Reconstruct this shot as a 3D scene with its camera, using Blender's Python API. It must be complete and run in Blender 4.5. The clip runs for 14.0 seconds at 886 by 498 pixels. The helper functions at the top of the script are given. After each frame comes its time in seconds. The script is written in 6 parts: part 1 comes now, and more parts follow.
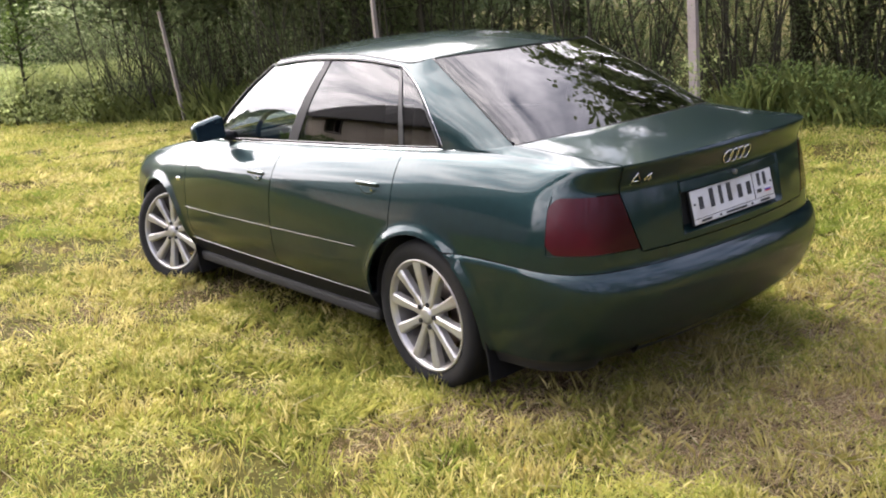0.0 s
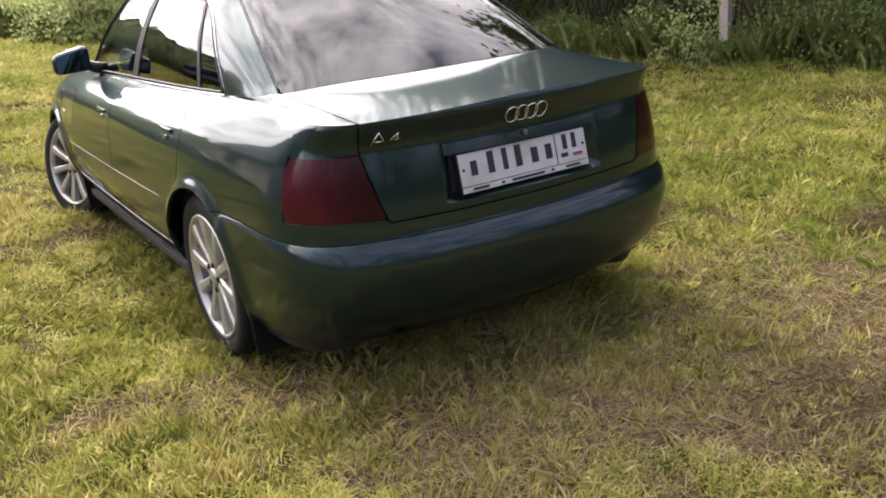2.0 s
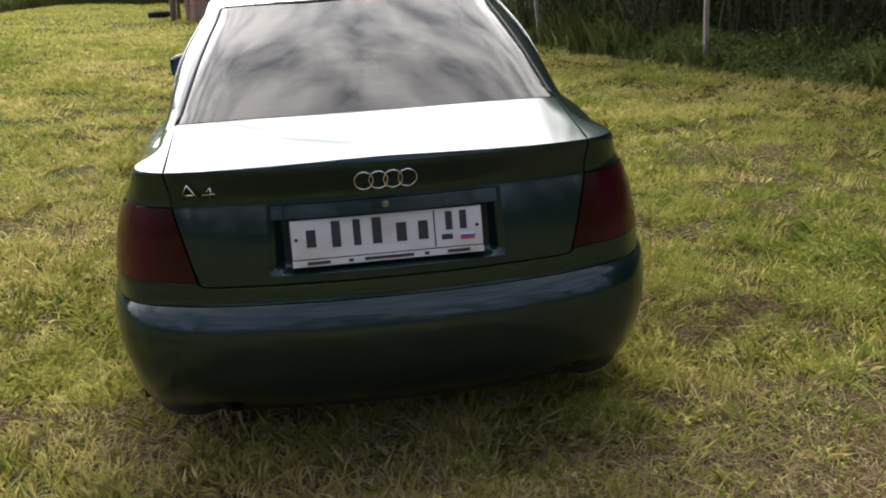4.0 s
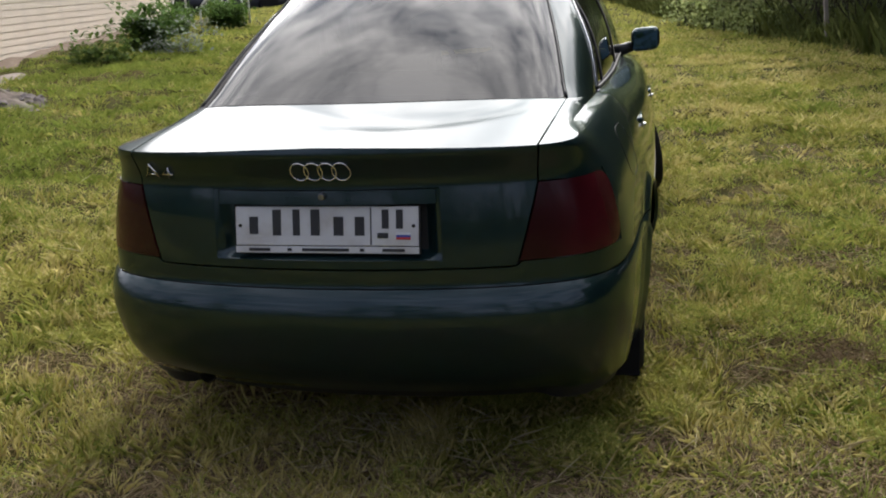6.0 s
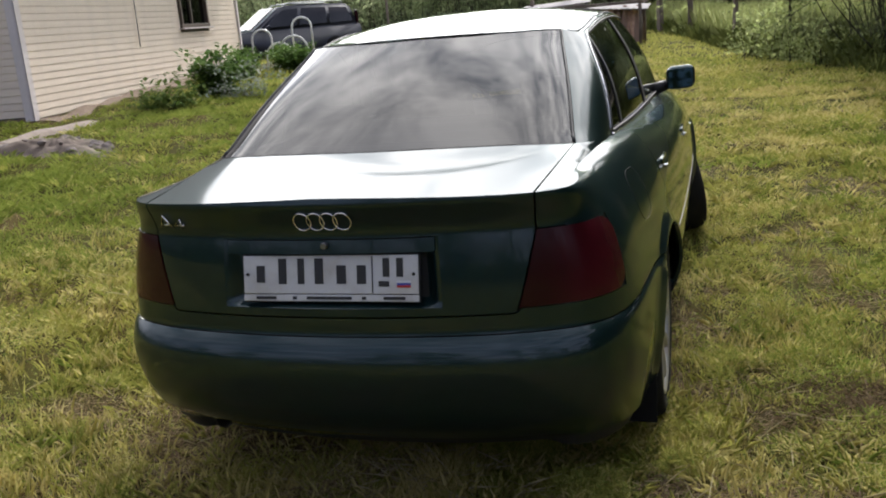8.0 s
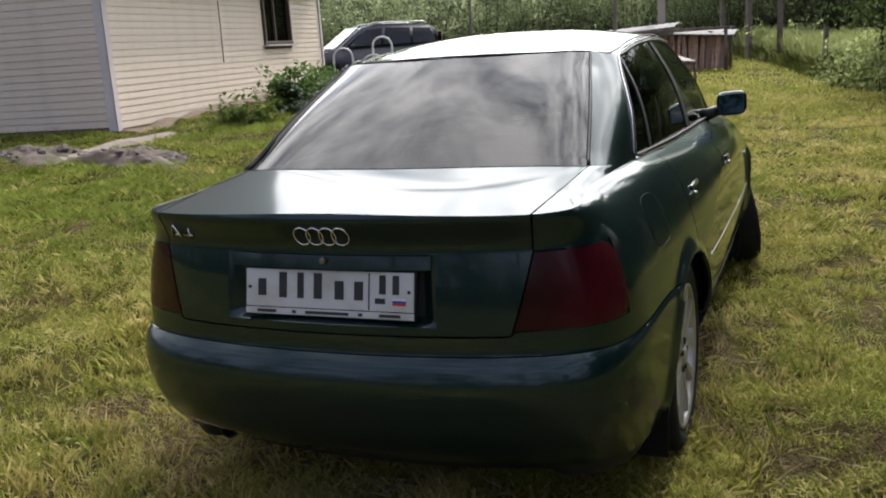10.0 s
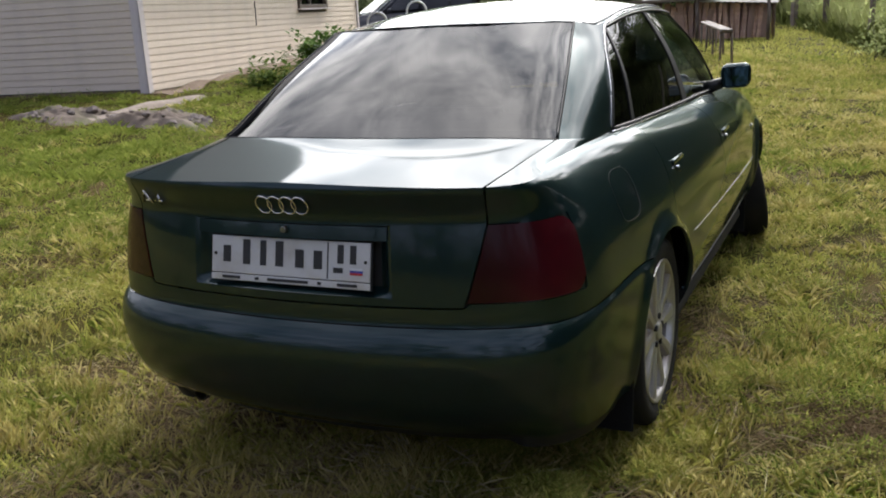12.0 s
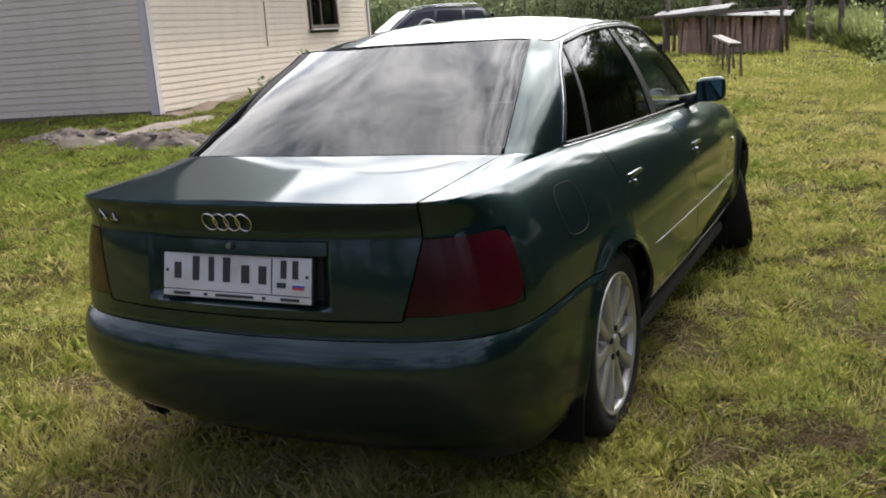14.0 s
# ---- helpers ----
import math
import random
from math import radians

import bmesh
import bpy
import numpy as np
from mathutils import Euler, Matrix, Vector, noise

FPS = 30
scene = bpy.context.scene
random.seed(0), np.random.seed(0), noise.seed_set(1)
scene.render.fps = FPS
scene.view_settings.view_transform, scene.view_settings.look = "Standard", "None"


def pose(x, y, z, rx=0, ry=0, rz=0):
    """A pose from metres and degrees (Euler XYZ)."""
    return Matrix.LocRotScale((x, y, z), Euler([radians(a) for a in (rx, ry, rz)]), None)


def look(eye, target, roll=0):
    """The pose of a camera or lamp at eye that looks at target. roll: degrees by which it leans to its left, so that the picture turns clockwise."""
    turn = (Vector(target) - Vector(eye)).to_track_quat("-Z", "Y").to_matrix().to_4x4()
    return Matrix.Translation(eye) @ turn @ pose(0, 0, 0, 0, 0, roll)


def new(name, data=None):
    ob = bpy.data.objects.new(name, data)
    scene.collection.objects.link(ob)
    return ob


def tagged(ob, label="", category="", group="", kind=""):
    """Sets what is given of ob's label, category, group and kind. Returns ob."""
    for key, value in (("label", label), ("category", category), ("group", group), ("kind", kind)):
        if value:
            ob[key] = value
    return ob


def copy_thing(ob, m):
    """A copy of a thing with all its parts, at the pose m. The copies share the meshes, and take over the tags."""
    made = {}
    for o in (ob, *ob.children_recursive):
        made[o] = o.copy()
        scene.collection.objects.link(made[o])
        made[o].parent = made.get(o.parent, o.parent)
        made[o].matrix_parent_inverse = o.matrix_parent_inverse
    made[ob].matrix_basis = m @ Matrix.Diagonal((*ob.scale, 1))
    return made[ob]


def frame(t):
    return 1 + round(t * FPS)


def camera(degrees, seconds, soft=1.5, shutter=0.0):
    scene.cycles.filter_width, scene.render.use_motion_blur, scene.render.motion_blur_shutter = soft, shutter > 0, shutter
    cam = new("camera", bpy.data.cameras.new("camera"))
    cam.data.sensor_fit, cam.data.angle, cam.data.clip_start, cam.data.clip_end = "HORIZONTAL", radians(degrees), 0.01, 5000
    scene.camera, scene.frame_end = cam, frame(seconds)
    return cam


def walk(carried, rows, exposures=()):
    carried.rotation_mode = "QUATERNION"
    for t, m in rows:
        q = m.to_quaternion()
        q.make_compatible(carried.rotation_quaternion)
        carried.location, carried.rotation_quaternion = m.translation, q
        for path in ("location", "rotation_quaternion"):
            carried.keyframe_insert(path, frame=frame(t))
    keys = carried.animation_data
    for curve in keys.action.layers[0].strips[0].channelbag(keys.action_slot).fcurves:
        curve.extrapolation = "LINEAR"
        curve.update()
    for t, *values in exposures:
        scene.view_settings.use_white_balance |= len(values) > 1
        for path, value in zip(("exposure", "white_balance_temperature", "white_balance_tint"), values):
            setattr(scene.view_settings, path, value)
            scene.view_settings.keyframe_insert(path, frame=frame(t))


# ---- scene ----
cam = camera(50.9, 14.0, soft=1.95)
PATH = [
    (0, (-2.94, -1.937, 1.548), (-1.759, -0.406, 1.038), -5.5),
    (0.25, (-2.810, -2.000, 1.531), (-1.660, -0.468, 0.954), -5.5),
    (0.5, (-2.693, -2.066, 1.524), (-1.565, -0.501, 0.999), -5.5),
    (0.75, (-2.569, -2.147, 1.528), (-1.458, -0.564, 1.019), -4.9),
    (1, (-2.416, -2.226, 1.533), (-1.367, -0.604, 1.015), -4.3),
    (1.25, (-2.248, -2.260, 1.506), (-1.241, -0.609, 0.996), -3.3),
    (1.5, (-2.093, -2.266, 1.476), (-1.072, -0.624, 0.962), -2.3),
    (1.75, (-1.934, -2.271, 1.471), (-0.967, -0.632, 0.856), -3.6),
    (2, (-1.743, -2.296, 1.466), (-0.776, -0.667, 0.825), -5.0),
    (2.25, (-1.533, -2.350, 1.414), (-0.610, -0.678, 0.819), -4.0),
    (2.4, (-1.418, -2.371, 1.385), (-0.537, -0.685, 0.769), -3.4),
    (2.5, (-1.327, -2.377, 1.377), (-0.523, -0.653, 0.758), -3.0),
    (2.7, (-1.136, -2.365, 1.394), (-0.491, -0.555, 0.839), -3.0),
    (2.8, (-1.043, -2.353, 1.410), (-0.488, -0.495, 0.922), -3.0),
    (2.9, (-0.958, -2.340, 1.428), (-0.460, -0.461, 0.957), -3.0),
    (3, (-0.884, -2.329, 1.445), (-0.43, -0.452, 0.926), -3.0),
    (3.2, (-0.767, -2.315, 1.463), (-0.317, -0.46, 0.868), -3.2),
    (5.3, (0.77, -2.191, 1.38), (0.398, -0.309, 0.813), -3.0),
    (5.5, (0.79, -2.168, 1.383), (0.392, -0.293, 0.812), -3.0),
    (6, (0.829, -2.159, 1.384), (0.397, -0.291, 0.815), -3.3),
    (6.5, (0.873, -2.15, 1.414), (0.398, -0.292, 0.847), -3.8),
    (7, (0.916, -2.136, 1.41), (0.403, -0.28, 0.867), -4.4),
    (7.5, (0.969, -2.134, 1.414), (0.42, -0.281, 0.898), -4.6),
    (8, (1.015, -2.119, 1.407), (0.432, -0.268, 0.921), -5.0),
    (8.2, (1.035, -2.116, 1.402), (0.437, -0.266, 0.933), -5.1),
    (10.3, (1.238, -2.011, 1.379), (0.476, -0.213, 0.948), -3.5),
    (10.5, (1.258, -2.006, 1.378), (0.489, -0.214, 0.934), -3.3),
    (11, (1.314, -1.986, 1.379), (0.514, -0.213, 0.912), -2.8),
    (11.5, (1.366, -1.965, 1.38), (0.54, -0.207, 0.903), -3.0),
    (12, (1.411, -1.946, 1.384), (0.586, -0.192, 0.889), -3.3),
    (12.5, (1.463, -1.929, 1.389), (0.635, -0.179, 0.886), -3.7),
    (13, (1.515, -1.912, 1.385), (0.677, -0.166, 0.889), -4.0),
    (13.5, (1.572, -1.903, 1.381), (0.722, -0.158, 0.902), -4.1),
    (14, (1.63, -1.892, 1.373), (0.757, -0.151, 0.917), -4.2),
]
walk(cam, [(t, look(e, g, r)) for t, e, g, r in PATH],
     [(0.0, 0.79, 6230, 19), (1.0, 0.69, 6240, 19), (1.5, 0.53, 6290, 19), (2.2, 0.35, 6340, 18), (2.5, 0.34, 6340, 17), (2.9, 0.40, 6330, 16), (3.2, 0.28, 6330, 15), (5.3, -0.40, 6150, 12), (8.2, -0.32, 6080, 12), (11.0, -0.40, 6060, 12), (14.0, -0.18, 6060, 12)])

# ---- world and sun ----
world = bpy.data.worlds.new("sky")
scene.world = world
world.use_nodes = True
SUN_EL, SUN_AZ = 36.0, 4.0     # elevation; azimuth from +y towards +x


SUN_DIR = Vector((math.sin(radians(SUN_AZ)) * math.cos(radians(SUN_EL)), math.cos(radians(SUN_AZ)) * math.cos(radians(SUN_EL)), math.sin(radians(SUN_EL))))


# the brightest veil of cloud hangs below the sun
GLOW_DIR = Vector((math.sin(radians(-6)) * math.cos(radians(25)), math.cos(radians(-6)) * math.cos(radians(25)), math.sin(radians(25))))


def build_sky():
    nt = world.node_tree
    nt.nodes.clear()
    out = nt.nodes.new("ShaderNodeOutputWorld")
    bg = nt.nodes.new("ShaderNodeBackground")
    sky = nt.nodes.new("ShaderNodeTexSky")
    sky.sky_type = "NISHITA"
    sky.sun_disc = False
    sky.sun_elevation = radians(SUN_EL)
    sky.sun_rotation = radians(SUN_AZ)
    coord = nt.nodes.new("ShaderNodeTexCoord")
    mapping = nt.nodes.new("ShaderNodeMapping")
    mapping.inputs["Scale"].default_value = (1.0, 1.0, 1.5)
    n1 = nt.nodes.new("ShaderNodeTexNoise")
    n1.inputs["Scale"].default_value = 6.0
    n1.inputs["Detail"].default_value = 10.0
    n1.inputs["Roughness"].default_value = 0.58
    n1.inputs["Distortion"].default_value = 0.25
    ramp = nt.nodes.new("ShaderNodeValToRGB")
    ramp.color_ramp.elements[0].position = 0.36
    ramp.color_ramp.elements[0].color = (9.6, 9.9, 10.7, 1)
    ramp.color_ramp.elements[1].position = 0.62
    ramp.color_ramp.elements[1].color = (26.0, 25.6, 25.4, 1)
    cover = nt.nodes.new("ShaderNodeValToRGB")
    cover.color_ramp.elements[0].position = 0.20
    cover.color_ramp.elements[1].position = 0.38
    mix = nt.nodes.new("ShaderNodeMix")
    mix.data_type = "RGBA"
    tone = nt.nodes.new("ShaderNodeMix")
    tone.data_type = "RGBA"
    tone.blend_type = "MULTIPLY"
    tone.inputs["Factor"].default_value = 1.0
    tint = nt.nodes.new("ShaderNodeMix")
    tint.data_type = "RGBA"
    tint.inputs["A"].default_value = (0.87, 0.93, 1.19, 1)
    tint.inputs["B"].default_value = (1.04, 1.0, 0.93, 1)
    ln = nt.links.new
    ln(coord.outputs["Generated"], mapping.inputs["Vector"])
    ln(mapping.outputs["Vector"], n1.inputs["Vector"])
    ln(n1.outputs["Fac"], ramp.inputs["Fac"])
    ln(n1.outputs["Fac"], cover.inputs["Fac"])
    ln(cover.outputs["Color"], mix.inputs["Factor"])
    ln(sky.outputs["Color"], mix.inputs["A"])
    ln(ramp.outputs["Color"], mix.inputs["B"])
    ln(mix.outputs["Result"], tone.inputs["A"])
    ln(tone.outputs["Result"], bg.inputs["Color"])
    # thin cloud glows round the veiled sun
    dot = nt.nodes.new("ShaderNodeVectorMath")
    dot.operation = "DOT_PRODUCT"
    dot.inputs[1].default_value = GLOW_DIR
    ln(coord.outputs["Generated"], dot.inputs[0])
    glow = nt.nodes.new("ShaderNodeMapRange")
    glow.interpolation_type = "SMOOTHSTEP"
    glow.inputs["From Min"].default_value = 0.0
    glow.inputs["From Max"].default_value = 1.0
    glow.inputs["To Min"].default_value = 0.042
    glow.inputs["To Max"].default_value = 0.235
    ln(dot.outputs["Value"], glow.inputs["Value"])
    core = nt.nodes.new("ShaderNodeMapRange")
    core.interpolation_type = "SMOOTHSTEP"
    core.inputs["From Min"].default_value = 0.78
    core.inputs["From Max"].default_value = 1.0
    core.inputs["To Min"].default_value = 0.0
    core.inputs["To Max"].default_value = 0.055
    ln(dot.outputs["Value"], core.inputs["Value"])
    both_glows = nt.nodes.new("ShaderNodeMath")
    ln(glow.outputs["Result"], both_glows.inputs[0])
    ln(core.outputs["Result"], both_glows.inputs[1])
    ln(both_glows.outputs["Value"], bg.inputs["Strength"])
    half = nt.nodes.new("ShaderNodeMapRange")
    half.inputs["From Min"].default_value = -0.3
    half.inputs["From Max"].default_value = 0.7
    ln(dot.outputs["Value"], half.inputs["Value"])
    ln(half.outputs["Result"], tint.inputs["Factor"])
    ln(tint.outputs["Result"], tone.inputs["B"])
    ln(bg.outputs["Background"], out.inputs["Surface"])


build_sky()
sun = new("sun", bpy.data.lights.new("sun", "SUN"))
sun.data.energy = 4.5
sun.data.angle = radians(5.0)
sun.data.color = (1.0, 0.93, 0.82)
sun.matrix_world = look(SUN_DIR * 40, (0, 0, 0))


# ---- materials ----
def material(name, color, rough=0.5, metal=0.0, coat=0.0, vary=0.0, vary_scale=8.0, bump=0.0, bump_scale=60.0,
             second=None, random_color=None, island=False, spec=0.5, transl=0.0, stain=None, stain_scale=1.5, spread=1.0, coat_ior=1.36, coat_rough=0.03):
    """A surface with variation at two scales, relief and, where given, a second colour, stains and a shift from piece to piece."""
    m = bpy.data.materials.new(name)
    m.use_nodes = True
    nt = m.node_tree
    ln = nt.links.new
    b = nt.nodes["Principled BSDF"]
    b.inputs["Roughness"].default_value = rough
    b.inputs["Metallic"].default_value = metal
    b.inputs["Coat Weight"].default_value = coat
    b.inputs["Coat Roughness"].default_value = coat_rough
    b.inputs["Coat IOR"].default_value = coat_ior
    b.inputs["Specular IOR Level"].default_value = spec
    col = nt.nodes.new("ShaderNodeRGB")
    col.outputs[0].default_value = (*color, 1)
    cur = col.outputs[0]
    tc = nt.nodes.new("ShaderNodeTexCoord")

    def noise_tex(scale, detail=4.0):
        n = nt.nodes.new("ShaderNodeTexNoise")
        n.inputs["Scale"].default_value = scale
        n.inputs["Detail"].default_value = detail
        ln(tc.outputs["Object"], n.inputs["Vector"])
        return n.outputs["Fac"]

    def mixed(fac, a, c, lo=0.35, hi=0.65):
        r = nt.nodes.new("ShaderNodeMapRange")
        r.inputs["From Min"].default_value = lo
        r.inputs["From Max"].default_value = hi
        ln(fac, r.inputs["Value"])
        x = nt.nodes.new("ShaderNodeMix")
        x.data_type = "RGBA"
        ln(r.outputs["Result"], x.inputs["Factor"])
        ln(a, x.inputs["A"])
        if isinstance(c, tuple):
            x.inputs["B"].default_value = (*c, 1)
        else:
            ln(c, x.inputs["B"])
        return x.outputs["Result"]

    if second:
        cur = mixed(noise_tex(vary_scale), cur, second)
    if random_color:
        if island:
            src = nt.nodes.new("ShaderNodeNewGeometry").outputs["Random Per Island"]
        else:
            src = nt.nodes.new("ShaderNodeObjectInfo").outputs["Random"]
        cur = mixed(src, cur, random_color, 0.0, 1.0 / spread)
    if stain:
        cur = mixed(noise_tex(stain_scale, 6.0), cur, stain, 0.5, 0.75)
    if vary:
        hsv = nt.nodes.new("ShaderNodeHueSaturation")
        r = nt.nodes.new("ShaderNodeMapRange")
        r.inputs["To Min"].default_value = 1 - vary
        r.inputs["To Max"].default_value = 1 + vary
        ln(noise_tex(vary_scale * 6, 6.0), r.inputs["Value"])
        ln(r.outputs["Result"], hsv.inputs["Value"])
        ln(cur, hsv.inputs["Color"])
        cur = hsv.outputs["Color"]
    ln(cur, b.inputs["Base Color"])
    if bump:
        bp = nt.nodes.new("ShaderNodeBump")
        bp.inputs["Strength"].default_value = bump
        bp.inputs["Distance"].default_value = 0.01
        ln(noise_tex(bump_scale, 5.0), bp.inputs["Height"])
        ln(bp.outputs["Normal"], b.inputs["Normal"])
    if transl:
        tr = nt.nodes.new("ShaderNodeBsdfTranslucent")
        ln(cur, tr.inputs["Color"])
        ms = nt.nodes.new("ShaderNodeMixShader")
        ms.inputs[0].default_value = transl
        ln(b.outputs[0], ms.inputs[1])
        ln(tr.outputs[0], ms.inputs[2])
        ln(ms.outputs[0], nt.nodes["Material Output"].inputs["Surface"])
    return m


def glass(name, tint, ior=1.5, rough=0.0, sheen=0.0):
    m = bpy.data.materials.new(name)
    m.use_nodes = True
    nt = m.node_tree
    nt.nodes.remove(nt.nodes["Principled BSDF"])
    t = nt.nodes.new("ShaderNodeBsdfTransparent")
    t.inputs["Color"].default_value = (*tint, 1)
    g = nt.nodes.new("ShaderNodeBsdfGlossy")
    g.inputs["Roughness"].default_value = rough
    fr = nt.nodes.new("ShaderNodeFresnel")
    fr.inputs["IOR"].default_value = ior
    mx = nt.nodes.new("ShaderNodeMixShader")
    if sheen:
        # reflection raised above Fresnel at grazing angles, so the boot lid mirrors brighter glass
        lw = nt.nodes.new("ShaderNodeLayerWeight")
        mr = nt.nodes.new("ShaderNodeMapRange")
        mr.interpolation_type = "SMOOTHSTEP"
        mr.inputs["From Min"].default_value = 0.62
        mr.inputs["From Max"].default_value = 0.82
        mr.inputs["To Max"].default_value = sheen
        add = nt.nodes.new("ShaderNodeMath")
        add.use_clamp = True
        nt.links.new(lw.outputs["Facing"], mr.inputs["Value"])
        nt.links.new(fr.outputs[0], add.inputs[0])
        nt.links.new(mr.outputs["Result"], add.inputs[1])
        nt.links.new(add.outputs[0], mx.inputs[0])
    else:
        nt.links.new(fr.outputs[0], mx.inputs[0])
    nt.links.new(t.outputs[0], mx.inputs[1])
    nt.links.new(g.outputs[0], mx.inputs[2])
    nt.links.new(mx.outputs[0], nt.nodes["Material Output"].inputs["Surface"])
    return m


PAINT = material("green_car_paint", (0.0090, 0.0232, 0.0255), 0.32, 0.58, 1.0, vary=0.08, vary_scale=30, second=(0.0100, 0.0262, 0.0285), spec=0.22, coat_ior=1.44, coat_rough=0.06)
PAINT.node_tree.nodes["Principled BSDF"].inputs["Specular Tint"].default_value = (0.30, 0.42, 0.41, 1)
PLASTIC = material("black_trim_plastic", (0.012, 0.012, 0.013), 0.6, vary=0.1, bump=0.05, bump_scale=400)
RUBBER = material("tyre_rubber", (0.010, 0.0098, 0.0098), 0.85, vary=0.15, bump=0.15, bump_scale=150, spec=0.3, stain=(0.018, 0.016, 0.013), stain_scale=6)
DARK = material("underbody_black", (0.01, 0.01, 0.01), 0.8, vary=0.1)
# near-black that puts the shade along the sill into the colour; mud flaps share it
SILLBLACK = material("sill_shade_black", (0.007, 0.007, 0.0075), 0.75, vary=0.2, vary_scale=5, spec=0.15, stain=(0.014, 0.013, 0.011), stain_scale=4)
SATIN = material("satin_trim", (0.22, 0.22, 0.22), 0.35, 0.9, vary=0.08)
CHROME = material("chrome", (0.78, 0.78, 0.8), 0.12, 1.0, vary=0.05)
ALLOY = material("brushed_alloy", (0.46, 0.45, 0.43), 0.33, 0.6, vary=0.1, vary_scale=5, stain=(0.35, 0.30, 0.25), stain_scale=8)
LAMP = material("dark_red_lens", (0.025, 0.002, 0.0045), 0.2, 0.0, 0.25, vary=0.12, vary_scale=14, second=(0.016, 0.0018, 0.0040), spec=0.15)
LENS = material("smoked_red_lens", (0.022, 0.0020, 0.0042), 0.22, 0.0, 0.3, spec=0.15)


def paint_lit_lens():
    """The lens is smoked; the lit red of its outer end is painted in."""
    nt = LENS.node_tree
    b = nt.nodes["Principled BSDF"]
    tc = nt.nodes.new("ShaderNodeTexCoord")
    xyz = nt.nodes.new("ShaderNodeSeparateXYZ")
    nt.links.new(tc.outputs["Object"], xyz.inputs[0])
    side = nt.nodes.new("ShaderNodeMath")
    side.operation = "ABSOLUTE"
    nt.links.new(xyz.outputs["X"], side.inputs[0])
    fade = nt.nodes.new("ShaderNodeMapRange")
    fade.interpolation_type = "SMOOTHSTEP"
    fade.inputs["From Min"].default_value = 0.54
    fade.inputs["From Max"].default_value = 0.71
    nt.links.new(side.outputs[0], fade.inputs["Value"])
    spots = nt.nodes.new("ShaderNodeTexNoise")
    spots.inputs["Scale"].default_value = 9
    nt.links.new(tc.outputs["Object"], spots.inputs["Vector"])
    amount = nt.nodes.new("ShaderNodeMath")
    amount.operation = "MULTIPLY"
    nt.links.new(fade.outputs["Result"], amount.inputs[0])
    nt.links.new(spots.outputs["Fac"], amount.inputs[1])
    mix = nt.nodes.new("ShaderNodeMix")
    mix.data_type = "RGBA"
    mix.inputs["A"].default_value = (0.022, 0.0020, 0.0042, 1)
    mix.inputs["B"].default_value = (0.078, 0.0060, 0.0120, 1)
    nt.links.new(amount.outputs[0], mix.inputs["Factor"])
    nt.links.new(mix.outputs["Result"], b.inputs["Base Color"])


paint_lit_lens()
PLATE = material("white_plate", (0.52, 0.52, 0.53), 0.35, vary=0.05, vary_scale=20, stain=(0.42, 0.40, 0.38), stain_scale=12)
INK = material("black_plate_ink", (0.015, 0.015, 0.018), 0.5, vary=0.05)
GLASS_REAR = glass("tinted_rear_glass", (0.10, 0.09, 0.10), 1.75, sheen=0.55)
GLASS_SIDE = glass("tinted_side_glass", (0.16, 0.15, 0.16), 1.65)
GLASS_FRONT = glass("clear_glass", (0.66, 0.72, 0.70), 2.2)
CLOTH = material("dark_seat_cloth", (0.03, 0.03, 0.032), 0.9, vary=0.2, bump=0.1)
MIRROR_BLUE = material("blue_mirror_glass", (0.030, 0.055, 0.062), 0.03, 1.0)


# ---- mesh helpers ----
def mesh_from(name, verts, faces, smooth=True):
    me = bpy.data.meshes.new(name)
    me.from_pydata([tuple(v) for v in verts], [], [tuple(int(i) for i in f) for f in faces])
    if smooth:
        me.polygons.foreach_set("use_smooth", [True] * len(me.polygons))
    me.update()
    return me


def mesh_part(name, me, mat, parent=None, label=""):
    ob = new(name, me)
    if mat is not None:
        me.materials.append(mat)
    ob.parent = parent
    return tagged(ob, label) if label else ob


def part(name, bm, mat, parent=None, label="", smooth=False):
    me = bpy.data.meshes.new(name)
    bm.to_mesh(me)
    bm.free()
    if smooth:
        me.polygons.foreach_set("use_smooth", [True] * len(me.polygons))
    return mesh_part(name, me, mat, parent, label)


def empty(name, m=None):
    ob = new(name)
    ob.empty_display_size = 0.1
    if m is not None:
        ob.matrix_basis = m
    return ob


def box_into(bm, size, m=None, bevel=0.0, segments=2):
    r = bmesh.ops.create_cube(bm, size=1.0)
    vs = r["verts"]
    bmesh.ops.scale(bm, vec=size, verts=vs)
    if bevel:
        es = list({e for v in vs for e in v.link_edges})
        bv = bmesh.ops.bevel(bm, geom=es, offset=bevel, segments=segments, affect="EDGES", profile=0.5)
        vs = list({v for f in bv["faces"] for v in f.verts} | {v for v in vs if v.is_valid})
    if m is not None:
        bmesh.ops.transform(bm, matrix=m, verts=vs)
    return vs


def box(name, size, m, mat, parent=None, bevel=0.0, label=""):
    bm = bmesh.new()
    box_into(bm, size, m, bevel)
    return part(name, bm, mat, parent, label)


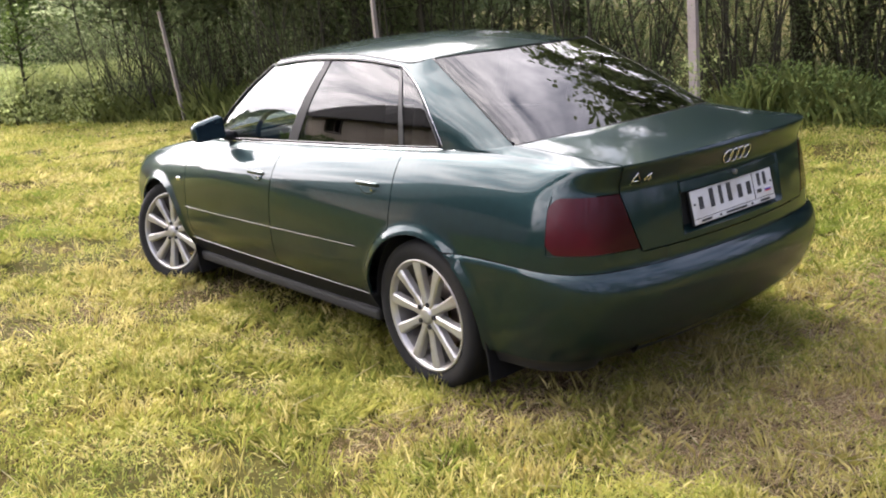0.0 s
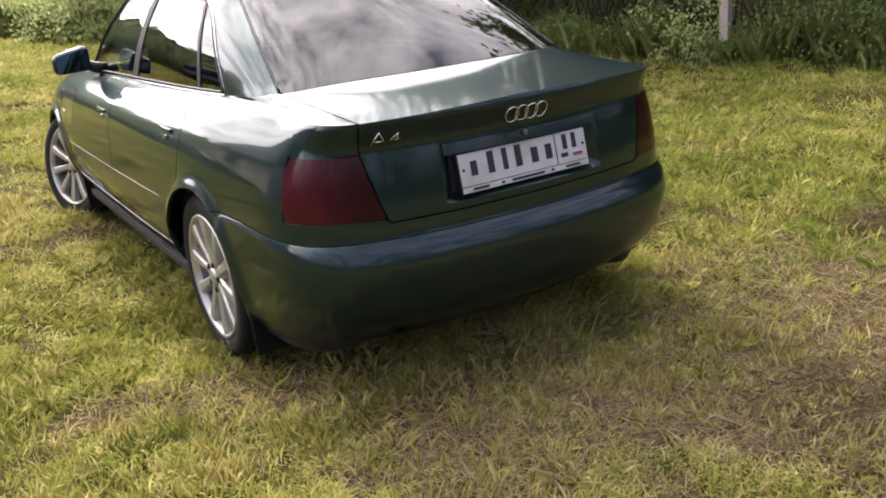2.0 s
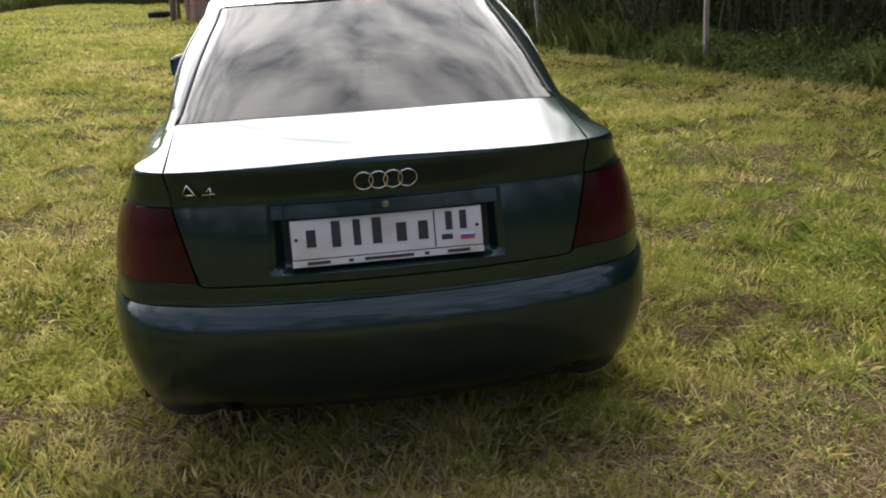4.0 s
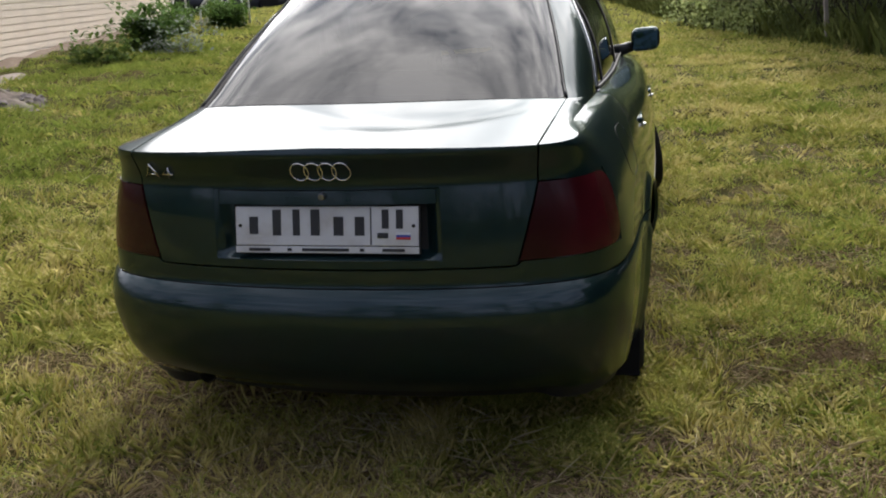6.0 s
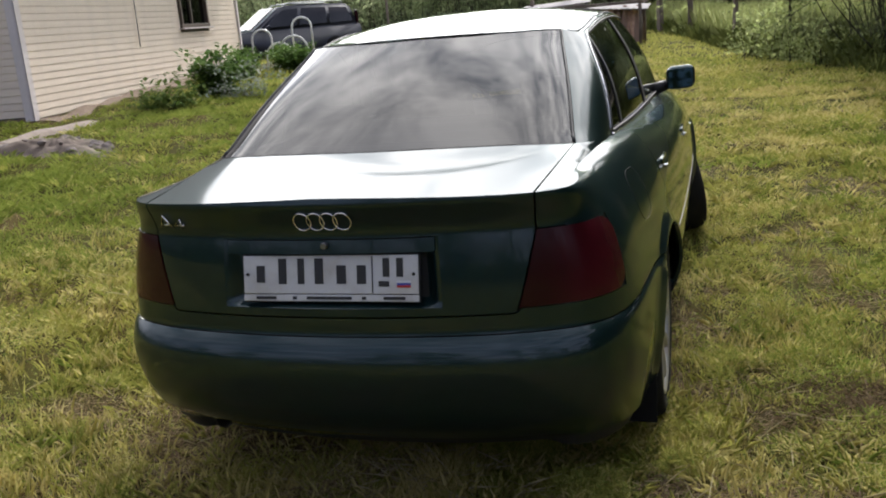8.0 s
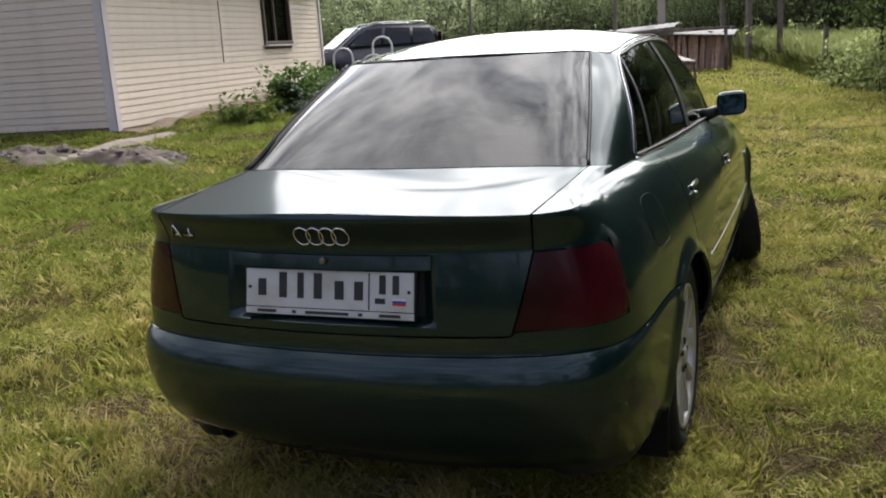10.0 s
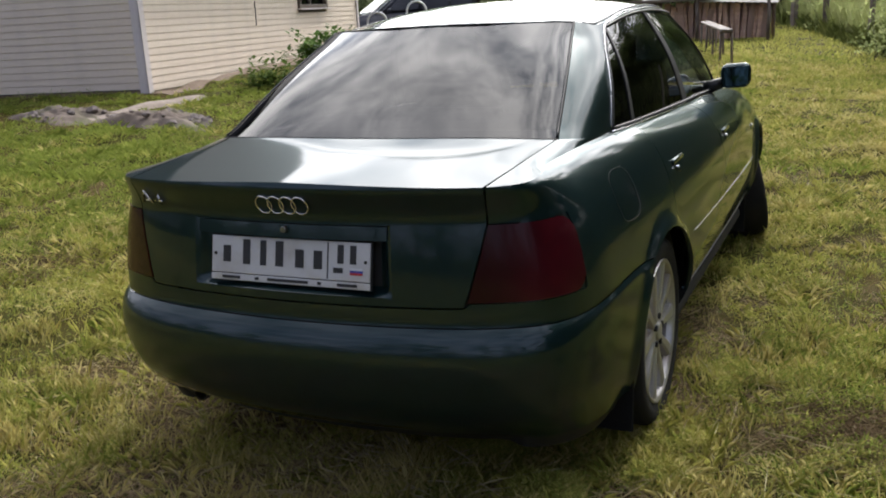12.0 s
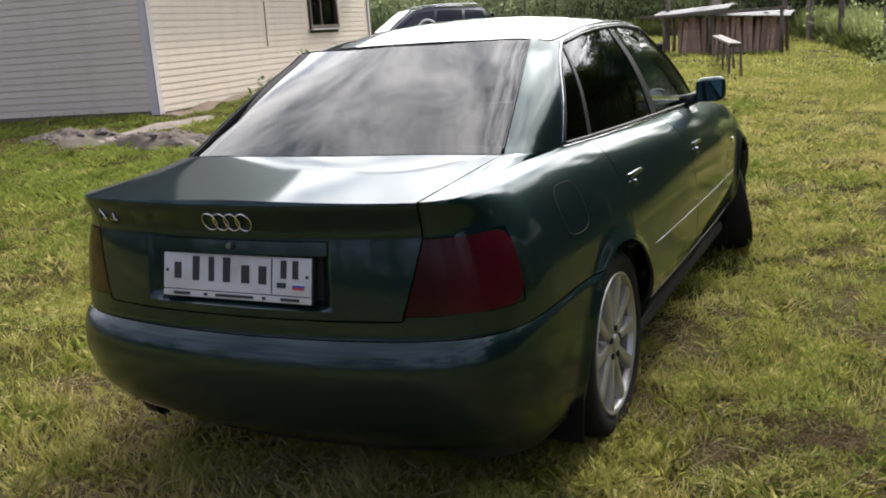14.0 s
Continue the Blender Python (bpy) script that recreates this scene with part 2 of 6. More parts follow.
def tube_mesh(name, pts, r, closed=False, n=8, flat=1.0):
    """A tube of radius r along pts; r may be a list."""
    pts = np.array(pts, float)
    k = len(pts)
    if closed:
        tan = np.roll(pts, -1, 0) - np.roll(pts, 1, 0)
    else:
        tan = np.gradient(pts, axis=0)
    tan /= np.linalg.norm(tan, axis=1)[:, None] + 1e-9
    rr = np.broadcast_to(np.array(r, float), (k,))
    verts, faces = [], []
    up = np.array((0, 0, 1.0))
    side = np.cross(tan[0], up)
    if np.linalg.norm(side) < 1e-3:
        side = np.array((1.0, 0, 0))
    for i in range(k):
        side = side - tan[i] * side.dot(tan[i])
        side /= np.linalg.norm(side)
        other = np.cross(tan[i], side)
        for j in range(n):
            a = 2 * math.pi * j / n
            verts.append(pts[i] + rr[i] * (math.cos(a) * side + flat * math.sin(a) * other))
    for i in range(k if closed else k - 1):
        for j in range(n):
            a, b = i * n + j, i * n + (j + 1) % n
            c, d = ((i + 1) % k) * n + (j + 1) % n, ((i + 1) % k) * n + j
            faces.append((a, b, c, d))
    if not closed:
        faces.append(tuple(range(n - 1, -1, -1)))
        faces.append(tuple((k - 1) * n + j for j in range(n)))
    return mesh_from(name, verts, faces)


def revolve_mesh(name, prof, n=48, axis="x", closed=False):
    """prof: (along axis, radius) pairs, turned about the axis."""
    verts, faces = [], []
    k = len(prof)
    for i in range(n):
        a = 2 * math.pi * i / n
        for h, r in prof:
            p = {"x": (h, r * math.cos(a), r * math.sin(a)), "z": (r * math.cos(a), r * math.sin(a), h), "y": (r * math.cos(a), h, r * math.sin(a))}[axis]
            verts.append(p)
    for i in range(n):
        j = (i + 1) % n
        for q in range(k if closed else k - 1):
            w = (q + 1) % k
            faces.append((i * k + q, i * k + w, j * k + w, j * k + q))
    return mesh_from(name, verts, faces)


def spline(xs, ys):
    """Natural cubic spline; ys may have several columns."""
    xs = np.array(xs, float)
    ys = np.array(ys, float)
    if ys.ndim == 1:
        ys = ys[:, None]
        flat = True
    else:
        flat = False
    n = len(xs)
    h = np.diff(xs)
    A = np.eye(n)
    R = np.zeros_like(ys)
    for i in range(1, n - 1):
        A[i, i - 1], A[i, i], A[i, i + 1] = h[i - 1], 2 * (h[i - 1] + h[i]), h[i]
        R[i] = 6 * ((ys[i + 1] - ys[i]) / h[i] - (ys[i] - ys[i - 1]) / h[i - 1])
    M = np.linalg.solve(A, R)

    def f(x):
        x = np.asarray(x, float)
        i = np.clip(np.searchsorted(xs, x) - 1, 0, n - 2)
        hh = h[i][..., None]
        a = (xs[i + 1] - x)[..., None] / hh
        b = 1 - a
        r = a * ys[i] + b * ys[i + 1] + ((a ** 3 - a) * M[i] + (b ** 3 - b) * M[i + 1]) * hh ** 2 / 6
        return r[..., 0] if flat else r
    return f


def smooth01(x, a, b):
    t = np.clip((np.asarray(x, float) - a) / (b - a), 0, 1)
    return t * t * (3 - 2 * t)


# ---- the car's surface ----
# plan: half the outline from the middle of the tail round the side to the middle of the nose
PLAN = [(0, 0.0), (0.25, 0.012), (0.45, 0.042), (0.60, 0.088), (0.70, 0.155), (0.755, 0.25), (0.787, 0.42), (0.81, 0.68), (0.835, 1.05), (0.848, 1.5),
        (0.852, 2.2), (0.848, 2.9), (0.832, 3.5), (0.79, 3.98), (0.69, 4.26), (0.5, 4.40), (0.25, 4.46), (0, 4.479)]
_p = np.array(PLAN)
_c = np.concatenate([[0], np.cumsum(np.hypot(*np.diff(_p, axis=0).T))])
_mir = np.array([(-x, y) for x, y in PLAN[1:4]])[::-1]
_mirf = np.array([(-x, y) for x, y in PLAN[-4:-1]])[::-1]
_cs = np.concatenate([-_c[1:4][::-1], _c, 2 * _c[-1] - _c[-4:-1][::-1]])
_plan = spline(_cs, np.concatenate([_mir, _p, _mirf]))
SMAX = _c[-1]
_ss = np.linspace(0, SMAX, 1200)
_sp = _plan(_ss)


def s_at_y(y):
    """Where the side's outline stands at y."""
    lo, hi = np.argmax(_sp[:, 0] > 0.72), len(_ss) - np.argmax(_sp[::-1, 0] > 0.72)
    return np.interp(y, _sp[lo:hi, 1], _ss[lo:hi])


def s_at_x(x):
    """Where the tail's outline stands at x."""
    hi = np.argmax(_sp[:, 0] > 0.75)
    return np.interp(x, _sp[:hi, 0], _ss[:hi])


S_TAIL = s_at_x(0.575)
_half_top = spline([-0.3, 0, float(S_TAIL), float(s_at_y(0.35)), float(s_at_y(0.6)), float(s_at_y(0.93)), float(s_at_y(1.3)), float(s_at_y(2.2)), float(s_at_y(3.0)), float(s_at_y(3.6)), float(s_at_y(4.1)), SMAX],
              [0.975, 0.975, 0.962, 0.969, 0.980, 0.981, 0.969, 0.943, 0.915, 0.86, 0.78, 0.72])


def _top(s):
    """Height of the body's upper edge along the outline, alike on both sides."""
    return _half_top(np.abs(s))


_rear = spline([0.20, 0.26, 0.30, 0.36, 0.44, 0.50, 0.535, 0.56, 0.58, 0.594, 0.603, 0.615, 0.65, 0.72, 0.80, 0.855, 0.872, 0.905, 0.935, 0.955, 0.98],
               [0.22, 0.15, 0.095, 0.045, 0.012, 0.001, 0.003, 0.010, 0.021, 0.033, 0.041, 0.043, 0.044, 0.051, 0.061, 0.070, 0.0725, 0.066, 0.053, 0.047, 0.055])
ARCH = ((0.99, 0.318, 0.350), (3.607, 0.318, 0.352))


def bump_top(s):
    """Height of the rear bumper's upper edge, rising along the side to the wheel arch."""
    return 0.600 + 0.020 * smooth01(s, float(s_at_y(0.22)), float(s_at_y(0.66)))


def body(s, z, push=0.0):
    """The lower body's right side: outline place s, height z."""
    s, z = np.broadcast_arrays(np.asarray(s, float), np.asarray(z, float))
    p = _plan(s)
    e = 2e-3
    d = _plan(s + e) - _plan(s - e)
    d /= np.linalg.norm(d, axis=-1)[..., None]
    nrm = np.stack([d[..., 1], -d[..., 0]], -1)
    zt = _top(s)
    h = np.clip((z - 0.50) / (zt - 0.50), 0, 1)
    dm = 0.168 - 0.03 * smooth01(s, float(s_at_y(2.9)), float(s_at_y(3.8)))
    box_in = smooth01(s, float(s_at_y(1.1)), float(s_at_y(2.3))) * (1 - smooth01(s, float(s_at_y(2.7)), float(s_at_y(3.4))))
    side = dm * (0.6 * (1 - np.sqrt(np.clip(1 - h ** (3 + 1.8 * box_in), 0, 1))) + 0.4 * h ** (2.4 + 1.6 * box_in))
    low = np.clip((0.50 - z) / 0.24, 0, 1.4)
    side = side + (0.028 + 0.057 * smooth01(s, float(s_at_y(0.6)), float(s_at_y(1.3)))) * low ** 2 - 0.009 * smooth01(bump_top(s) + 0.003 - z, 0.0, 0.020) * (s < float(s_at_y(0.75)))
    w = 1 - smooth01(s, float(s_at_x(0.56)), float(s_at_y(0.47)))
    off = side * (1 - w) + _rear(z) * w
    y = p[..., 1]
    flare = np.zeros_like(z)
    for yc, zc, r in ARCH:
        q = np.hypot(y - yc, z - zc)
        flare = flare + 0.017 * np.exp(-((q - r) / 0.030) ** 2) * (s > float(s_at_y(0.4)))
    off = off - flare + push
    xy = p - nrm * off[..., None]
    return np.concatenate([xy, z[..., None]], -1)


def body_top(s):
    return body(s, _top(s))


# glasshouse: base line and roof line, from the middle of the rear window round to the middle of the windscreen
def _side_base(y):
    q = body_top(s_at_y(y))
    return (q[0] - 0.004, q[1], q[2] + 0.002)


_tau = [0, 0.3, 0.6, 0.8, 1.0, 1.5, 2.2, 2.75, 3.0, 3.3, 3.6, 4.0]
_base = [(0, 0.520, 1.022), (0.38, 0.545, 1.021), (0.588, 0.613, 1.009), (0.643, 0.745, 0.994), _side_base(0.93), _side_base(1.4), _side_base(2.15), _side_base(2.75),
         (0.672, 3.02, 0.925), (0.56, 3.14, 0.94), (0.32, 3.23, 0.95), (0, 3.27, 0.955)]
_roof = [(0, 1.067, 1.336), (0.32, 1.124, 1.333), (0.470, 1.205, 1.325), (0.512, 1.275, 1.310), (0.528, 1.35, 1.312), (0.538, 1.58, 1.342), (0.547, 1.95, 1.358),
         (0.543, 2.26, 1.345), (0.528, 2.42, 1.333), (0.42, 2.49, 1.345), (0.24, 2.55, 1.362), (0, 2.57, 1.368)]


def _sym(tau, pts):
    t = [-v for v in tau[1:3]][::-1] + list(tau) + [2 * tau[-1] - v for v in tau[-3:-1]][::-1]
    m = [(-x, y, z) for x, y, z in pts[1:3]][::-1] + list(pts) + [(-x, y, z) for x, y, z in pts[-3:-1]][::-1]
    return spline(t, np.array(m, float))


G_BASE, G_ROOF = _sym(_tau, _base), _sym(_tau, _roof)


def house_skin(tau, v, push=0.0):
    """The glasshouse's skin between its base (v 0) and the roof's edge (v 1)."""
    tau, v = np.broadcast_arrays(np.asarray(tau, float), np.asarray(v, float))
    sgn = np.where(tau < 0, -1.0, 1.0)
    b, r = G_BASE(np.abs(tau)), G_ROOF(np.abs(tau))
    e = 1e-3
    tb = G_BASE(np.abs(tau) + e) - G_BASE(np.abs(tau) - e)
    n = np.cross(tb, r - b)
    n /= np.linalg.norm(n, axis=-1)[..., None] + 1e-12
    side = smooth01(np.abs(tau), 0.6, 1.0) * (1 - smooth01(np.abs(tau), 3.0, 3.3))
    bulge = (0.012 + 0.016 * side) * np.sin(math.pi * v)
    at = np.abs(tau)
    roll = 0.006 * np.where(at < 0.6, (np.minimum(at, 0.6) / 0.6) ** 5, 1 - smooth01(at, 0.6, 0.95)) * smooth01(v, 0.0, 0.10) * (1 - smooth01(v, 0.85, 1.0))
    p = b + (r - b) * v[..., None] + n * (bulge - roll + push)[..., None]
    p[..., 0] *= sgn
    return p


_sU = spline([0, 0.3, 0.6, 0.8, 1.0], [0, float(s_at_x(0.33)), float(S_TAIL), float(s_at_y(0.36)), float(s_at_y(0.93))])


def deck(u, t, push=0.0):
    """Boot lid's top and the shoulders beside it: u round from the middle, t from the tail's edge to the glass."""
    u, t = np.broadcast_arrays(np.asarray(u, float), np.asarray(t, float))
    a = body_top(_sU(np.abs(u)))
    b = G_BASE(np.abs(u))
    p = a + (b - a) * t[..., None]
    g = 0.92 * t + 0.08 * t ** 2
    lift = 0.003 * np.sin(math.pi * t) * smooth01(np.abs(u), 0.5, 0.8)
    p[..., 2] = a[..., 2] + (b[..., 2] - a[..., 2]) * g + lift + push
    p[..., 0] *= np.where(u < 0, -1.0, 1.0)
    return p


_in = np.concatenate([deck(0.603, np.linspace(0, 1, 60)), G_BASE(np.linspace(0.606, 1.0, 60))])
_out = body_top(np.linspace(float(_sU(0.603)), float(s_at_y(0.93)), 200))


def shoulder(p, q):
    """The wing's top beside the boot lid and the pillar's foot: p from the tail forwards, q from the lid out to the flank."""
    p, q = np.broadcast_arrays(np.asarray(p, float), np.asarray(q, float))
    y = _out[0, 1] + (0.93 - _out[0, 1]) * p
    a = np.stack([np.interp(y, _in[:, 1], _in[:, i]) for i in (0, 1, 2)], -1)
    b = np.stack([np.interp(y, _out[:, 1], _out[:, i]) for i in (0, 1, 2)], -1)
    r = a + (b - a) * q[..., None]
    r[..., 1] = y
    r[..., 2] = a[..., 2] + (b[..., 2] - a[..., 2]) * (0.45 * q + 0.55 * q ** 2)
    return r


def grid_mesh(name, P, flange=0.0, mirror=False, flip=False):
    """A sheet from a grid of places, with its rim turned in by flange."""
    P = np.array(P, float)
    if mirror:
        P[..., 0] *= -1
        flip = not flip
    nu, nv = P.shape[:2]
    du, dv = np.gradient(P, axis=0), np.gradient(P, axis=1)
    N = np.cross(du, dv)
    N /= np.linalg.norm(N, axis=-1)[..., None] + 1e-12
    if flip:
        N = -N
    verts = P.reshape(-1, 3)
    faces = []
    for i in range(nu - 1):
        for j in range(nv - 1):
            f = (i * nv + j, (i + 1) * nv + j, (i + 1) * nv + j + 1, i * nv + j + 1)
            faces.append(f[::-1] if flip else f)
    if flange:
        ring = [(i, 0) for i in range(nu)] + [(nu - 1, j) for j in range(1, nv)] + [(i, nv - 1) for i in range(nu - 2, -1, -1)] + [(0, j) for j in range(nv - 2, 0, -1)]
        ids = [i * nv + j for i, j in ring]
        k = len(ids)
        o = len(verts)
        rim = verts[ids]
        inner = rim - N.reshape(-1, 3)[ids] * flange
        verts = np.concatenate([verts, rim, inner])
        for q in range(k):
            w = (q + 1) % k
            f = (o + w, o + q, o + k + q, o + k + w)
            faces.append(f[::-1] if flip else f)
    return mesh_from(name, verts, faces)


def const(v):
    return lambda q: np.full(np.shape(q), float(v))


def region(skin, s0, s1, z0, z1, nu, nv, us=None, **kw):
    """Grid of the skin between the bounds s0(z), s1(z) and z0(s), z1(s)."""
    a = np.linspace(0, 1, nu)[:, None] if us is None else np.array(us)[:, None]
    b = np.linspace(0, 1, nv)[None, :]
    z = 0.5 * (a * 0 + b * 0 + 1.2)
    s = a + 0 * b
    for _ in range(6):
        s = s0(z) + (s1(z) - s0(z)) * a
        z = z0(s) + (z1(s) - z0(s)) * b
    return skin(s, z, **kw)


# ---- the car ----
GAP = 0.003


def joined(name, meshes):
    bm = bmesh.new()
    for m in meshes:
        bm.from_mesh(m)
        bpy.data.meshes.remove(m)
    me = bpy.data.meshes.new(name)
    bm.to_mesh(me)
    bm.free()
    return me


def arch_z(k, extra=0.0, low=0.33, out=0.33):
    yc, zc, r = ARCH[k]
    r = r + extra

    def f(s):
        y = _plan(s)[..., 1]
        q = zc + np.sqrt(np.clip(r * r - (y - yc) ** 2, 0, None))
        return np.where(np.abs(y - yc) < r, np.maximum(q, np.where(y > yc, low, out)), np.where(y > yc, low, out))
    return f


def arch_edge(k, sign, extra=0.0):
    yc, zc, r = ARCH[k]
    r = r + extra

    def f(z):
        q = np.sqrt(np.clip(r * r - np.clip(z - zc, 0, r) ** 2, 0, None))
        return s_at_y(yc + sign * q)
    return f


def y_line(*knots):
    """A cut line on the side: pairs of z, y."""
    zs, ys = zip(*knots)
    return lambda z: s_at_y(np.interp(z, zs, ys))


def tail_cut(shift):
    return lambda z: np.interp(z, [0.64, 0.70, 0.866, 0.965], [s_at_x(0.506), s_at_x(0.528), s_at_x(0.580), S_TAIL]) + shift


def build_wheel(name, m, steer=0.0):
    wheel = name
    tyre_p = [(-0.098, 0.236), (-0.108, 0.262), (-0.110, 0.285), (-0.104, 0.304), (-0.088, 0.314), (-0.05, 0.318), (0.05, 0.318), (0.088, 0.314), (0.104, 0.304), (0.110, 0.285), (0.108, 0.262), (0.098, 0.236)]
    mesh_part("tyre", revolve_mesh("tyre", tyre_p, 56), RUBBER, wheel)
    rim_p = [(0.098, 0.240), (0.104, 0.240), (0.106, 0.234), (0.100, 0.226), (0.088, 0.222), (0.080, 0.219)]
    rim = mesh_part("rim", revolve_mesh("rim", rim_p, 56), ALLOY, wheel)
    # the barrel inside the rim is darker than the lip and spokes
    mesh_part("rim_barrel", revolve_mesh("rim_barrel", [(0.080, 0.219), (0.06, 0.212), (-0.02, 0.196), (-0.09, 0.215), (-0.10, 0.236)], 56), material("dark_alloy_barrel", (0.16, 0.15, 0.14), 0.6, 0.4, vary=0.2, vary_scale=6, stain=(0.08, 0.065, 0.05), stain_scale=9), rim)
    for i in range(10):
        a = 2 * math.pi * i / 10 + 0.16
        bm = bmesh.new()
        rows = [(0.040, 0.020, 0.094, 0.045), (0.09, 0.0165, 0.094, 0.060), (0.15, 0.0195, 0.098, 0.066), (0.19, 0.0225, 0.100, 0.068), (0.226, 0.0255, 0.100, 0.068)]
        ring = []
        for r, w, xo, xi in rows:
            ring.append([bm.verts.new((xi, -w * 1.1, r)), bm.verts.new((xo - 0.006, -w, r)), bm.verts.new((xo, -w * 0.62, r)), bm.verts.new((xo, w * 0.62, r)), bm.verts.new((xo - 0.006, w, r)), bm.verts.new((xi, w * 1.1, r))])
        for p, q in zip(ring, ring[1:]):
            for j in range(5):
                bm.faces.new((p[j], q[j], q[j + 1], p[j + 1]))
            bm.faces.new((p[5], q[5], q[0], p[0]))
        bm.faces.new(ring[-1])
        bmesh.ops.recalc_face_normals(bm, faces=bm.faces)
        bmesh.ops.rotate(bm, matrix=Matrix.Rotation(a, 3, "X"), verts=bm.verts)
        part("spoke", bm, ALLOY, rim)
    hub_p = [(0.04, 0.075), (0.082, 0.072), (0.090, 0.062), (0.092, 0.034), (0.100, 0.031), (0.103, 0.026), (0.104, 0.0)]
    mesh_part("hub", revolve_mesh("hub", hub_p, 32), ALLOY, rim)
    for i in range(5):
        a = 2 * math.pi * i / 5
        bm = bmesh.new()
        bmesh.ops.create_cone(bm, cap_ends=True, segments=6, radius1=0.011, radius2=0.010, depth=0.014, matrix=Matrix.Translation((0.094, 0.05 * math.cos(a), 0.05 * math.sin(a))) @ Matrix.Rotation(radians(90), 4, "Y"))
        part("wheel_bolt", bm, DARK, rim)
    disc_p = [(0.0, 0.06), (0.012, 0.06), (0.014, 0.15), (0.0, 0.15), (-0.01, 0.15), (-0.012, 0.06)]
    mesh_part("brake_disc", revolve_mesh("brake_disc", disc_p, 40), material("brake_steel", (0.2, 0.17, 0.15), 0.5, 0.8, stain=(0.14, 0.07, 0.04), stain_scale=20), wheel)
    wheel.matrix_basis = m @ pose(0, 0, 0, 0, 0, steer)


def build_car():
    car = empty("car")
    tagged(car, "dark green saloon car with tinted windows and alloy wheels", "car")

    def both(name, P, mat, flange=0.014, label="", flip=False, parent=None):
        r = mesh_part(name, grid_mesh(name, P, flange, False, flip), mat, parent or car, label)
        l = mesh_part(name, grid_mesh(name, P, flange, True, flip), mat, parent or car, label)
        return r, l

    # boot lid: top, face round the number plate's recess
    rx = s_at_x(0.318)
    top = grid_mesh("lid_top", deck(np.linspace(-0.597, 0.597, 61)[:, None], np.linspace(0, 0.985, 24)[None, :]), 0.012)
    zt = lambda s: _top(s)
    boot = mesh_part("boot_lid", grid_mesh("boot_lid", region(body, const(-rx), const(rx), const(0.862), zt, 40, 22), 0.006), PAINT, car)
    for mir in (False, True):
        mesh_part("lid_side", grid_mesh("lid_side", region(body, const(rx), tail_cut(-GAP), const(0.655), zt, 20, 60), 0.004, mir), PAINT, boot)
    mesh_part("lid_foot", grid_mesh("lid_foot", region(body, const(-rx), const(rx), const(0.655), const(0.676), 30, 4), 0.004), PAINT, boot)
    mesh_part("lid_top", top, PAINT, boot)
    rs, rz = np.linspace(-rx - 0.002, rx + 0.002, 60)[:, None], np.linspace(0.672, 0.866, 24)[None, :]
    dish = 0.036 * smooth01(rx - np.abs(rs), 0.0, 0.040) * smooth01(rz, 0.674, 0.694)
    mesh_part("plate_recess", grid_mesh("plate_recess", body(rs, rz, dish)), PAINT, boot)
    # grip above the plate with the lock
    part_p = region(body, const(-rx + 0.012), const(rx - 0.012), const(0.822), const(0.858), 30, 6, push=0.004)
    mesh_part("boot_grip", grid_mesh("boot_grip", part_p, 0.022), PAINT, boot)
    lk = revolve_mesh("lock", [(0.03, 0.0095), (0.0, 0.0095), (-0.002, 0.0085), (-0.001, 0.005), (-0.001, 0.0)], 20, "y")
    lo = mesh_part("lock", lk, SATIN, boot)
    lo.location = (0.0, 0.062, 0.845)
    # reflective lower strip between lid and bumper
    mesh_part("tail_panel", grid_mesh("tail_panel", region(body, const(-s_at_x(0.40)), const(s_at_x(0.40)), const(0.602), const(0.650), 40, 6), 0.01), PAINT, car)
    both("tail_panel_side", region(body, const(s_at_x(0.40)), y_line((0.5, 0.40), (0.7, 0.36)), lambda s: bump_top(s) + 0.002, lambda s: 0.650 + 0.014 * smooth01(s, float(s_at_x(0.510)), float(s_at_x(0.518))), 40, 6), PAINT, 0.01)
    # tail lamps
    lamp_out = lambda z: np.interp(z, [0.65, 0.70, 0.82, 0.86], [s_at_y(0.312), s_at_y(0.318), s_at_y(0.316), s_at_y(0.306)])
    lamp_end = float(lamp_out(0.76))
    lamp_z1 = lambda s: 0.862 - 0.042 * np.clip((s - lamp_end + 0.075) / 0.075, 0, 1) ** 3
    lamp_z0 = lambda s: 0.667 + 0.038 * np.clip((s - lamp_end + 0.065) / 0.065, 0, 1) ** 3
    both("tail_lamp", region(body, tail_cut(GAP), lambda z: lamp_out(z) - GAP, lamp_z0, lamp_z1, 44, 16, push=-0.002), LENS, 0.02, "smoked red tail lamp lens, lit red painted in towards its outer end")
    both("lamp_surround", region(body, lambda z: tail_cut(GAP)(z) + 0.10, lambda z: lamp_out(z) + 0.004, const(0.655), const(0.872), 16, 10, push=0.0045), PAINT, 0.004)
    # rear wings: above the lamp, the flank to the door, and the shoulder up to the pillar
    door_r = y_line((0.30, 1.165), (0.60, 1.160), (0.80, 1.150), (1.0, 1.165))
    ys = np.concatenate([np.linspace(float(lamp_out(0.8)), float(s_at_y(0.64)), 16), s_at_y(0.99 - 0.35 * np.cos(np.linspace(0.08, math.pi * 0.5, 26))), s_at_y(np.linspace(1.0, 1.155, 16))])
    us = (ys - ys[0]) / (ys[-1] - ys[0])
    wing_foot = lambda s: np.maximum(arch_z(0, 0.0, 0.5, 0.5)(s), np.where(_plan(s)[..., 1] < 0.99, bump_top(s) + 0.003, 0.5))
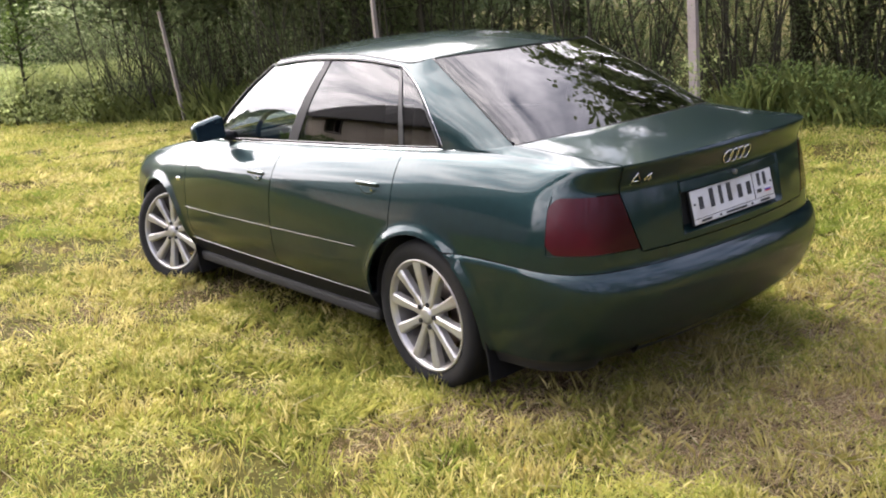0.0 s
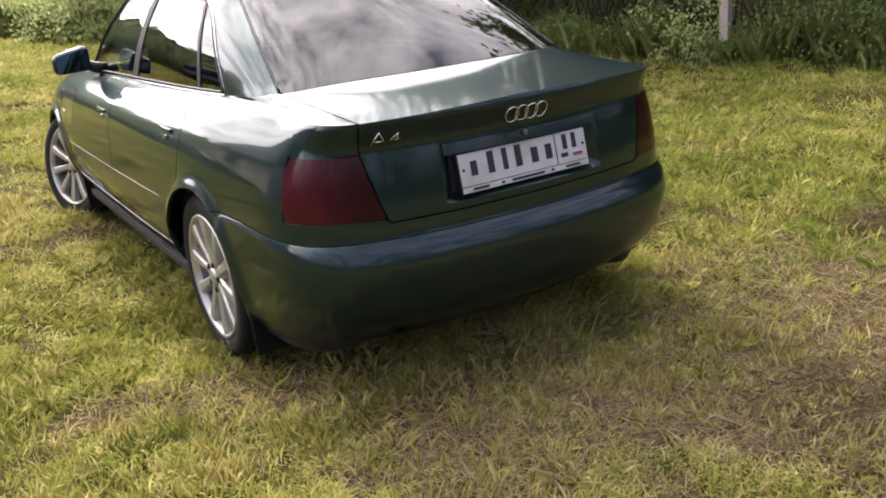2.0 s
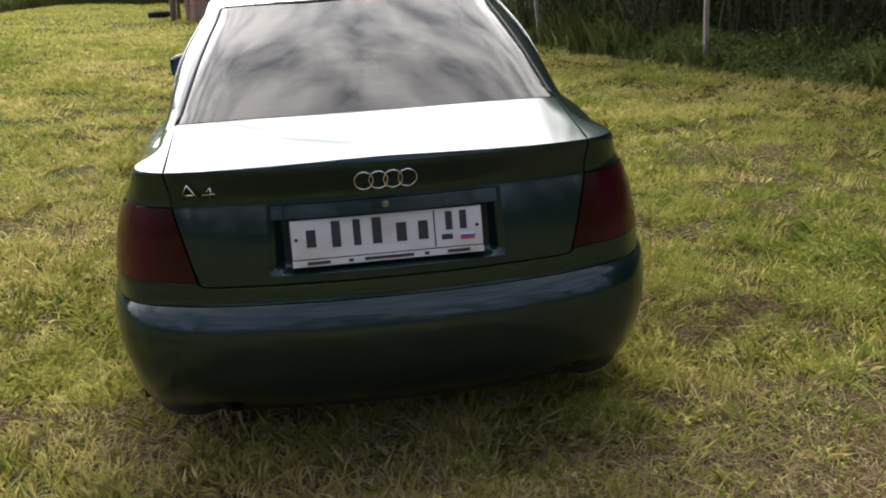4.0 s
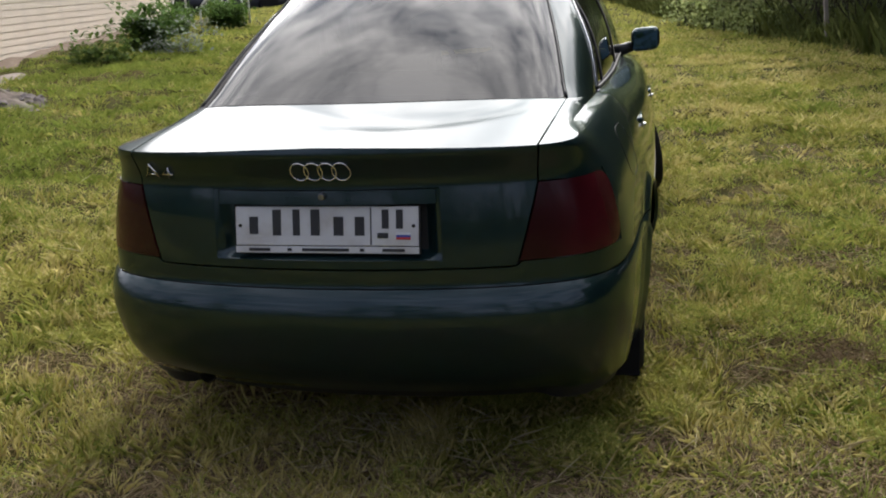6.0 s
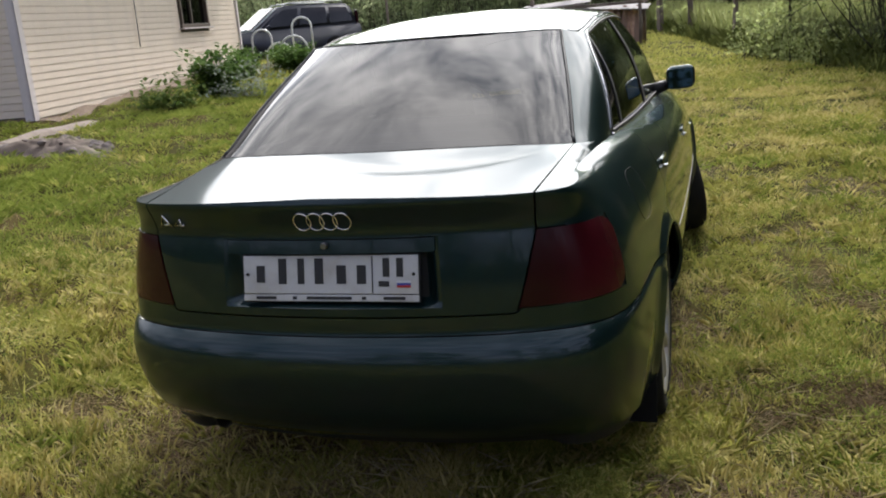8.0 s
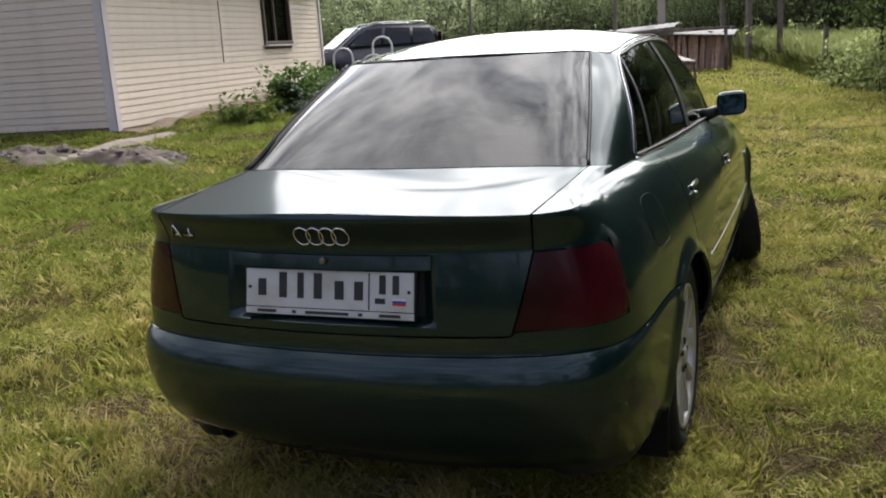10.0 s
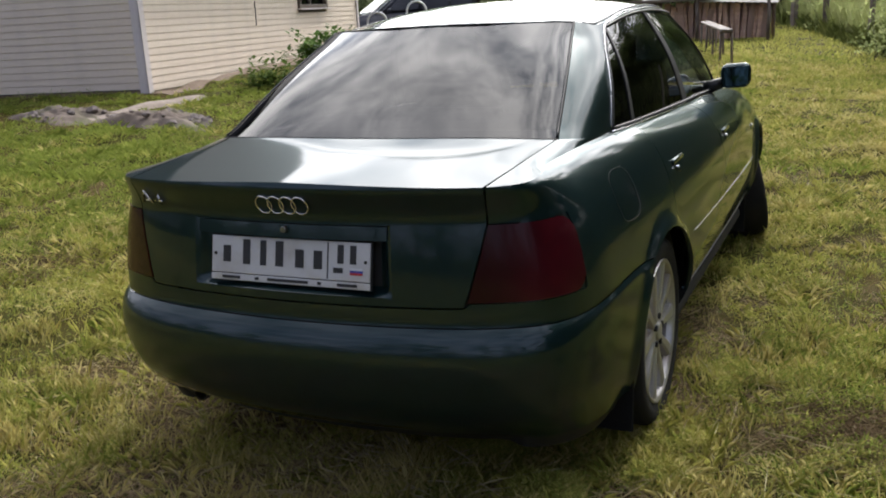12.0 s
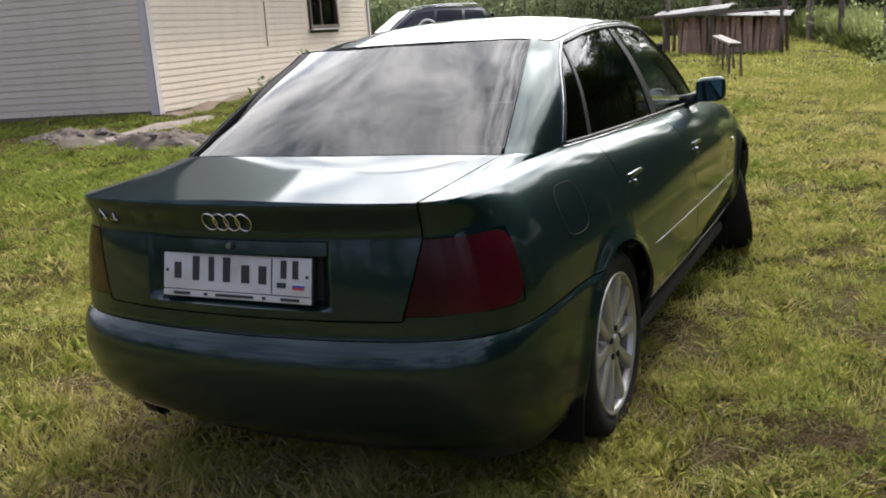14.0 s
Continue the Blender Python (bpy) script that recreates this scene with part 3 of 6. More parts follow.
    for nm, mir in (("rear_wing", False), ("rear_wing", True)):
        ms = [grid_mesh("a", region(body, tail_cut(GAP), lambda z: lamp_out(z), const(0.865), zt, 20, 12), 0.01, mir),
              grid_mesh("b", region(body, lambda z: lamp_out(z), lambda z: door_r(z) - GAP, wing_foot, zt, 0, 34, us), 0.02, mir),
              grid_mesh("c", shoulder(np.linspace(0, 1, 60)[:, None] ** 1.4, np.linspace(1, 0, 14)[None, :]), 0.004, mir),
              grid_mesh("e", region(body, const(s_at_y(1.152)), const(s_at_y(1.372)), arch_z(0, 0.0, 0.342, 0.5), arch_z(0, 0.034, 0.342, 0.5), 26, 6), 0.012, mir),
              grid_mesh("d", region(body, lambda z: s_at_y(np.full(np.shape(z), 0.93)), lambda z: door_r(z) - GAP, lambda s: _top(s) - 0.012, zt, 8, 3), 0.004, mir)]
        mesh_part(nm, joined(nm, ms), PAINT, car)
    # bumpers
    bump = [grid_mesh("a", region(body, lambda z: 0 * z, arch_edge(0, -1), const(0.255), lambda s: bump_top(s) - 0.001, 70, 40), 0.03, mir) for mir in (False, True)]
    mesh_part("rear_bumper", joined("rear_bumper", bump), PAINT, car)
    val = [grid_mesh("a", region(body, lambda z: 0 * z, arch_edge(0, -1), const(0.20), const(0.262), 50, 6, push=0.02), 0.05, mir) for mir in (False, True)]
    mesh_part("rear_valance", joined("rear_valance", val), PLASTIC, car)
    fb = [grid_mesh("a", region(body, arch_edge(1, 1), const(SMAX), const(0.20), const(0.548), 50, 20), 0.03, mir) for mir in (False, True)]
    mesh_part("front_bumper", joined("front_bumper", fb), PAINT, car)
    nose = [grid_mesh("a", region(body, y_line((0.3, 4.15), (1, 4.15)), const(SMAX), const(0.552), zt, 34, 14), 0.02, mir) for mir in (False, True)]
    mesh_part("nose_panel", joined("nose_panel", nose), PAINT, car)
    # doors
    mid = y_line((0.30, 2.165), (0.60, 2.145), (0.80, 2.115), (0.90, 2.10), (1.0, 2.085))
    front = y_line((0.30, 3.17), (1.0, 3.17))
    SILL = 0.352
    both("sill", region(body, arch_edge(0, 1), arch_edge(1, -1), const(0.215), const(SILL - 0.006), 40, 8), SILLBLACK, 0.03, "sill panel, blackened for the shade below the doors")
    yy = np.concatenate([np.linspace(0, 0.22, 26), np.linspace(0.25, 1, 24)])
    rd = both("rear_door", region(body, lambda z: door_r(z) + GAP, lambda z: mid(z) - GAP, arch_z(0, 0.038, SILL, SILL), zt, 0, 34, yy), PAINT)
    fd = both("front_door", region(body, lambda z: mid(z) + GAP, lambda z: front(z) - GAP, const(SILL), zt, 36, 34), PAINT)
    fy = np.concatenate([np.linspace(3.17, 3.25, 5), 3.607 - 0.352 * np.cos(np.linspace(0.02, math.pi - 0.02, 40)), np.linspace(3.965, 4.15, 8)])
    fs = s_at_y(fy)
    both("front_wing", region(body, lambda z: front(z) + GAP, y_line((0.3, 4.15), (1, 4.15)), arch_z(1, 0.0, 0.33, 0.33), zt, 0, 26, (fs - fs[0]) / (fs[-1] - fs[0])), PAINT)
    # bonnet
    yb = np.linspace(2.98, 4.42, 30)
    xs = np.linspace(-1, 1, 33)
    Pb = np.zeros((30, 33, 3))
    for i, y in enumerate(yb):
        sy = np.interp(y, _sp[600:, 1], _ss[600:])
        q = body_top(sy)
        Pb[i, :, 0] = xs * q[0]
        Pb[i, :, 1] = q[1] + 0.06 * (1 - xs ** 2) * smooth01(y, 3.6, 4.4)
        Pb[i, :, 2] = q[2] + 0.035 * (1 - xs ** 2)
    mesh_part("bonnet", grid_mesh("bonnet", Pb, 0.01, flip=True), PAINT, car)
    # roof
    taus = np.linspace(0.6, 3.3, 46)
    T = G_ROOF(taus)
    yc = 1.067 + (2.57 - 1.067) * ((T[:, 1] - T[0, 1]) / (T[-1, 1] - T[0, 1]))
    zc = spline([0, 0.25, 0.5, 0.75, 1.0], [1.338, 1.390, 1.412, 1.402, 1.370])((yc - 1.067) / 1.503)
    Pr = np.zeros((46, 41, 3))
    xx = np.sin(np.linspace(-1, 1, 41) * math.pi / 2)
    for i in range(46):
        f = 1 - np.abs(xx) ** 2.2
        Pr[i, :, 0] = xx * T[i, 0]
        Pr[i, :, 1] = T[i, 1] + (yc[i] - T[i, 1]) * f
        Pr[i, :, 2] = T[i, 2] + (zc[i] - T[i, 2]) * f
    mesh_part("roof", grid_mesh("roof", Pr, 0.0015, flip=True), PAINT, car)
    # pillars and rails
    V0, V1 = 0.035, 0.945
    # rear edge of the side windows: almost upright, rounded over at the top
    p_in = spline([-0.1, 0.0, 0.35, 0.65, 0.82, 0.92, 1.0], [1.045, 1.03, 0.975, 0.94, 0.955, 1.0, 1.06])
    both("rear_pillar", region(house_skin, const(0.612), p_in, const(0), const(1), 24, 24), PAINT, 0.012)
    both("roof_rail", region(house_skin, p_in, const(3.06), const(V1), const(1), 60, 5), PAINT, 0.01)
    both("windscreen_pillar", house_skin(np.linspace(3.04, 3.24, 10)[:, None], np.linspace(0, 1, 20)[None, :]), PAINT, 0.012)

    # glass
    def tline(b, t):
        return lambda v: b + (t - b) * v
    q_in, b_in0, b_in1 = tline(1.315, 1.035), tline(2.14, 2.02), tline(2.23, 2.11)
    vz, vo = const(V0), const(V1)
    both("quarter_window", region(house_skin, lambda v: np.minimum(p_in(v) + 0.005, q_in(v) - 0.018), lambda v: q_in(v) - 0.016, vz, vo, 14, 14, push=-0.005), GLASS_SIDE, 0.003)
    both("rear_window_divider", region(house_skin, lambda v: q_in(v) - 0.018, lambda v: q_in(v) + 0.018, vz, vo, 5, 14, push=-0.001), PLASTIC, 0.006)
    both("rear_door_window", region(house_skin, lambda v: q_in(v) + 0.018, lambda v: b_in0(v), vz, vo, 24, 14, push=-0.005), GLASS_SIDE, 0.003)
    both("door_pillar", region(house_skin, b_in0, b_in1, vz, vo, 6, 14, push=-0.001), PLASTIC, 0.006)
    both("front_door_window", region(house_skin, b_in1, const(3.03), vz, vo, 26, 14, push=-0.005), GLASS_FRONT, 0.003)
    rw = house_skin(np.linspace(-0.592, 0.592, 50)[:, None], np.linspace(0.010, 0.995, 26)[None, :], push=-0.003)
    mesh_part("rear_window", grid_mesh("rear_window", rw, 0.004), GLASS_REAR, car, "dark tinted rear window glass")
    ws = []
    for mir in (False, True):
        ws.append(grid_mesh("w", house_skin(np.linspace(3.245, 4.0, 24)[:, None], np.linspace(0.01, 0.985, 14)[None, :], push=-0.004), 0.0, mir))
    mesh_part("windscreen", joined("windscreen", ws), GLASS_FRONT, car)

    # seals and bright trim round the glass
    def strip(name, pts, r, mat, parent=None, closed=False, n=6):
        pts = np.array(pts)
        o = mesh_part(name, tube_mesh(name, pts, r, closed, n), mat, parent or car)
        q = pts.copy()
        q[:, 0] *= -1
        return o, mesh_part(name, tube_mesh(name, q, r, closed, n), mat, parent or car)
    lin = lambda a, b, n: np.linspace(a, b, n)
    loop = np.concatenate([house_skin(lin(float(p_in(V1)) + 0.005, 3.04, 60), np.full(60, V1 + 0.008), 0.002), house_skin(np.full(16, 3.045), lin(V1, V0, 16), 0.002),
                           house_skin(lin(3.04, float(p_in(V0)) + 0.005, 60), np.full(60, V0 - 0.012), 0.002), house_skin(p_in(lin(V0, V1, 24)), lin(V0, V1, 24), 0.002)])
    strip("window_seal", loop, 0.005, PLASTIC, closed=True)
    rim = np.concatenate([house_skin(p_in(lin(0.3, 0.97, 20)) - 0.018, lin(0.3, 0.97, 20), 0.003), house_skin(lin(1.06, 3.05, 60), np.full(60, V1 + 0.036), 0.003), house_skin(np.full(16, 3.075), lin(V1, V0, 16), 0.003)])
    strip("window_trim", rim, 0.0018, CHROME)
    strip("quarter_trim", house_skin(p_in(lin(V0, 0.32, 10)) - 0.018, lin(V0, 0.32, 10), 0.002), 0.0014, CHROME)
    strip("belt_trim", house_skin(lin(3.05, 1.015, 60), np.full(60, -0.004), 0.006), 0.0032, CHROME)
    strip("rear_window_seal", house_skin(np.full(30, 0.600), lin(0.02, 1.0, 30), -0.001), 0.004, PLASTIC)
    mesh_part("roof_edge_seal", tube_mesh("s", house_skin(lin(-0.6, 0.6, 50), np.full(50, 0.997), -0.0012), 0.0012), PLASTIC, car)
    mesh_part("window_foot_seal", tube_mesh("s", house_skin(lin(-0.6, 0.6, 50), np.full(50, 0.002), -0.003), 0.0025), PLASTIC, car)
    strip("roof_channel", [Pr[i, 40] + np.array((-0.012, 0, 0.003)) for i in range(2, 44)], 0.004, PLASTIC)
    # rubbing strips and sill edge
    s_l = s_at_y(np.linspace(1.40, 3.20, 50))
    strip("rubbing_strip", body(s_l, np.interp(s_l, [s_l[0], s_l[-1]], [0.565, 0.545]), -0.0005), 0.0012, SATIN)
    s_l = s_at_y(np.linspace(1.37, 3.22, 50))
    strip("sill_trim", body(s_l, np.linspace(0.345, 0.352, 50), -0.001), 0.0024, SATIN)
    # door handles
    for ob, y, z in ((rd, 1.325, 0.838), (fd, 2.275, 0.815)):
        for side, d in ((1, ob[0]), (-1, ob[1])):
            c = body(s_at_y(y), z)
            bm = bmesh.new()
            box_into(bm, (0.013, 0.165, 0.019), None, 0.006, 3)
            bmesh.ops.transform(bm, matrix=Matrix.Translation((side * (c[0] + 0.001), c[1], c[2])), verts=bm.verts)
            h = part("door_handle", bm, PAINT, d, smooth=True)
            # shallow dish below the grip, its lower lip rounded
            an = np.linspace(0.05, math.pi - 0.05, 20)
            rows = []
            for k, dep in ((1.0, 0.0), (0.86, -0.0035), (0.6, 0.0015), (0.0, 0.003)):
                yy_, zz_ = c[1] - 0.015 + 0.062 * k * np.cos(an), c[2] - 0.006 - 0.036 * k * np.sin(an)
                rows.append(body(s_at_y(yy_), zz_, dep))
            me = grid_mesh("handle_cup", np.array(rows)[::-1], 0.0, side < 0)
            mesh_part("handle_cup", me, PAINT, d)
            bm = bmesh.new()
            bmesh.ops.create_cone(bm, cap_ends=True, segments=16, radius1=0.005, radius2=0.0045, depth=0.010, matrix=Matrix.Translation((side * (c[0] + 0.014), c[1] - 0.055, c[2] - 0.018)) @ Matrix.Rotation(radians(90), 4, "Y"))
            part("key_barrel", bm, CHROME, d)
    # fuel flap on the right rear wing
    fa = np.linspace(0, 2 * math.pi, 49)[:-1]
    rim_k = (np.abs(np.cos(fa)) ** 3.2 + np.abs(np.sin(fa)) ** 3.2) ** (-1 / 3.2)
    FY, FZ, FW, FH = 0.705, 0.835, 0.088, 0.074
    rings = [body(s_at_y(FY + FW * k * rim_k * np.cos(fa)), FZ + FH * k * rim_k * np.sin(fa), -0.0006) for k in (0.02, 0.4, 0.75, 1.0)]
    rings = np.concatenate([np.array(rings), np.array(rings)[:, :1]], 1)
    flap = mesh_part("fuel_flap", grid_mesh("fuel_flap", rings), PAINT, car)
    mesh_part("flap_seam", tube_mesh("flap_seam", rings[-1][:-1], 0.0009, True, 5), DARK, flap)
    # side indicators
    for side in (1, -1):
        c = body(s_at_y(3.16 + 0.10), 0.70)
        box("side_indicator", (0.012, 0.05, 0.022), Matrix.Translation((side * (c[0] + 0.002), c[1], c[2])), CHROME, car, 0.004)
    # door mirrors
    for side, mw, taper, tip in ((1, 0.155, 0.0, 0.06), (-1, 0.20, 0.35, -0.11)):
        mx = 0.725 + mw / 2
        bm = bmesh.new()
        box_into(bm, (mw, 0.11, 0.132), None, 0.040, 5)
        for v in bm.verts:
            f = (v.co.y + 0.055) / 0.11
            v.co.x *= 1 - 0.25 * f
            v.co.z *= 1 - 0.35 * f
            v.co.z = v.co.z * (1 - taper * v.co.x / mw) + tip * v.co.x
        bmesh.ops.transform(bm, matrix=Matrix.Translation((side * mx, 2.78, 1.006)) @ Matrix.Diagonal((side, 1, 1, 1)), verts=bm.verts)
        if side < 0:
            bmesh.ops.reverse_faces(bm, faces=bm.faces)
        mr = part("door_mirror", bm, PAINT, car, smooth=True)
        bm = bmesh.new()
        box_into(bm, (mw - 0.035, 0.006, 0.096), None, 0.003)
        for v in bm.verts:
            v.co.z = v.co.z * (1 - taper * v.co.x / mw) + tip * v.co.x
            v.co.x *= side
        if side < 0:
            bmesh.ops.reverse_faces(bm, faces=bm.faces)
        bmesh.ops.transform(bm, matrix=Matrix.Translation((side * mx, 2.724, 1.004)) @ Matrix.Rotation(radians(-7), 4, "X"), verts=bm.verts)
        part("mirror_glass", bm, MIRROR_BLUE, mr, "blue-tinted mirror glass")
        mesh_part("mirror_foot", tube_mesh("f", [(side * 0.66, 2.80, 0.945), (side * 0.69, 2.79, 0.955), (side * 0.735, 2.785, 0.97)], [0.035, 0.03, 0.026]), PLASTIC, mr)
    # badge rings and letters' stand-ins
    for i in range(4):
        a = np.linspace(0, 2 * math.pi, 33)[:-1]
        cx = -0.0515 + 0.0377 * i
        pts = [(cx + 0.0243 * math.cos(v), float(body(s_at_x(abs(cx + 0.0243 * math.cos(v))), 0.912 + 0.0243 * math.sin(v), -0.004)[1]), 0.912 + 0.0243 * math.sin(v)) for v in a]
        mesh_part("badge_ring", tube_mesh("r", pts, 0.0023, True, 6), CHROME, boot)
    for pts in ([(-0.522, 0.890), (-0.501, 0.928), (-0.478, 0.890)], [(-0.512, 0.899), (-0.486, 0.899)], [(-0.445, 0.888), (-0.442, 0.919), (-0.466, 0.900), (-0.433, 0.900)]):
        p3 = [(x, body(s_at_x(-x), z, -0.003)[1], z) for x, z in pts]
        mesh_part("badge_bar", tube_mesh("b", p3, 0.0034, False, 6), CHROME, boot)
    # number plate: frame, sheet, bars in place of the writing
    tilt = Matrix.Translation((0, 0.078, 0.750)) @ Matrix.Rotation(radians(-12), 4, "X")
    plate = box("plate_frame", (0.512, 0.012, 0.128), tilt @ Matrix.Translation((0, 0, 0.003)), PLASTIC, car, 0.003)
    box("plate_sheet", (0.504, 0.006, 0.103), tilt @ Matrix.Translation((0, -0.006, 0.013)), PLATE, plate, 0.002)
    box("frame_strip", (0.506, 0.006, 0.0175), tilt @ Matrix.Translation((0, -0.0055, -0.0495)), PLATE, plate, 0.001)
    marks = [(-0.205, 0.002, 0.046, 0.052), (-0.138, 0.010, 0.044, 0.078), (-0.082, 0.010, 0.036, 0.078), (-0.028, 0.010, 0.046, 0.078), (0.038, 0.000, 0.050, 0.056), (0.097, 0.000, 0.048, 0.056),
             (0.168, 0.020, 0.034, 0.056), (0.207, 0.020, 0.034, 0.056), (0.161, -0.026, 0.054, 0.016)]
    for x, z, w, h in marks:
        box("plate_mark", (w * 0.54, 0.002, h * 0.88), tilt @ Matrix.Translation((x * 0.975, -0.0095, z * 0.93 + 0.013)), INK, plate)
    box("plate_line", (0.003, 0.002, 0.097), tilt @ Matrix.Translation((0.125, -0.0095, 0.013)), INK, plate)
    for c, dz in (((0.6, 0.6, 0.62), 0.006), ((0.03, 0.05, 0.30), 0.0), ((0.42, 0.03, 0.03), -0.006)):
        box("plate_flag", (0.038, 0.002, 0.0062), tilt @ Matrix.Translation((0.212, -0.0095, -0.012 + dz)), material("flag_stripe", c, 0.4, vary=0.03), plate)
    for x, w in ((-0.185, 0.06), (-0.10, 0.012), (0.0, 0.13), (0.10, 0.012), (0.185, 0.06)):
        box("frame_mark", (w, 0.002, 0.008), tilt @ Matrix.Translation((x, -0.0092, -0.0495)), INK, plate)
    for x in (-0.239, 0.239):
        bm = bmesh.new()
        bmesh.ops.create_cone(bm, cap_ends=True, segments=12, radius1=0.005, radius2=0.004, depth=0.004, matrix=tilt @ Matrix.Translation((x, -0.010, 0.014)) @ Matrix.Rotation(radians(90), 4, "X"))
        part("plate_screw", bm, DARK, plate)
    # exhaust, mud flaps, underbody, wheel wells
    pr = [(0.0, 0.024), (-0.0, 0.028), (0.26, 0.028), (0.26, 0.022), (0.0, 0.024)]
    e = mesh_part("exhaust_pipe", revolve_mesh("e", pr, 20, "y"), material("exhaust_steel", (0.035, 0.032, 0.03), 0.5, 0.7, stain=(0.03, 0.025, 0.02), stain_scale=30), car)
    e.location = (-0.46, 0.19, 0.270)
    for side in (1, -1):
        for y in (0.62, 3.22):
            box("mud_flap", (0.21, 0.012, 0.18), Matrix.Translation((side * 0.70, y, 0.215)) @ Matrix.Rotation(radians(-6), 4, "X"), SILLBLACK, car, 0.004)
        for k, (yc_, zc_, r) in enumerate(ARCH):
            a = np.linspace(-0.15, math.pi + 0.15, 30)
            P = np.array([[(side * x, yc_ + (r + 0.006) * math.cos(v), zc_ + (r + 0.006) * math.sin(v)) for x in (0.50, 0.66, 0.795)] for v in a])
            mesh_part("wheel_well", grid_mesh("wheel_well", P), DARK, car)
            P = np.array([[(side * 0.50, yc_ + (r + 0.006) * q * math.cos(v), zc_ + (r + 0.006) * q * math.sin(v)) for q in (0.0, 1.0)] for v in a])
            mesh_part("well_wall", grid_mesh("well_wall", P), DARK, car)
    box("underbody", (1.0, 3.7, 0.06), Matrix.Translation((0, 2.25, 0.25)), DARK, car, 0.02)
    box("underbody_side", (0.66, 1.85, 0.06), Matrix.Translation((0.45, 2.3, 0.23)), DARK, car, 0.02)
    box("underbody_side", (0.66, 1.85, 0.06), Matrix.Translation((-0.45, 2.3, 0.23)), DARK, car, 0.02)
    sh = [grid_mesh("a", region(body, const(0.0), s_hi, z_lo, z_hi, 60, 8, push=0.035), 0.0, mir)
          for mir in (False, True) for s_hi, z_lo, z_hi in ((const(SMAX), const(0.69), lambda s: _top(s) - 0.03),)]
    sh += [grid_mesh("b", region(body, y_line((0, 1.40), (1, 1.40)), y_line((0, 3.2), (1, 3.2)), const(0.22), const(0.70), 30, 6, push=0.035), 0.0, mir) for mir in (False, True)]
    sh += [grid_mesh("c", region(body, const(0.0), y_line((0, 0.6), (1, 0.6)), const(0.27), const(0.70), 30, 8, push=0.035), 0.0, mir) for mir in (False, True)]
    mesh_part("inner_shell", joined("inner_shell", sh), DARK, car)
    # cabin
    box("cabin_floor", (1.25, 2.2, 0.03), Matrix.Translation((0, 2.1, 0.40)), DARK, car, 0.01)
    box("parcel_shelf", (1.16, 0.42, 0.02), Matrix.Translation((0, 0.86, 0.965)), CLOTH, car, 0.005)
    box("rear_seat", (1.18, 0.50, 0.16), Matrix.Translation((0, 1.50, 0.58)), CLOTH, car, 0.05)
    box("rear_seat_back", (1.18, 0.14, 0.52), Matrix.Translation((0, 1.18, 0.80)) @ Matrix.Rotation(radians(20), 4, "X"), CLOTH, car, 0.05)
    for x in (-0.36, 0.36):
        box("rear_headrest", (0.24, 0.08, 0.11), Matrix.Translation((x, 1.10, 1.06)), CLOTH, car, 0.035)
        box("front_seat", (0.50, 0.50, 0.16), Matrix.Translation((x, 2.48, 0.58)), CLOTH, car, 0.05)
        box("front_seat_back", (0.48, 0.13, 0.60), Matrix.Translation((x, 2.18, 0.84)) @ Matrix.Rotation(radians(16), 4, "X"), CLOTH, car, 0.05)
        box("front_headrest", (0.25, 0.09, 0.15), Matrix.Translation((x, 2.05, 1.18)), CLOTH, car, 0.04)
    box("dashboard", (1.30, 0.42, 0.26), Matrix.Translation((0, 3.02, 0.80)), PLASTIC, car, 0.07)
    a = np.linspace(0, 2 * math.pi, 33)[:-1]
    st = Matrix.Translation((-0.36, 2.72, 0.88)) @ Matrix.Rotation(radians(65), 4, "X")
    mesh_part("steering_wheel", tube_mesh("s", [tuple(st @ Vector((0.19 * math.cos(v), 0.19 * math.sin(v), 0))) for v in a], 0.014, True), PLASTIC, car)
    # wheels
    for side in (1, -1):
        for k, st in ((0, 0.0), (1, STEER)):
            yc_, zc_, r = ARCH[k]
            w = empty("wheel")
            w.parent = car
            build_wheel(w, Matrix.Translation((side * 0.706, yc_, zc_)) @ pose(0, 0, 0, 25 * k + 9 * (side > 0), 0, 0 if side > 0 else 180), st)
    return car


STEER = 20.0
build_car()


# ---- ground ----
def value_noise(x, y, scale, seed):
    r = np.random.default_rng(seed).random((64, 64))
    fx, fy = np.asarray(x) / scale + 31.3, np.asarray(y) / scale + 17.7
    ix, iy = np.floor(fx).astype(int), np.floor(fy).astype(int)
    tx, ty = fx - ix, fy - iy
    tx, ty = tx * tx * (3 - 2 * tx), ty * ty * (3 - 2 * ty)
    g = lambda a, b: r[a % 64, b % 64]
    return (g(ix, iy) * (1 - tx) + g(ix + 1, iy) * tx) * (1 - ty) + (g(ix, iy + 1) * (1 - tx) + g(ix + 1, iy + 1) * tx) * ty


def ground_z(x, y):
    x, y = np.asarray(x, float), np.asarray(y, float)
    u = (-np.maximum(x, -8.3) - 0.6) / 1.2
    rise = 0.060 * 1.2 * np.log1p(np.exp(np.clip(u, -30, 30))) + 0.20 * smooth01(y, 5, 15) * smooth01(-x, -1.5, 1.0)
    rise = rise * (1 - 0.6 * smooth01(-x, 9, 13))
    fade = 1 - smooth01(np.hypot(x, y), 50, 100)
    lumps = 0.012 * np.sin(x * 1.7 + 0.6 * y) * np.cos(y * 1.3) + 0.006 * np.sin(x * 4.1 - y * 2.3) + (0.036 + 0.05 * smooth01(np.hypot(x, y), 2.5, 6)) * (value_noise(x, y, 0.47, 401) - 0.5)
    return (rise + lumps) * fade * smooth01(np.hypot(x / 1.4, (y - 2.2) / 3), 0.6, 1.3)


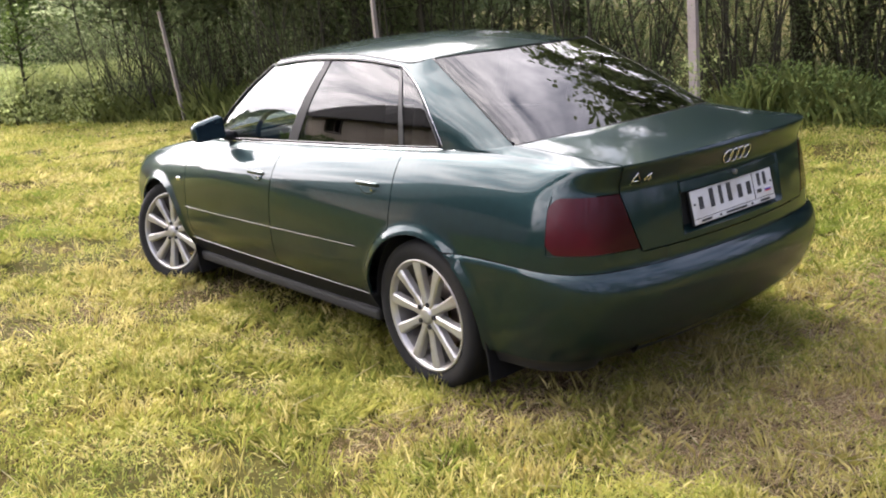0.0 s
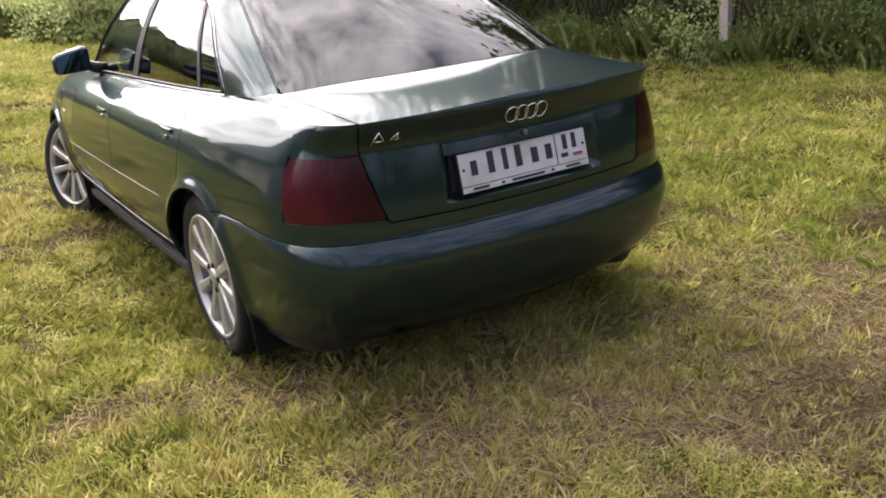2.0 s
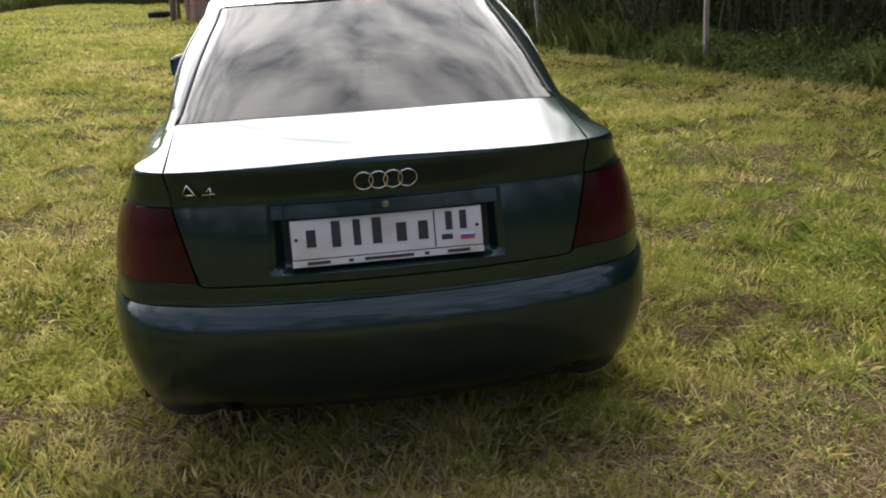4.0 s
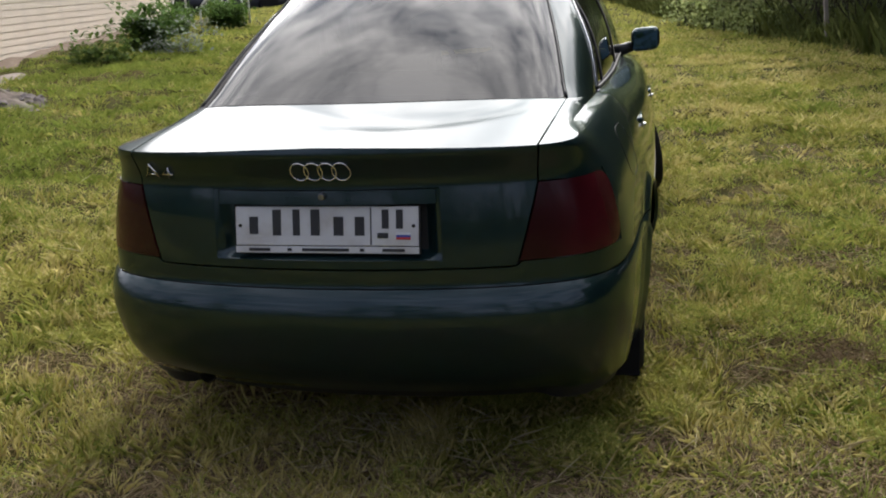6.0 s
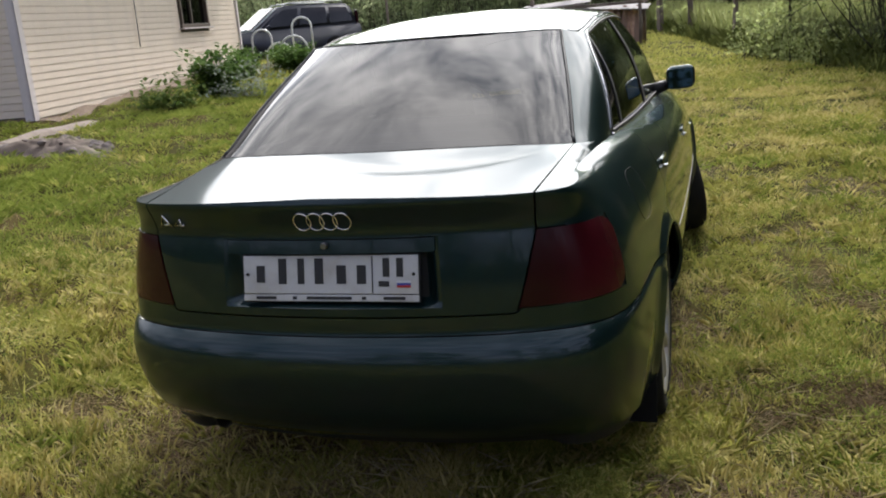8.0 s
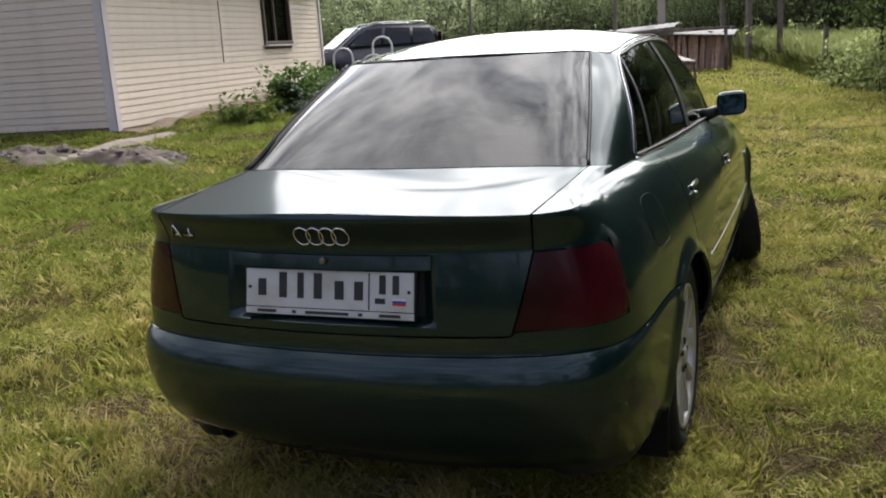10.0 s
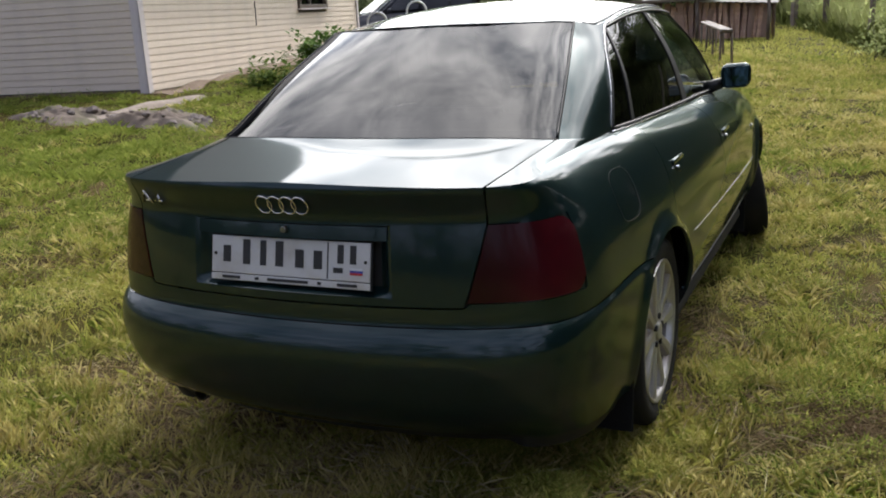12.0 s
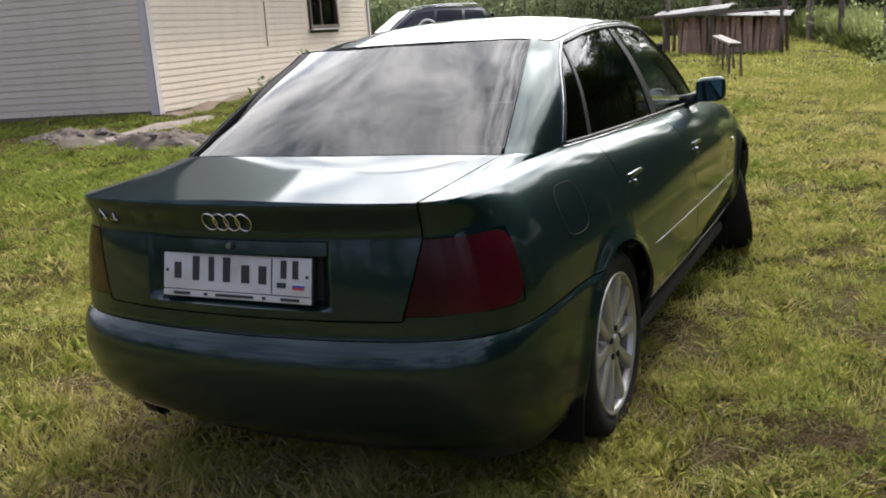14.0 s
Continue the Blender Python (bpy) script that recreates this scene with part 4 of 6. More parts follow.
def gz(x, y):
    return float(ground_z(x, y))


SOIL = material("grassy_soil", (0.064, 0.056, 0.013), 0.95, spec=0.05, vary=0.45, vary_scale=9, second=(0.044, 0.044, 0.010), bump=0.9, bump_scale=45, stain=(0.080, 0.056, 0.020), stain_scale=1.1)
BLADE = material("grass_blade", (0.165, 0.220, 0.036), 0.8, spec=0.25, vary_scale=2.3, second=(0.365, 0.375, 0.078), random_color=(0.62, 0.57, 0.17), spread=0.75, island=True, transl=0.4)
BLADE_Y = material("yellow_grass_blade", (0.40, 0.375, 0.085), 0.8, spec=0.25, vary_scale=3.1, second=(0.56, 0.48, 0.165), random_color=(0.80, 0.71, 0.33), spread=0.85, island=True, transl=0.4)
LUSH = material("lush_grass_blade", (0.150, 0.215, 0.034), 0.8, spec=0.25, vary_scale=2.0, second=(0.25, 0.310, 0.052), random_color=(0.39, 0.43, 0.10), spread=0.75, island=True, transl=0.4)
WEED = material("lawn_weed_leaf", (0.140, 0.205, 0.037), 0.8, spec=0.25, random_color=(0.360, 0.390, 0.085), island=True, transl=0.35)
STRAW = material("dry_straw", (0.62, 0.52, 0.31), 0.8, spec=0.25, random_color=(0.26, 0.17, 0.09), island=True, transl=0.2)
STALK = material("pale_stalk", (0.66, 0.60, 0.38), 0.8, spec=0.25, random_color=(0.48, 0.40, 0.22), island=True, transl=0.2)
CUTTINGS = material("brown_cuttings", (0.13, 0.088, 0.052), 0.85, spec=0.2, random_color=(0.33, 0.245, 0.145), island=True, transl=0.15)
RANK = material("pale_rank_grass", (0.45, 0.50, 0.21), 0.85, spec=0.2, random_color=(0.58, 0.61, 0.31), island=True, transl=0.7)
TALL = material("tall_grass", (0.16, 0.20, 0.055), 0.85, spec=0.2, random_color=(0.29, 0.32, 0.10), island=True, transl=0.35)


def build_ground():
    g = np.concatenate([-np.geomspace(2000, 12, 40), np.linspace(-11.5, 11.5, 110), np.geomspace(12, 2000, 40)])
    X, Y = np.meshgrid(g, g + 3, indexing="ij")
    P = np.stack([X, Y, ground_z(X, Y)], -1)
    ob = mesh_part("ground", grid_mesh("ground", P), SOIL)
    tagged(ob, "lawn soil showing between yellow-green mown grass", "ground", kind="structure")


build_ground()


def blades(name, base, length, width, lean, azim, mat, label, category, bend=0.35, parent=None):
    """Many thin leaves in one mesh: four corners each, folded at the middle."""
    n = len(base)
    d = np.stack([np.cos(azim), np.sin(azim), np.zeros(n)], 1)
    side = np.stack([-np.sin(azim), np.cos(azim), np.zeros(n)], 1)
    up = np.array((0, 0, 1.0))
    a1, a2 = lean, np.minimum(lean + bend, 1.75)
    mid = base + (d * np.sin(a1)[:, None] + up * np.cos(a1)[:, None]) * (length * 0.5)[:, None]
    tip = mid + (d * np.sin(a2)[:, None] + up * np.cos(a2)[:, None]) * (length * 0.5)[:, None]
    v = np.stack([base, mid + side * (width / 2)[:, None], tip, mid - side * (width / 2)[:, None]], 1).reshape(-1, 3)
    me = bpy.data.meshes.new(name)
    me.vertices.add(4 * n)
    me.vertices.foreach_set("co", v.astype(np.float32).ravel())
    i0 = np.arange(n) * 4
    tri = np.stack([i0, i0 + 1, i0 + 2, i0, i0 + 2, i0 + 3], 1).reshape(-1)
    me.loops.add(6 * n)
    me.loops.foreach_set("vertex_index", tri.astype(np.int32))
    me.polygons.add(2 * n)
    me.polygons.foreach_set("loop_start", (np.arange(2 * n) * 3).astype(np.int32))
    me.update(calc_edges=True)
    ob = mesh_part(name, me, mat, parent)
    if label:
        tagged(ob, label, category, kind="stuff")
    return ob


HEAPS = ((-7.10, 6.20, 0.78, 0.52, 0.12, 0.13), (-5.95, 6.38, 0.76, 0.50, -0.05, 0.14))     # centre, half axes, turn, height


def bare(x, y):
    """True on the soil heaps, the path between them and the dirt along the house's sides."""
    on = np.zeros(np.shape(x), bool)
    for cx, cy, ax, ay, turn, _ in HEAPS:
        u, v = (x - cx) * math.cos(turn) + (y - cy) * math.sin(turn), -(x - cx) * math.sin(turn) + (y - cy) * math.cos(turn)
        on |= np.hypot(u / ax, v / ay) < 0.78 + 0.5 * value_noise(x, y, 0.22, 401)
    on |= (np.abs(x + 6.85 + 0.13 * (y - 7.2)) < 0.22) & (y > 6.0) & (y < 8.5)
    along = (x + 7.85) * 0.987 + (y - 8.35) * 0.158
    return on | ((along > 0) & (along < 0.28 + 0.3 * value_noise(x, y, 0.3, 402)) & (y > 8.0) & (y < 16))


def lawn_spots(n, seed, power=1.9):
    """Places on the lawn, thickest near the car."""
    r = np.random.default_rng(seed)
    k = n * 3
    t = r.random(k) ** power
    rad = 0.02 + 16 * t
    ang = r.random(k) * 2 * math.pi
    x = 0.2 + rad * np.cos(ang) * 0.85
    y = 0.4 + rad * np.sin(ang)
    keep = (y > -2.6) & (x < 5.9 - 0.25 * (y - 4)) & (y < 17) & (x > np.where(y < 8.15, -11.0, -7.6))
    keep &= ~((np.abs(x) < 0.55) & (y > 1.5) & (y < 4.0)) & ~bare(x, y)
    x, y = x[keep][:n], y[keep][:n]
    return x, y, np.hypot(x - 0.2, y - 0.4)


def turf(x, y):
    """How thick the turf's lumps stand, 0 to 1."""
    return smooth01(value_noise(x, y, 0.10, 17) * 0.42 + value_noise(x, y, 0.24, 18) * 0.43 + value_noise(x, y, 0.045, 19) * 0.15, 0.37, 0.65)


def thatch(x, y):
    """Worn places where brown thatch shows, 0 to 1; most behind the car's tail and beside the rear wheel."""
    # the second, strongest term also browns the ground where the tail's shade falls
    worn = 0.24 * np.exp(-((x - 0.3) ** 2 / 1.1 + (y + 0.6) ** 2 / 0.35)) + 0.50 * np.exp(-((x - 0.30) ** 2 / 1.2 + (y + 0.05) ** 2 / 0.26)) + 0.18 * np.exp(-((x - 2.4) ** 2 / 0.4 + (y - 3.5) ** 2 / 0.8)) + 0.20 * np.exp(-((x - 1.45) ** 2 / 0.14 + (y - 0.85) ** 2 / 0.22)) + 0.10 * np.exp(-((x + 2.2) ** 2 / 0.8 + (y + 0.9) ** 2 / 0.5))
    return smooth01(value_noise(x, y, 0.47, 301) * 0.55 + value_noise(x, y, 0.17, 302) * 0.45 + worn - 0.14 * smooth01(-x, 1.5, 3.0) - 0.06 * smooth01(x, 1.8, 2.6), 0.56, 0.70)


def sunny(x, y):
    """Stretches of longer yellow-green growth, 0 to 1."""
    return smooth01(value_noise(x, y, 0.75, 311) * 0.5 + value_noise(x, y, 0.23, 312) * 0.5, 0.48, 0.64)


def lush(x, y):
    """Share of lush green grass, most towards the house."""
    return 0.06 + 0.84 * smooth01(-x - 0.2 * (y - 1), 1.5, 3.2) * smooth01(y, 0.8, 3.5) + 0.50 * np.exp(-((x - 2.1) ** 2 / 0.9 + (y + 0.3) ** 2 / 1.0)) + 0.40 * np.exp(-((x - 0.95) ** 2 / 0.5 + (y + 0.9) ** 2 / 0.4)) + 0.50 * smooth01(x, 0.9, 1.8) * (1 - smooth01(y, 3.0, 6.0)) * (0.4 + 1.2 * value_noise(x, y, 0.5, 333))


def build_lawn():
    r = np.random.default_rng(11)
    # short fine grass in lumps a hand wide
    x, y, d = lawn_spots(900000, 1)
    lump = turf(x, y)
    # fewer blades behind the tail, so that the car's shade comes out darker
    cover = value_noise(x, y, 0.5, 3) * 0.5 + value_noise(x, y, 1.7, 4) * 0.5 - 0.40 * np.exp(-((x - 0.2) ** 2 / 1.1 + (y + 0.3) ** 2 / 0.45))
    keep = r.random(len(x)) < (0.52 + 0.66 * cover) * (0.06 + 0.045 * np.clip(d - 1.8, 0, 8) + 1.15 * lump) * (1 - 0.85 * thatch(x, y))
    x, y, d, lump = x[keep], y[keep], d[keep], lump[keep]
    hue = value_noise(x, y, 0.10, 13) * 0.40 + value_noise(x, y, 0.45, 15) * 0.3 + value_noise(x, y, 2.1, 14) * 0.30
    yellow = r.random(len(x)) < (0.05 + 0.52 * smooth01(hue, 0.46, 0.57) * 1.35) * (1 - 0.85 * smooth01(-x - 0.25 * (y - 1), 1.2, 3.2) * smooth01(y, 0.5, 4))
    green = r.random(len(x)) < lush(x, y)
    for nm, sel, mat, lab in (("lush_grass", green, LUSH, "lush green grass towards the house"), ("green_grass", ~yellow & ~green, BLADE, "short mown green grass blades"), ("yellow_grass", yellow & ~green, BLADE_Y, "short mown yellowed grass blades")):
        n = int(sel.sum())
        sc = 1 + d[sel] * 0.16
        bx, by = x[sel], y[sel]
        tall = (0.009 + 0.014 * r.random(n) + 0.022 * (r.random(n) > 0.86) + 0.010 * sunny(bx, by)) * np.minimum(sc, 1.6)
        base = np.stack([bx, by, ground_z(bx, by) - 0.002 + (0.004 + 0.074 * lump[sel]) * r.random(n) ** 0.8], 1)
        blades(nm, base, tall, (0.0019 + 0.0021 * r.random(n)) * sc, 0.08 + 1.30 * r.random(n), r.random(n) * 6.283, mat, lab, "grass", 0.4)
    # thin stalks left standing by the mower, in loose groups
    for nm, seed, cnt, per, mat, lab in (("yellow_tufts", 71, 11000, 11, BLADE_Y, "thin yellow stalks left standing by the mower"), ("green_tufts", 72, 6000, 11, BLADE, "thin green grass left standing by the mower")):
        x, y, d = lawn_spots(cnt * 2, seed)
        keep = r.random(len(x)) < (0.04 + 0.9 * sunny(x + (0 if seed == 71 else 3.3), y)) * (1 - 0.6 * lush(x, y)) * (1 - 0.8 * thatch(x, y))
        x, y, d = x[keep], y[keep], d[keep]
        n = len(x) * per
        big = (0.5 + 0.8 * r.random(len(x))).repeat(per)
        bx = x.repeat(per) + r.normal(0, 0.026, n) * big
        by = y.repeat(per) + r.normal(0, 0.026, n) * big
        base = np.stack([bx, by, ground_z(bx, by) - 0.003], 1)
        sc = (1 + d * 0.16).repeat(per)
        blades(nm, base, (0.042 + 0.055 * r.random(n)) * big, (0.0013 + 0.0014 * r.random(n)) * sc, 0.02 + 0.5 * r.random(n) ** 1.5, r.random(n) * 6.283, mat, lab, "grass", 0.35)
    # tussocks a hand across
    x, y, d = lawn_spots(19000, 81, 1.35)
    keep = r.random(len(x)) < smooth01(value_noise(x, y, 0.9, 82) * 0.5 + value_noise(x, y, 0.3, 83) * 0.5, 0.30, 0.62) * (1 - 0.85 * thatch(x, y))
    x, y, d = x[keep], y[keep], d[keep]
    tint = r.random(len(x)) < 0.12 + 0.6 * smooth01(value_noise(x, y, 0.8, 85), 0.35, 0.65) * (1 - 0.8 * smooth01(-x, 1.5, 3.5))
    green = r.random(len(x)) < lush(x, y)
    for nm, sel, mat, lab in (("lush_tussocks", green, LUSH, "low lush tussocks towards the house"), ("green_tussocks", ~tint & ~green, BLADE, "low green tussocks in the mown lawn"), ("yellow_tussocks", tint & ~green, BLADE_Y, "low yellow tussocks in the mown lawn")):
        per = 20
        k = int(sel.sum())
        n = k * per
        rad = ((0.025 + 0.040 * r.random(k)) * (1 + 0.06 * d[sel])).repeat(per)
        a, q = r.random(n) * 6.283, np.sqrt(r.random(n))
        bx, by = x[sel].repeat(per) + rad * q * np.cos(a), y[sel].repeat(per) + rad * q * np.sin(a)
        hgt = ((0.036 + 0.058 * r.random(k) ** 1.5) * (1 + 0.05 * np.minimum(d[sel], 8))).repeat(per)
        sc = (1 + d[sel] * 0.13).repeat(per)
        base = np.stack([bx, by, ground_z(bx, by)], 1)
        blades(nm, base, hgt * (0.55 + 0.6 * r.random(n)), (0.0020 + 0.0022 * r.random(n)) * sc, 0.10 + 0.55 * q + 0.25 * r.random(n), a + r.normal(0, 0.5, n), mat, lab, "grass", 0.55)
    # larger clumps on the farther lawn
    rf = np.random.default_rng(207)
    k = 15000
    x, y = -7.5 + 13.5 * rf.random(k), 2.2 + 15 * rf.random(k) ** 1.1
    keep = (x < 5.6 - 0.25 * (y - 4)) & (x > np.where(y < 8.4, -8.0, -6.6)) & (np.hypot(np.maximum(np.abs(x) - 0.9, 0), np.maximum(np.abs(y - 2.3) - 2.4, 0)) > 0.25)
    keep &= (np.hypot(x - 1.0, y + 2.0) > 7.5) & ~bare(x, y)
    keep &= rf.random(k) < 0.15 + 0.85 * smooth01(value_noise(x, y, 1.1, 208) * 0.5 + value_noise(x, y, 0.4, 209) * 0.5, 0.42, 0.62)
    x, y = x[keep], y[keep]
    tone = value_noise(x, y, 0.9, 210) + rf.normal(0, 0.12, len(x)) - 0.5 * lush(x, y)
    for nm, sel, mat, lab in (("lush_clumps", tone < 0.25, LUSH, "rounded green grass clumps on the far lawn"), ("green_clumps", (tone >= 0.25) & (tone < 0.5), BLADE, "rounded clumps of grass on the far lawn"), ("yellow_clumps", tone >= 0.5, BLADE_Y, "rounded yellowed grass clumps on the far lawn")):
        per, q = 14, int(sel.sum())
        n = q * per
        rad = (0.06 + 0.08 * rf.random(q)).repeat(per)
        a, e = rf.random(n) * 6.283, np.sqrt(rf.random(n))
        bx, by = x[sel].repeat(per) + rad * e * np.cos(a), y[sel].repeat(per) + rad * e * np.sin(a)
        hgt = (0.05 + 0.07 * rf.random(q)).repeat(per)
        base = np.stack([bx, by, ground_z(bx, by)], 1)
        blades(nm, base, hgt * (0.6 + 0.6 * rf.random(n)), 0.006 + 0.007 * rf.random(n), 0.15 + 0.7 * e, a + rf.normal(0, 0.4, n), mat, lab, "grass", 0.5)
    # grass standing against the tyres
    n = 2600
    wx = np.where(r.random(n) < 0.5, -1, 1) * (0.728 + r.normal(0, 0.10, n))
    wy = np.where(r.random(n) < 0.5, 0.99, 3.607) + r.normal(0, 0.15, n)
    base = np.stack([wx, wy, ground_z(wx, wy) - 0.003], 1)
    out = np.abs(np.abs(wx) - 0.728) > 0.095
    far_y = np.minimum(np.abs(wy - 0.99), np.abs(wy - 3.607)) > 0.10
    base = base[out | far_y]
    n = len(base)
    blades("tyre_grass", base, 0.035 + 0.055 * r.random(n), 0.0016 + 0.0016 * r.random(n), 0.05 + 0.5 * r.random(n), r.random(n) * 6.283, BLADE, "longer grass standing against the tyres", "grass", 0.4)
    # small broad leaves
    x, y, d = lawn_spots(270000, 2)
    p = value_noise(x, y, 0.7, 8) * 0.55 + value_noise(x, y, 0.16, 9) * 0.45
    keep = r.random(len(x)) < ((p - 0.27) * 1.7 + 0.5 * np.exp(-((x - 2.1) ** 2 / 0.9 + (y + 0.3) ** 2 / 1.0))) * (1 - 0.8 * thatch(x, y))
    x, y, d = x[keep], y[keep], d[keep]
    n = len(x)
    sc = 1 + d * 0.13
    base = np.stack([x, y, ground_z(x, y) + 0.003 + (0.008 + 0.034 * turf(x, y)) * r.random(n)], 1)
    blades("lawn_weeds", base, (0.007 + 0.008 * r.random(n)) * sc, (0.0035 + 0.0045 * r.random(n)) * sc, 0.6 + 0.8 * r.random(n), r.random(n) * 6.283, WEED, "low green clover and weed leaves in the lawn", "weeds", 0.3)
    # cut dry straw
    x, y, d = lawn_spots(230000, 5)
    p = value_noise(x, y, 0.9, 21) * 0.55 + value_noise(x, y, 0.22, 22) * 0.45
    near = np.exp(-((x - 0.1) ** 2 / 1.6 + (y + 0.5) ** 2 / 0.8)) * 0.30
    # straw is thinned where the tail's shade lies, so that dark soil shows
    keep = r.random(len(x)) < (p + near - 0.54 - 0.15 * smooth01(-x, 2.0, 3.5)) * 1.5 + 0.55 * thatch(x, y) * (1 - 0.8 * np.exp(-((x - 0.1) ** 2 / 0.8 + (y - 0.1) ** 2 / 0.16)))
    x, y, d = x[keep], y[keep], d[keep]
    n = len(x)
    sc = 1 + d * 0.12
    base = np.stack([x, y, ground_z(x, y) + 0.004 + (0.010 + 0.030 * turf(x, y)) * r.random(n)], 1)
    blades("cut_straw", base, (0.02 + 0.06 * r.random(n) ** 2) * sc, (0.0012 + 0.0012 * r.random(n)) * sc, 0.8 + 0.8 * r.random(n), r.random(n) * 6.283, STRAW, "dry cut straw lying on the lawn", "straw", 0.15)
    # long pale stalks and a brown heap of cuttings by the wheel
    x, y, d = lawn_spots(2200, 91)
    n = len(x)
    base = np.stack([x, y, ground_z(x, y) + 0.012 + 0.030 * r.random(n)], 1)
    blades("loose_stalks", base, 0.07 + 0.13 * r.random(n) ** 1.5, 0.0016 + 0.0012 * r.random(n), 1.05 + 0.45 * r.random(n), r.random(n) * 6.283, STALK, "long pale dry stalks lying on the lawn", "straw", 0.12)
    n = 5200
    k = r.integers(0, 5, n)
    hx, hy = np.array((1.42, 2.1, -1.75, 0.55, -2.6))[k] + r.normal(0, 0.17, n), np.array((0.95, 0.2, -0.55, -0.75, 1.6))[k] + r.normal(0, 0.15, n)
    base = np.stack([hx, hy, ground_z(hx, hy) + 0.010 + 0.040 * r.random(n)], 1)
    blades("brown_cuttings", base, 0.03 + 0.06 * r.random(n), 0.0016 + 0.0016 * r.random(n), 0.8 + 0.7 * r.random(n), r.random(n) * 6.283, CUTTINGS, "loose brown heaps of old grass cuttings", "straw", 0.2)
    # matted brown thatch in the worn places
    x, y, d = lawn_spots(420000, 121)
    # thatch is thinned there too, deepening the tail's shade with bare soil
    keep = (r.random(len(x)) < 0.75 * thatch(x, y) * (1 - 0.7 * np.exp(-((x - 0.1) ** 2 / 0.8 + (y - 0.1) ** 2 / 0.16)))) & (d < 7)
    x, y, d = x[keep], y[keep], d[keep]
    n = len(x)
    base = np.stack([x, y, ground_z(x, y) + 0.002 + 0.016 * r.random(n)], 1)
    blades("thatch", base, 0.02 + 0.045 * r.random(n) ** 1.5, (0.0018 + 0.0018 * r.random(n)) * (1 + 0.12 * d), 1.0 + 0.5 * r.random(n), r.random(n) * 6.283, CUTTINGS, "matted brown thatch in worn patches of the lawn", "thatch", 0.12)
    # sparse grass behind the path
    r3 = np.random.default_rng(33)
    n = 30000
    x, y = -11 + 18 * r3.random(n), -2.4 - 9 * r3.random(n) ** 1.3
    base = np.stack([x, y, ground_z(x, y) - 0.004], 1)
    blades("rear_grass", base, 0.03 + 0.05 * r3.random(n), 0.008 + 0.010 * r3.random(n), 0.2 + 1.0 * r3.random(n), r3.random(n) * 6.283, BLADE, "mown lawn grass behind the car", "grass")
    # sparse far grass
    r2 = np.random.default_rng(31)
    n = 60000
    x, y = -14 + 19 * r2.random(n), 12 + 22 * r2.random(n)
    keep = (x < 5.7 - 0.25 * (y - 4)) & ~((x < -7.8) & (y < 17.5))
    x, y = x[keep], y[keep]
    n = len(x)
    base = np.stack([x, y, ground_z(x, y) - 0.01], 1)
    blades("far_grass", base, 0.07 + 0.09 * r2.random(n), 0.016 + 0.016 * r2.random(n), 0.2 + 0.9 * r2.random(n), r2.random(n) * 6.283, BLADE, "sunlit lawn grass beyond the car", "grass")


build_lawn()


def fence_x(y):
    return 5.55 - 0.25 * (y - 4.2)


VERGE = material("verge_weed_leaf", (0.070, 0.110, 0.030), 0.85, spec=0.2, random_color=(0.16, 0.20, 0.055), island=True, transl=0.35)


def build_verge():
    """Uncut tall grass and weeds along the fence and the wood's edge."""
    r = np.random.default_rng(41)
    n = 150000
    y = -7 + 42 * r.random(n) ** 1.15
    off = np.abs(r.normal(0, 1.0, n)) + r.normal(0, 0.12, n)
    x = fence_x(y) + off - 0.15
    p = value_noise(x, y, 0.7, 51)
    keep = r.random(n) < (0.3 + p) * np.where(y < 11, 0.10, 0.12)
    near = (y < 11) & ~keep
    xw, yw, pw = x[near], y[near], p[near]
    m = len(xw)
    low = np.stack([xw, yw, ground_z(xw, yw) + (0.08 + 0.55 * pw) * r.random(m)], 1)
    blades("verge_weeds", low, 0.03 + 0.04 * r.random(m), 0.014 + 0.018 * r.random(m), 0.4 + 1.0 * r.random(m), r.random(m) * 6.283, VERGE, "leafy dark green weeds along the fence", "weeds", 0.3)
    x, y, p = x[keep], y[keep], p[keep]
    k = 30000
    xb, yb = -30 + 30 * r.random(k), 33.5 + 4 * r.random(k) ** 2
    x, y, p = np.concatenate([x, xb]), np.concatenate([y, yb]), np.concatenate([p, r.random(k)])
    n = len(x)
    far = 1 + np.clip(y - 4, 0, 30) * 0.06
    base = np.stack([x, y, ground_z(x, y) - 0.01], 1)
    h = (0.16 + 0.55 * p * r.random(n)) * np.where(y > 10, 1.35, 1.0)
    blades("tall_grass", base, h, (0.0024 + 0.0032 * r.random(n)) * far, 0.03 + 0.40 * r.random(n), r.random(n) * 6.283, TALL, "uncut tall grass along the fence and wood", "grass", 0.5)


build_verge()


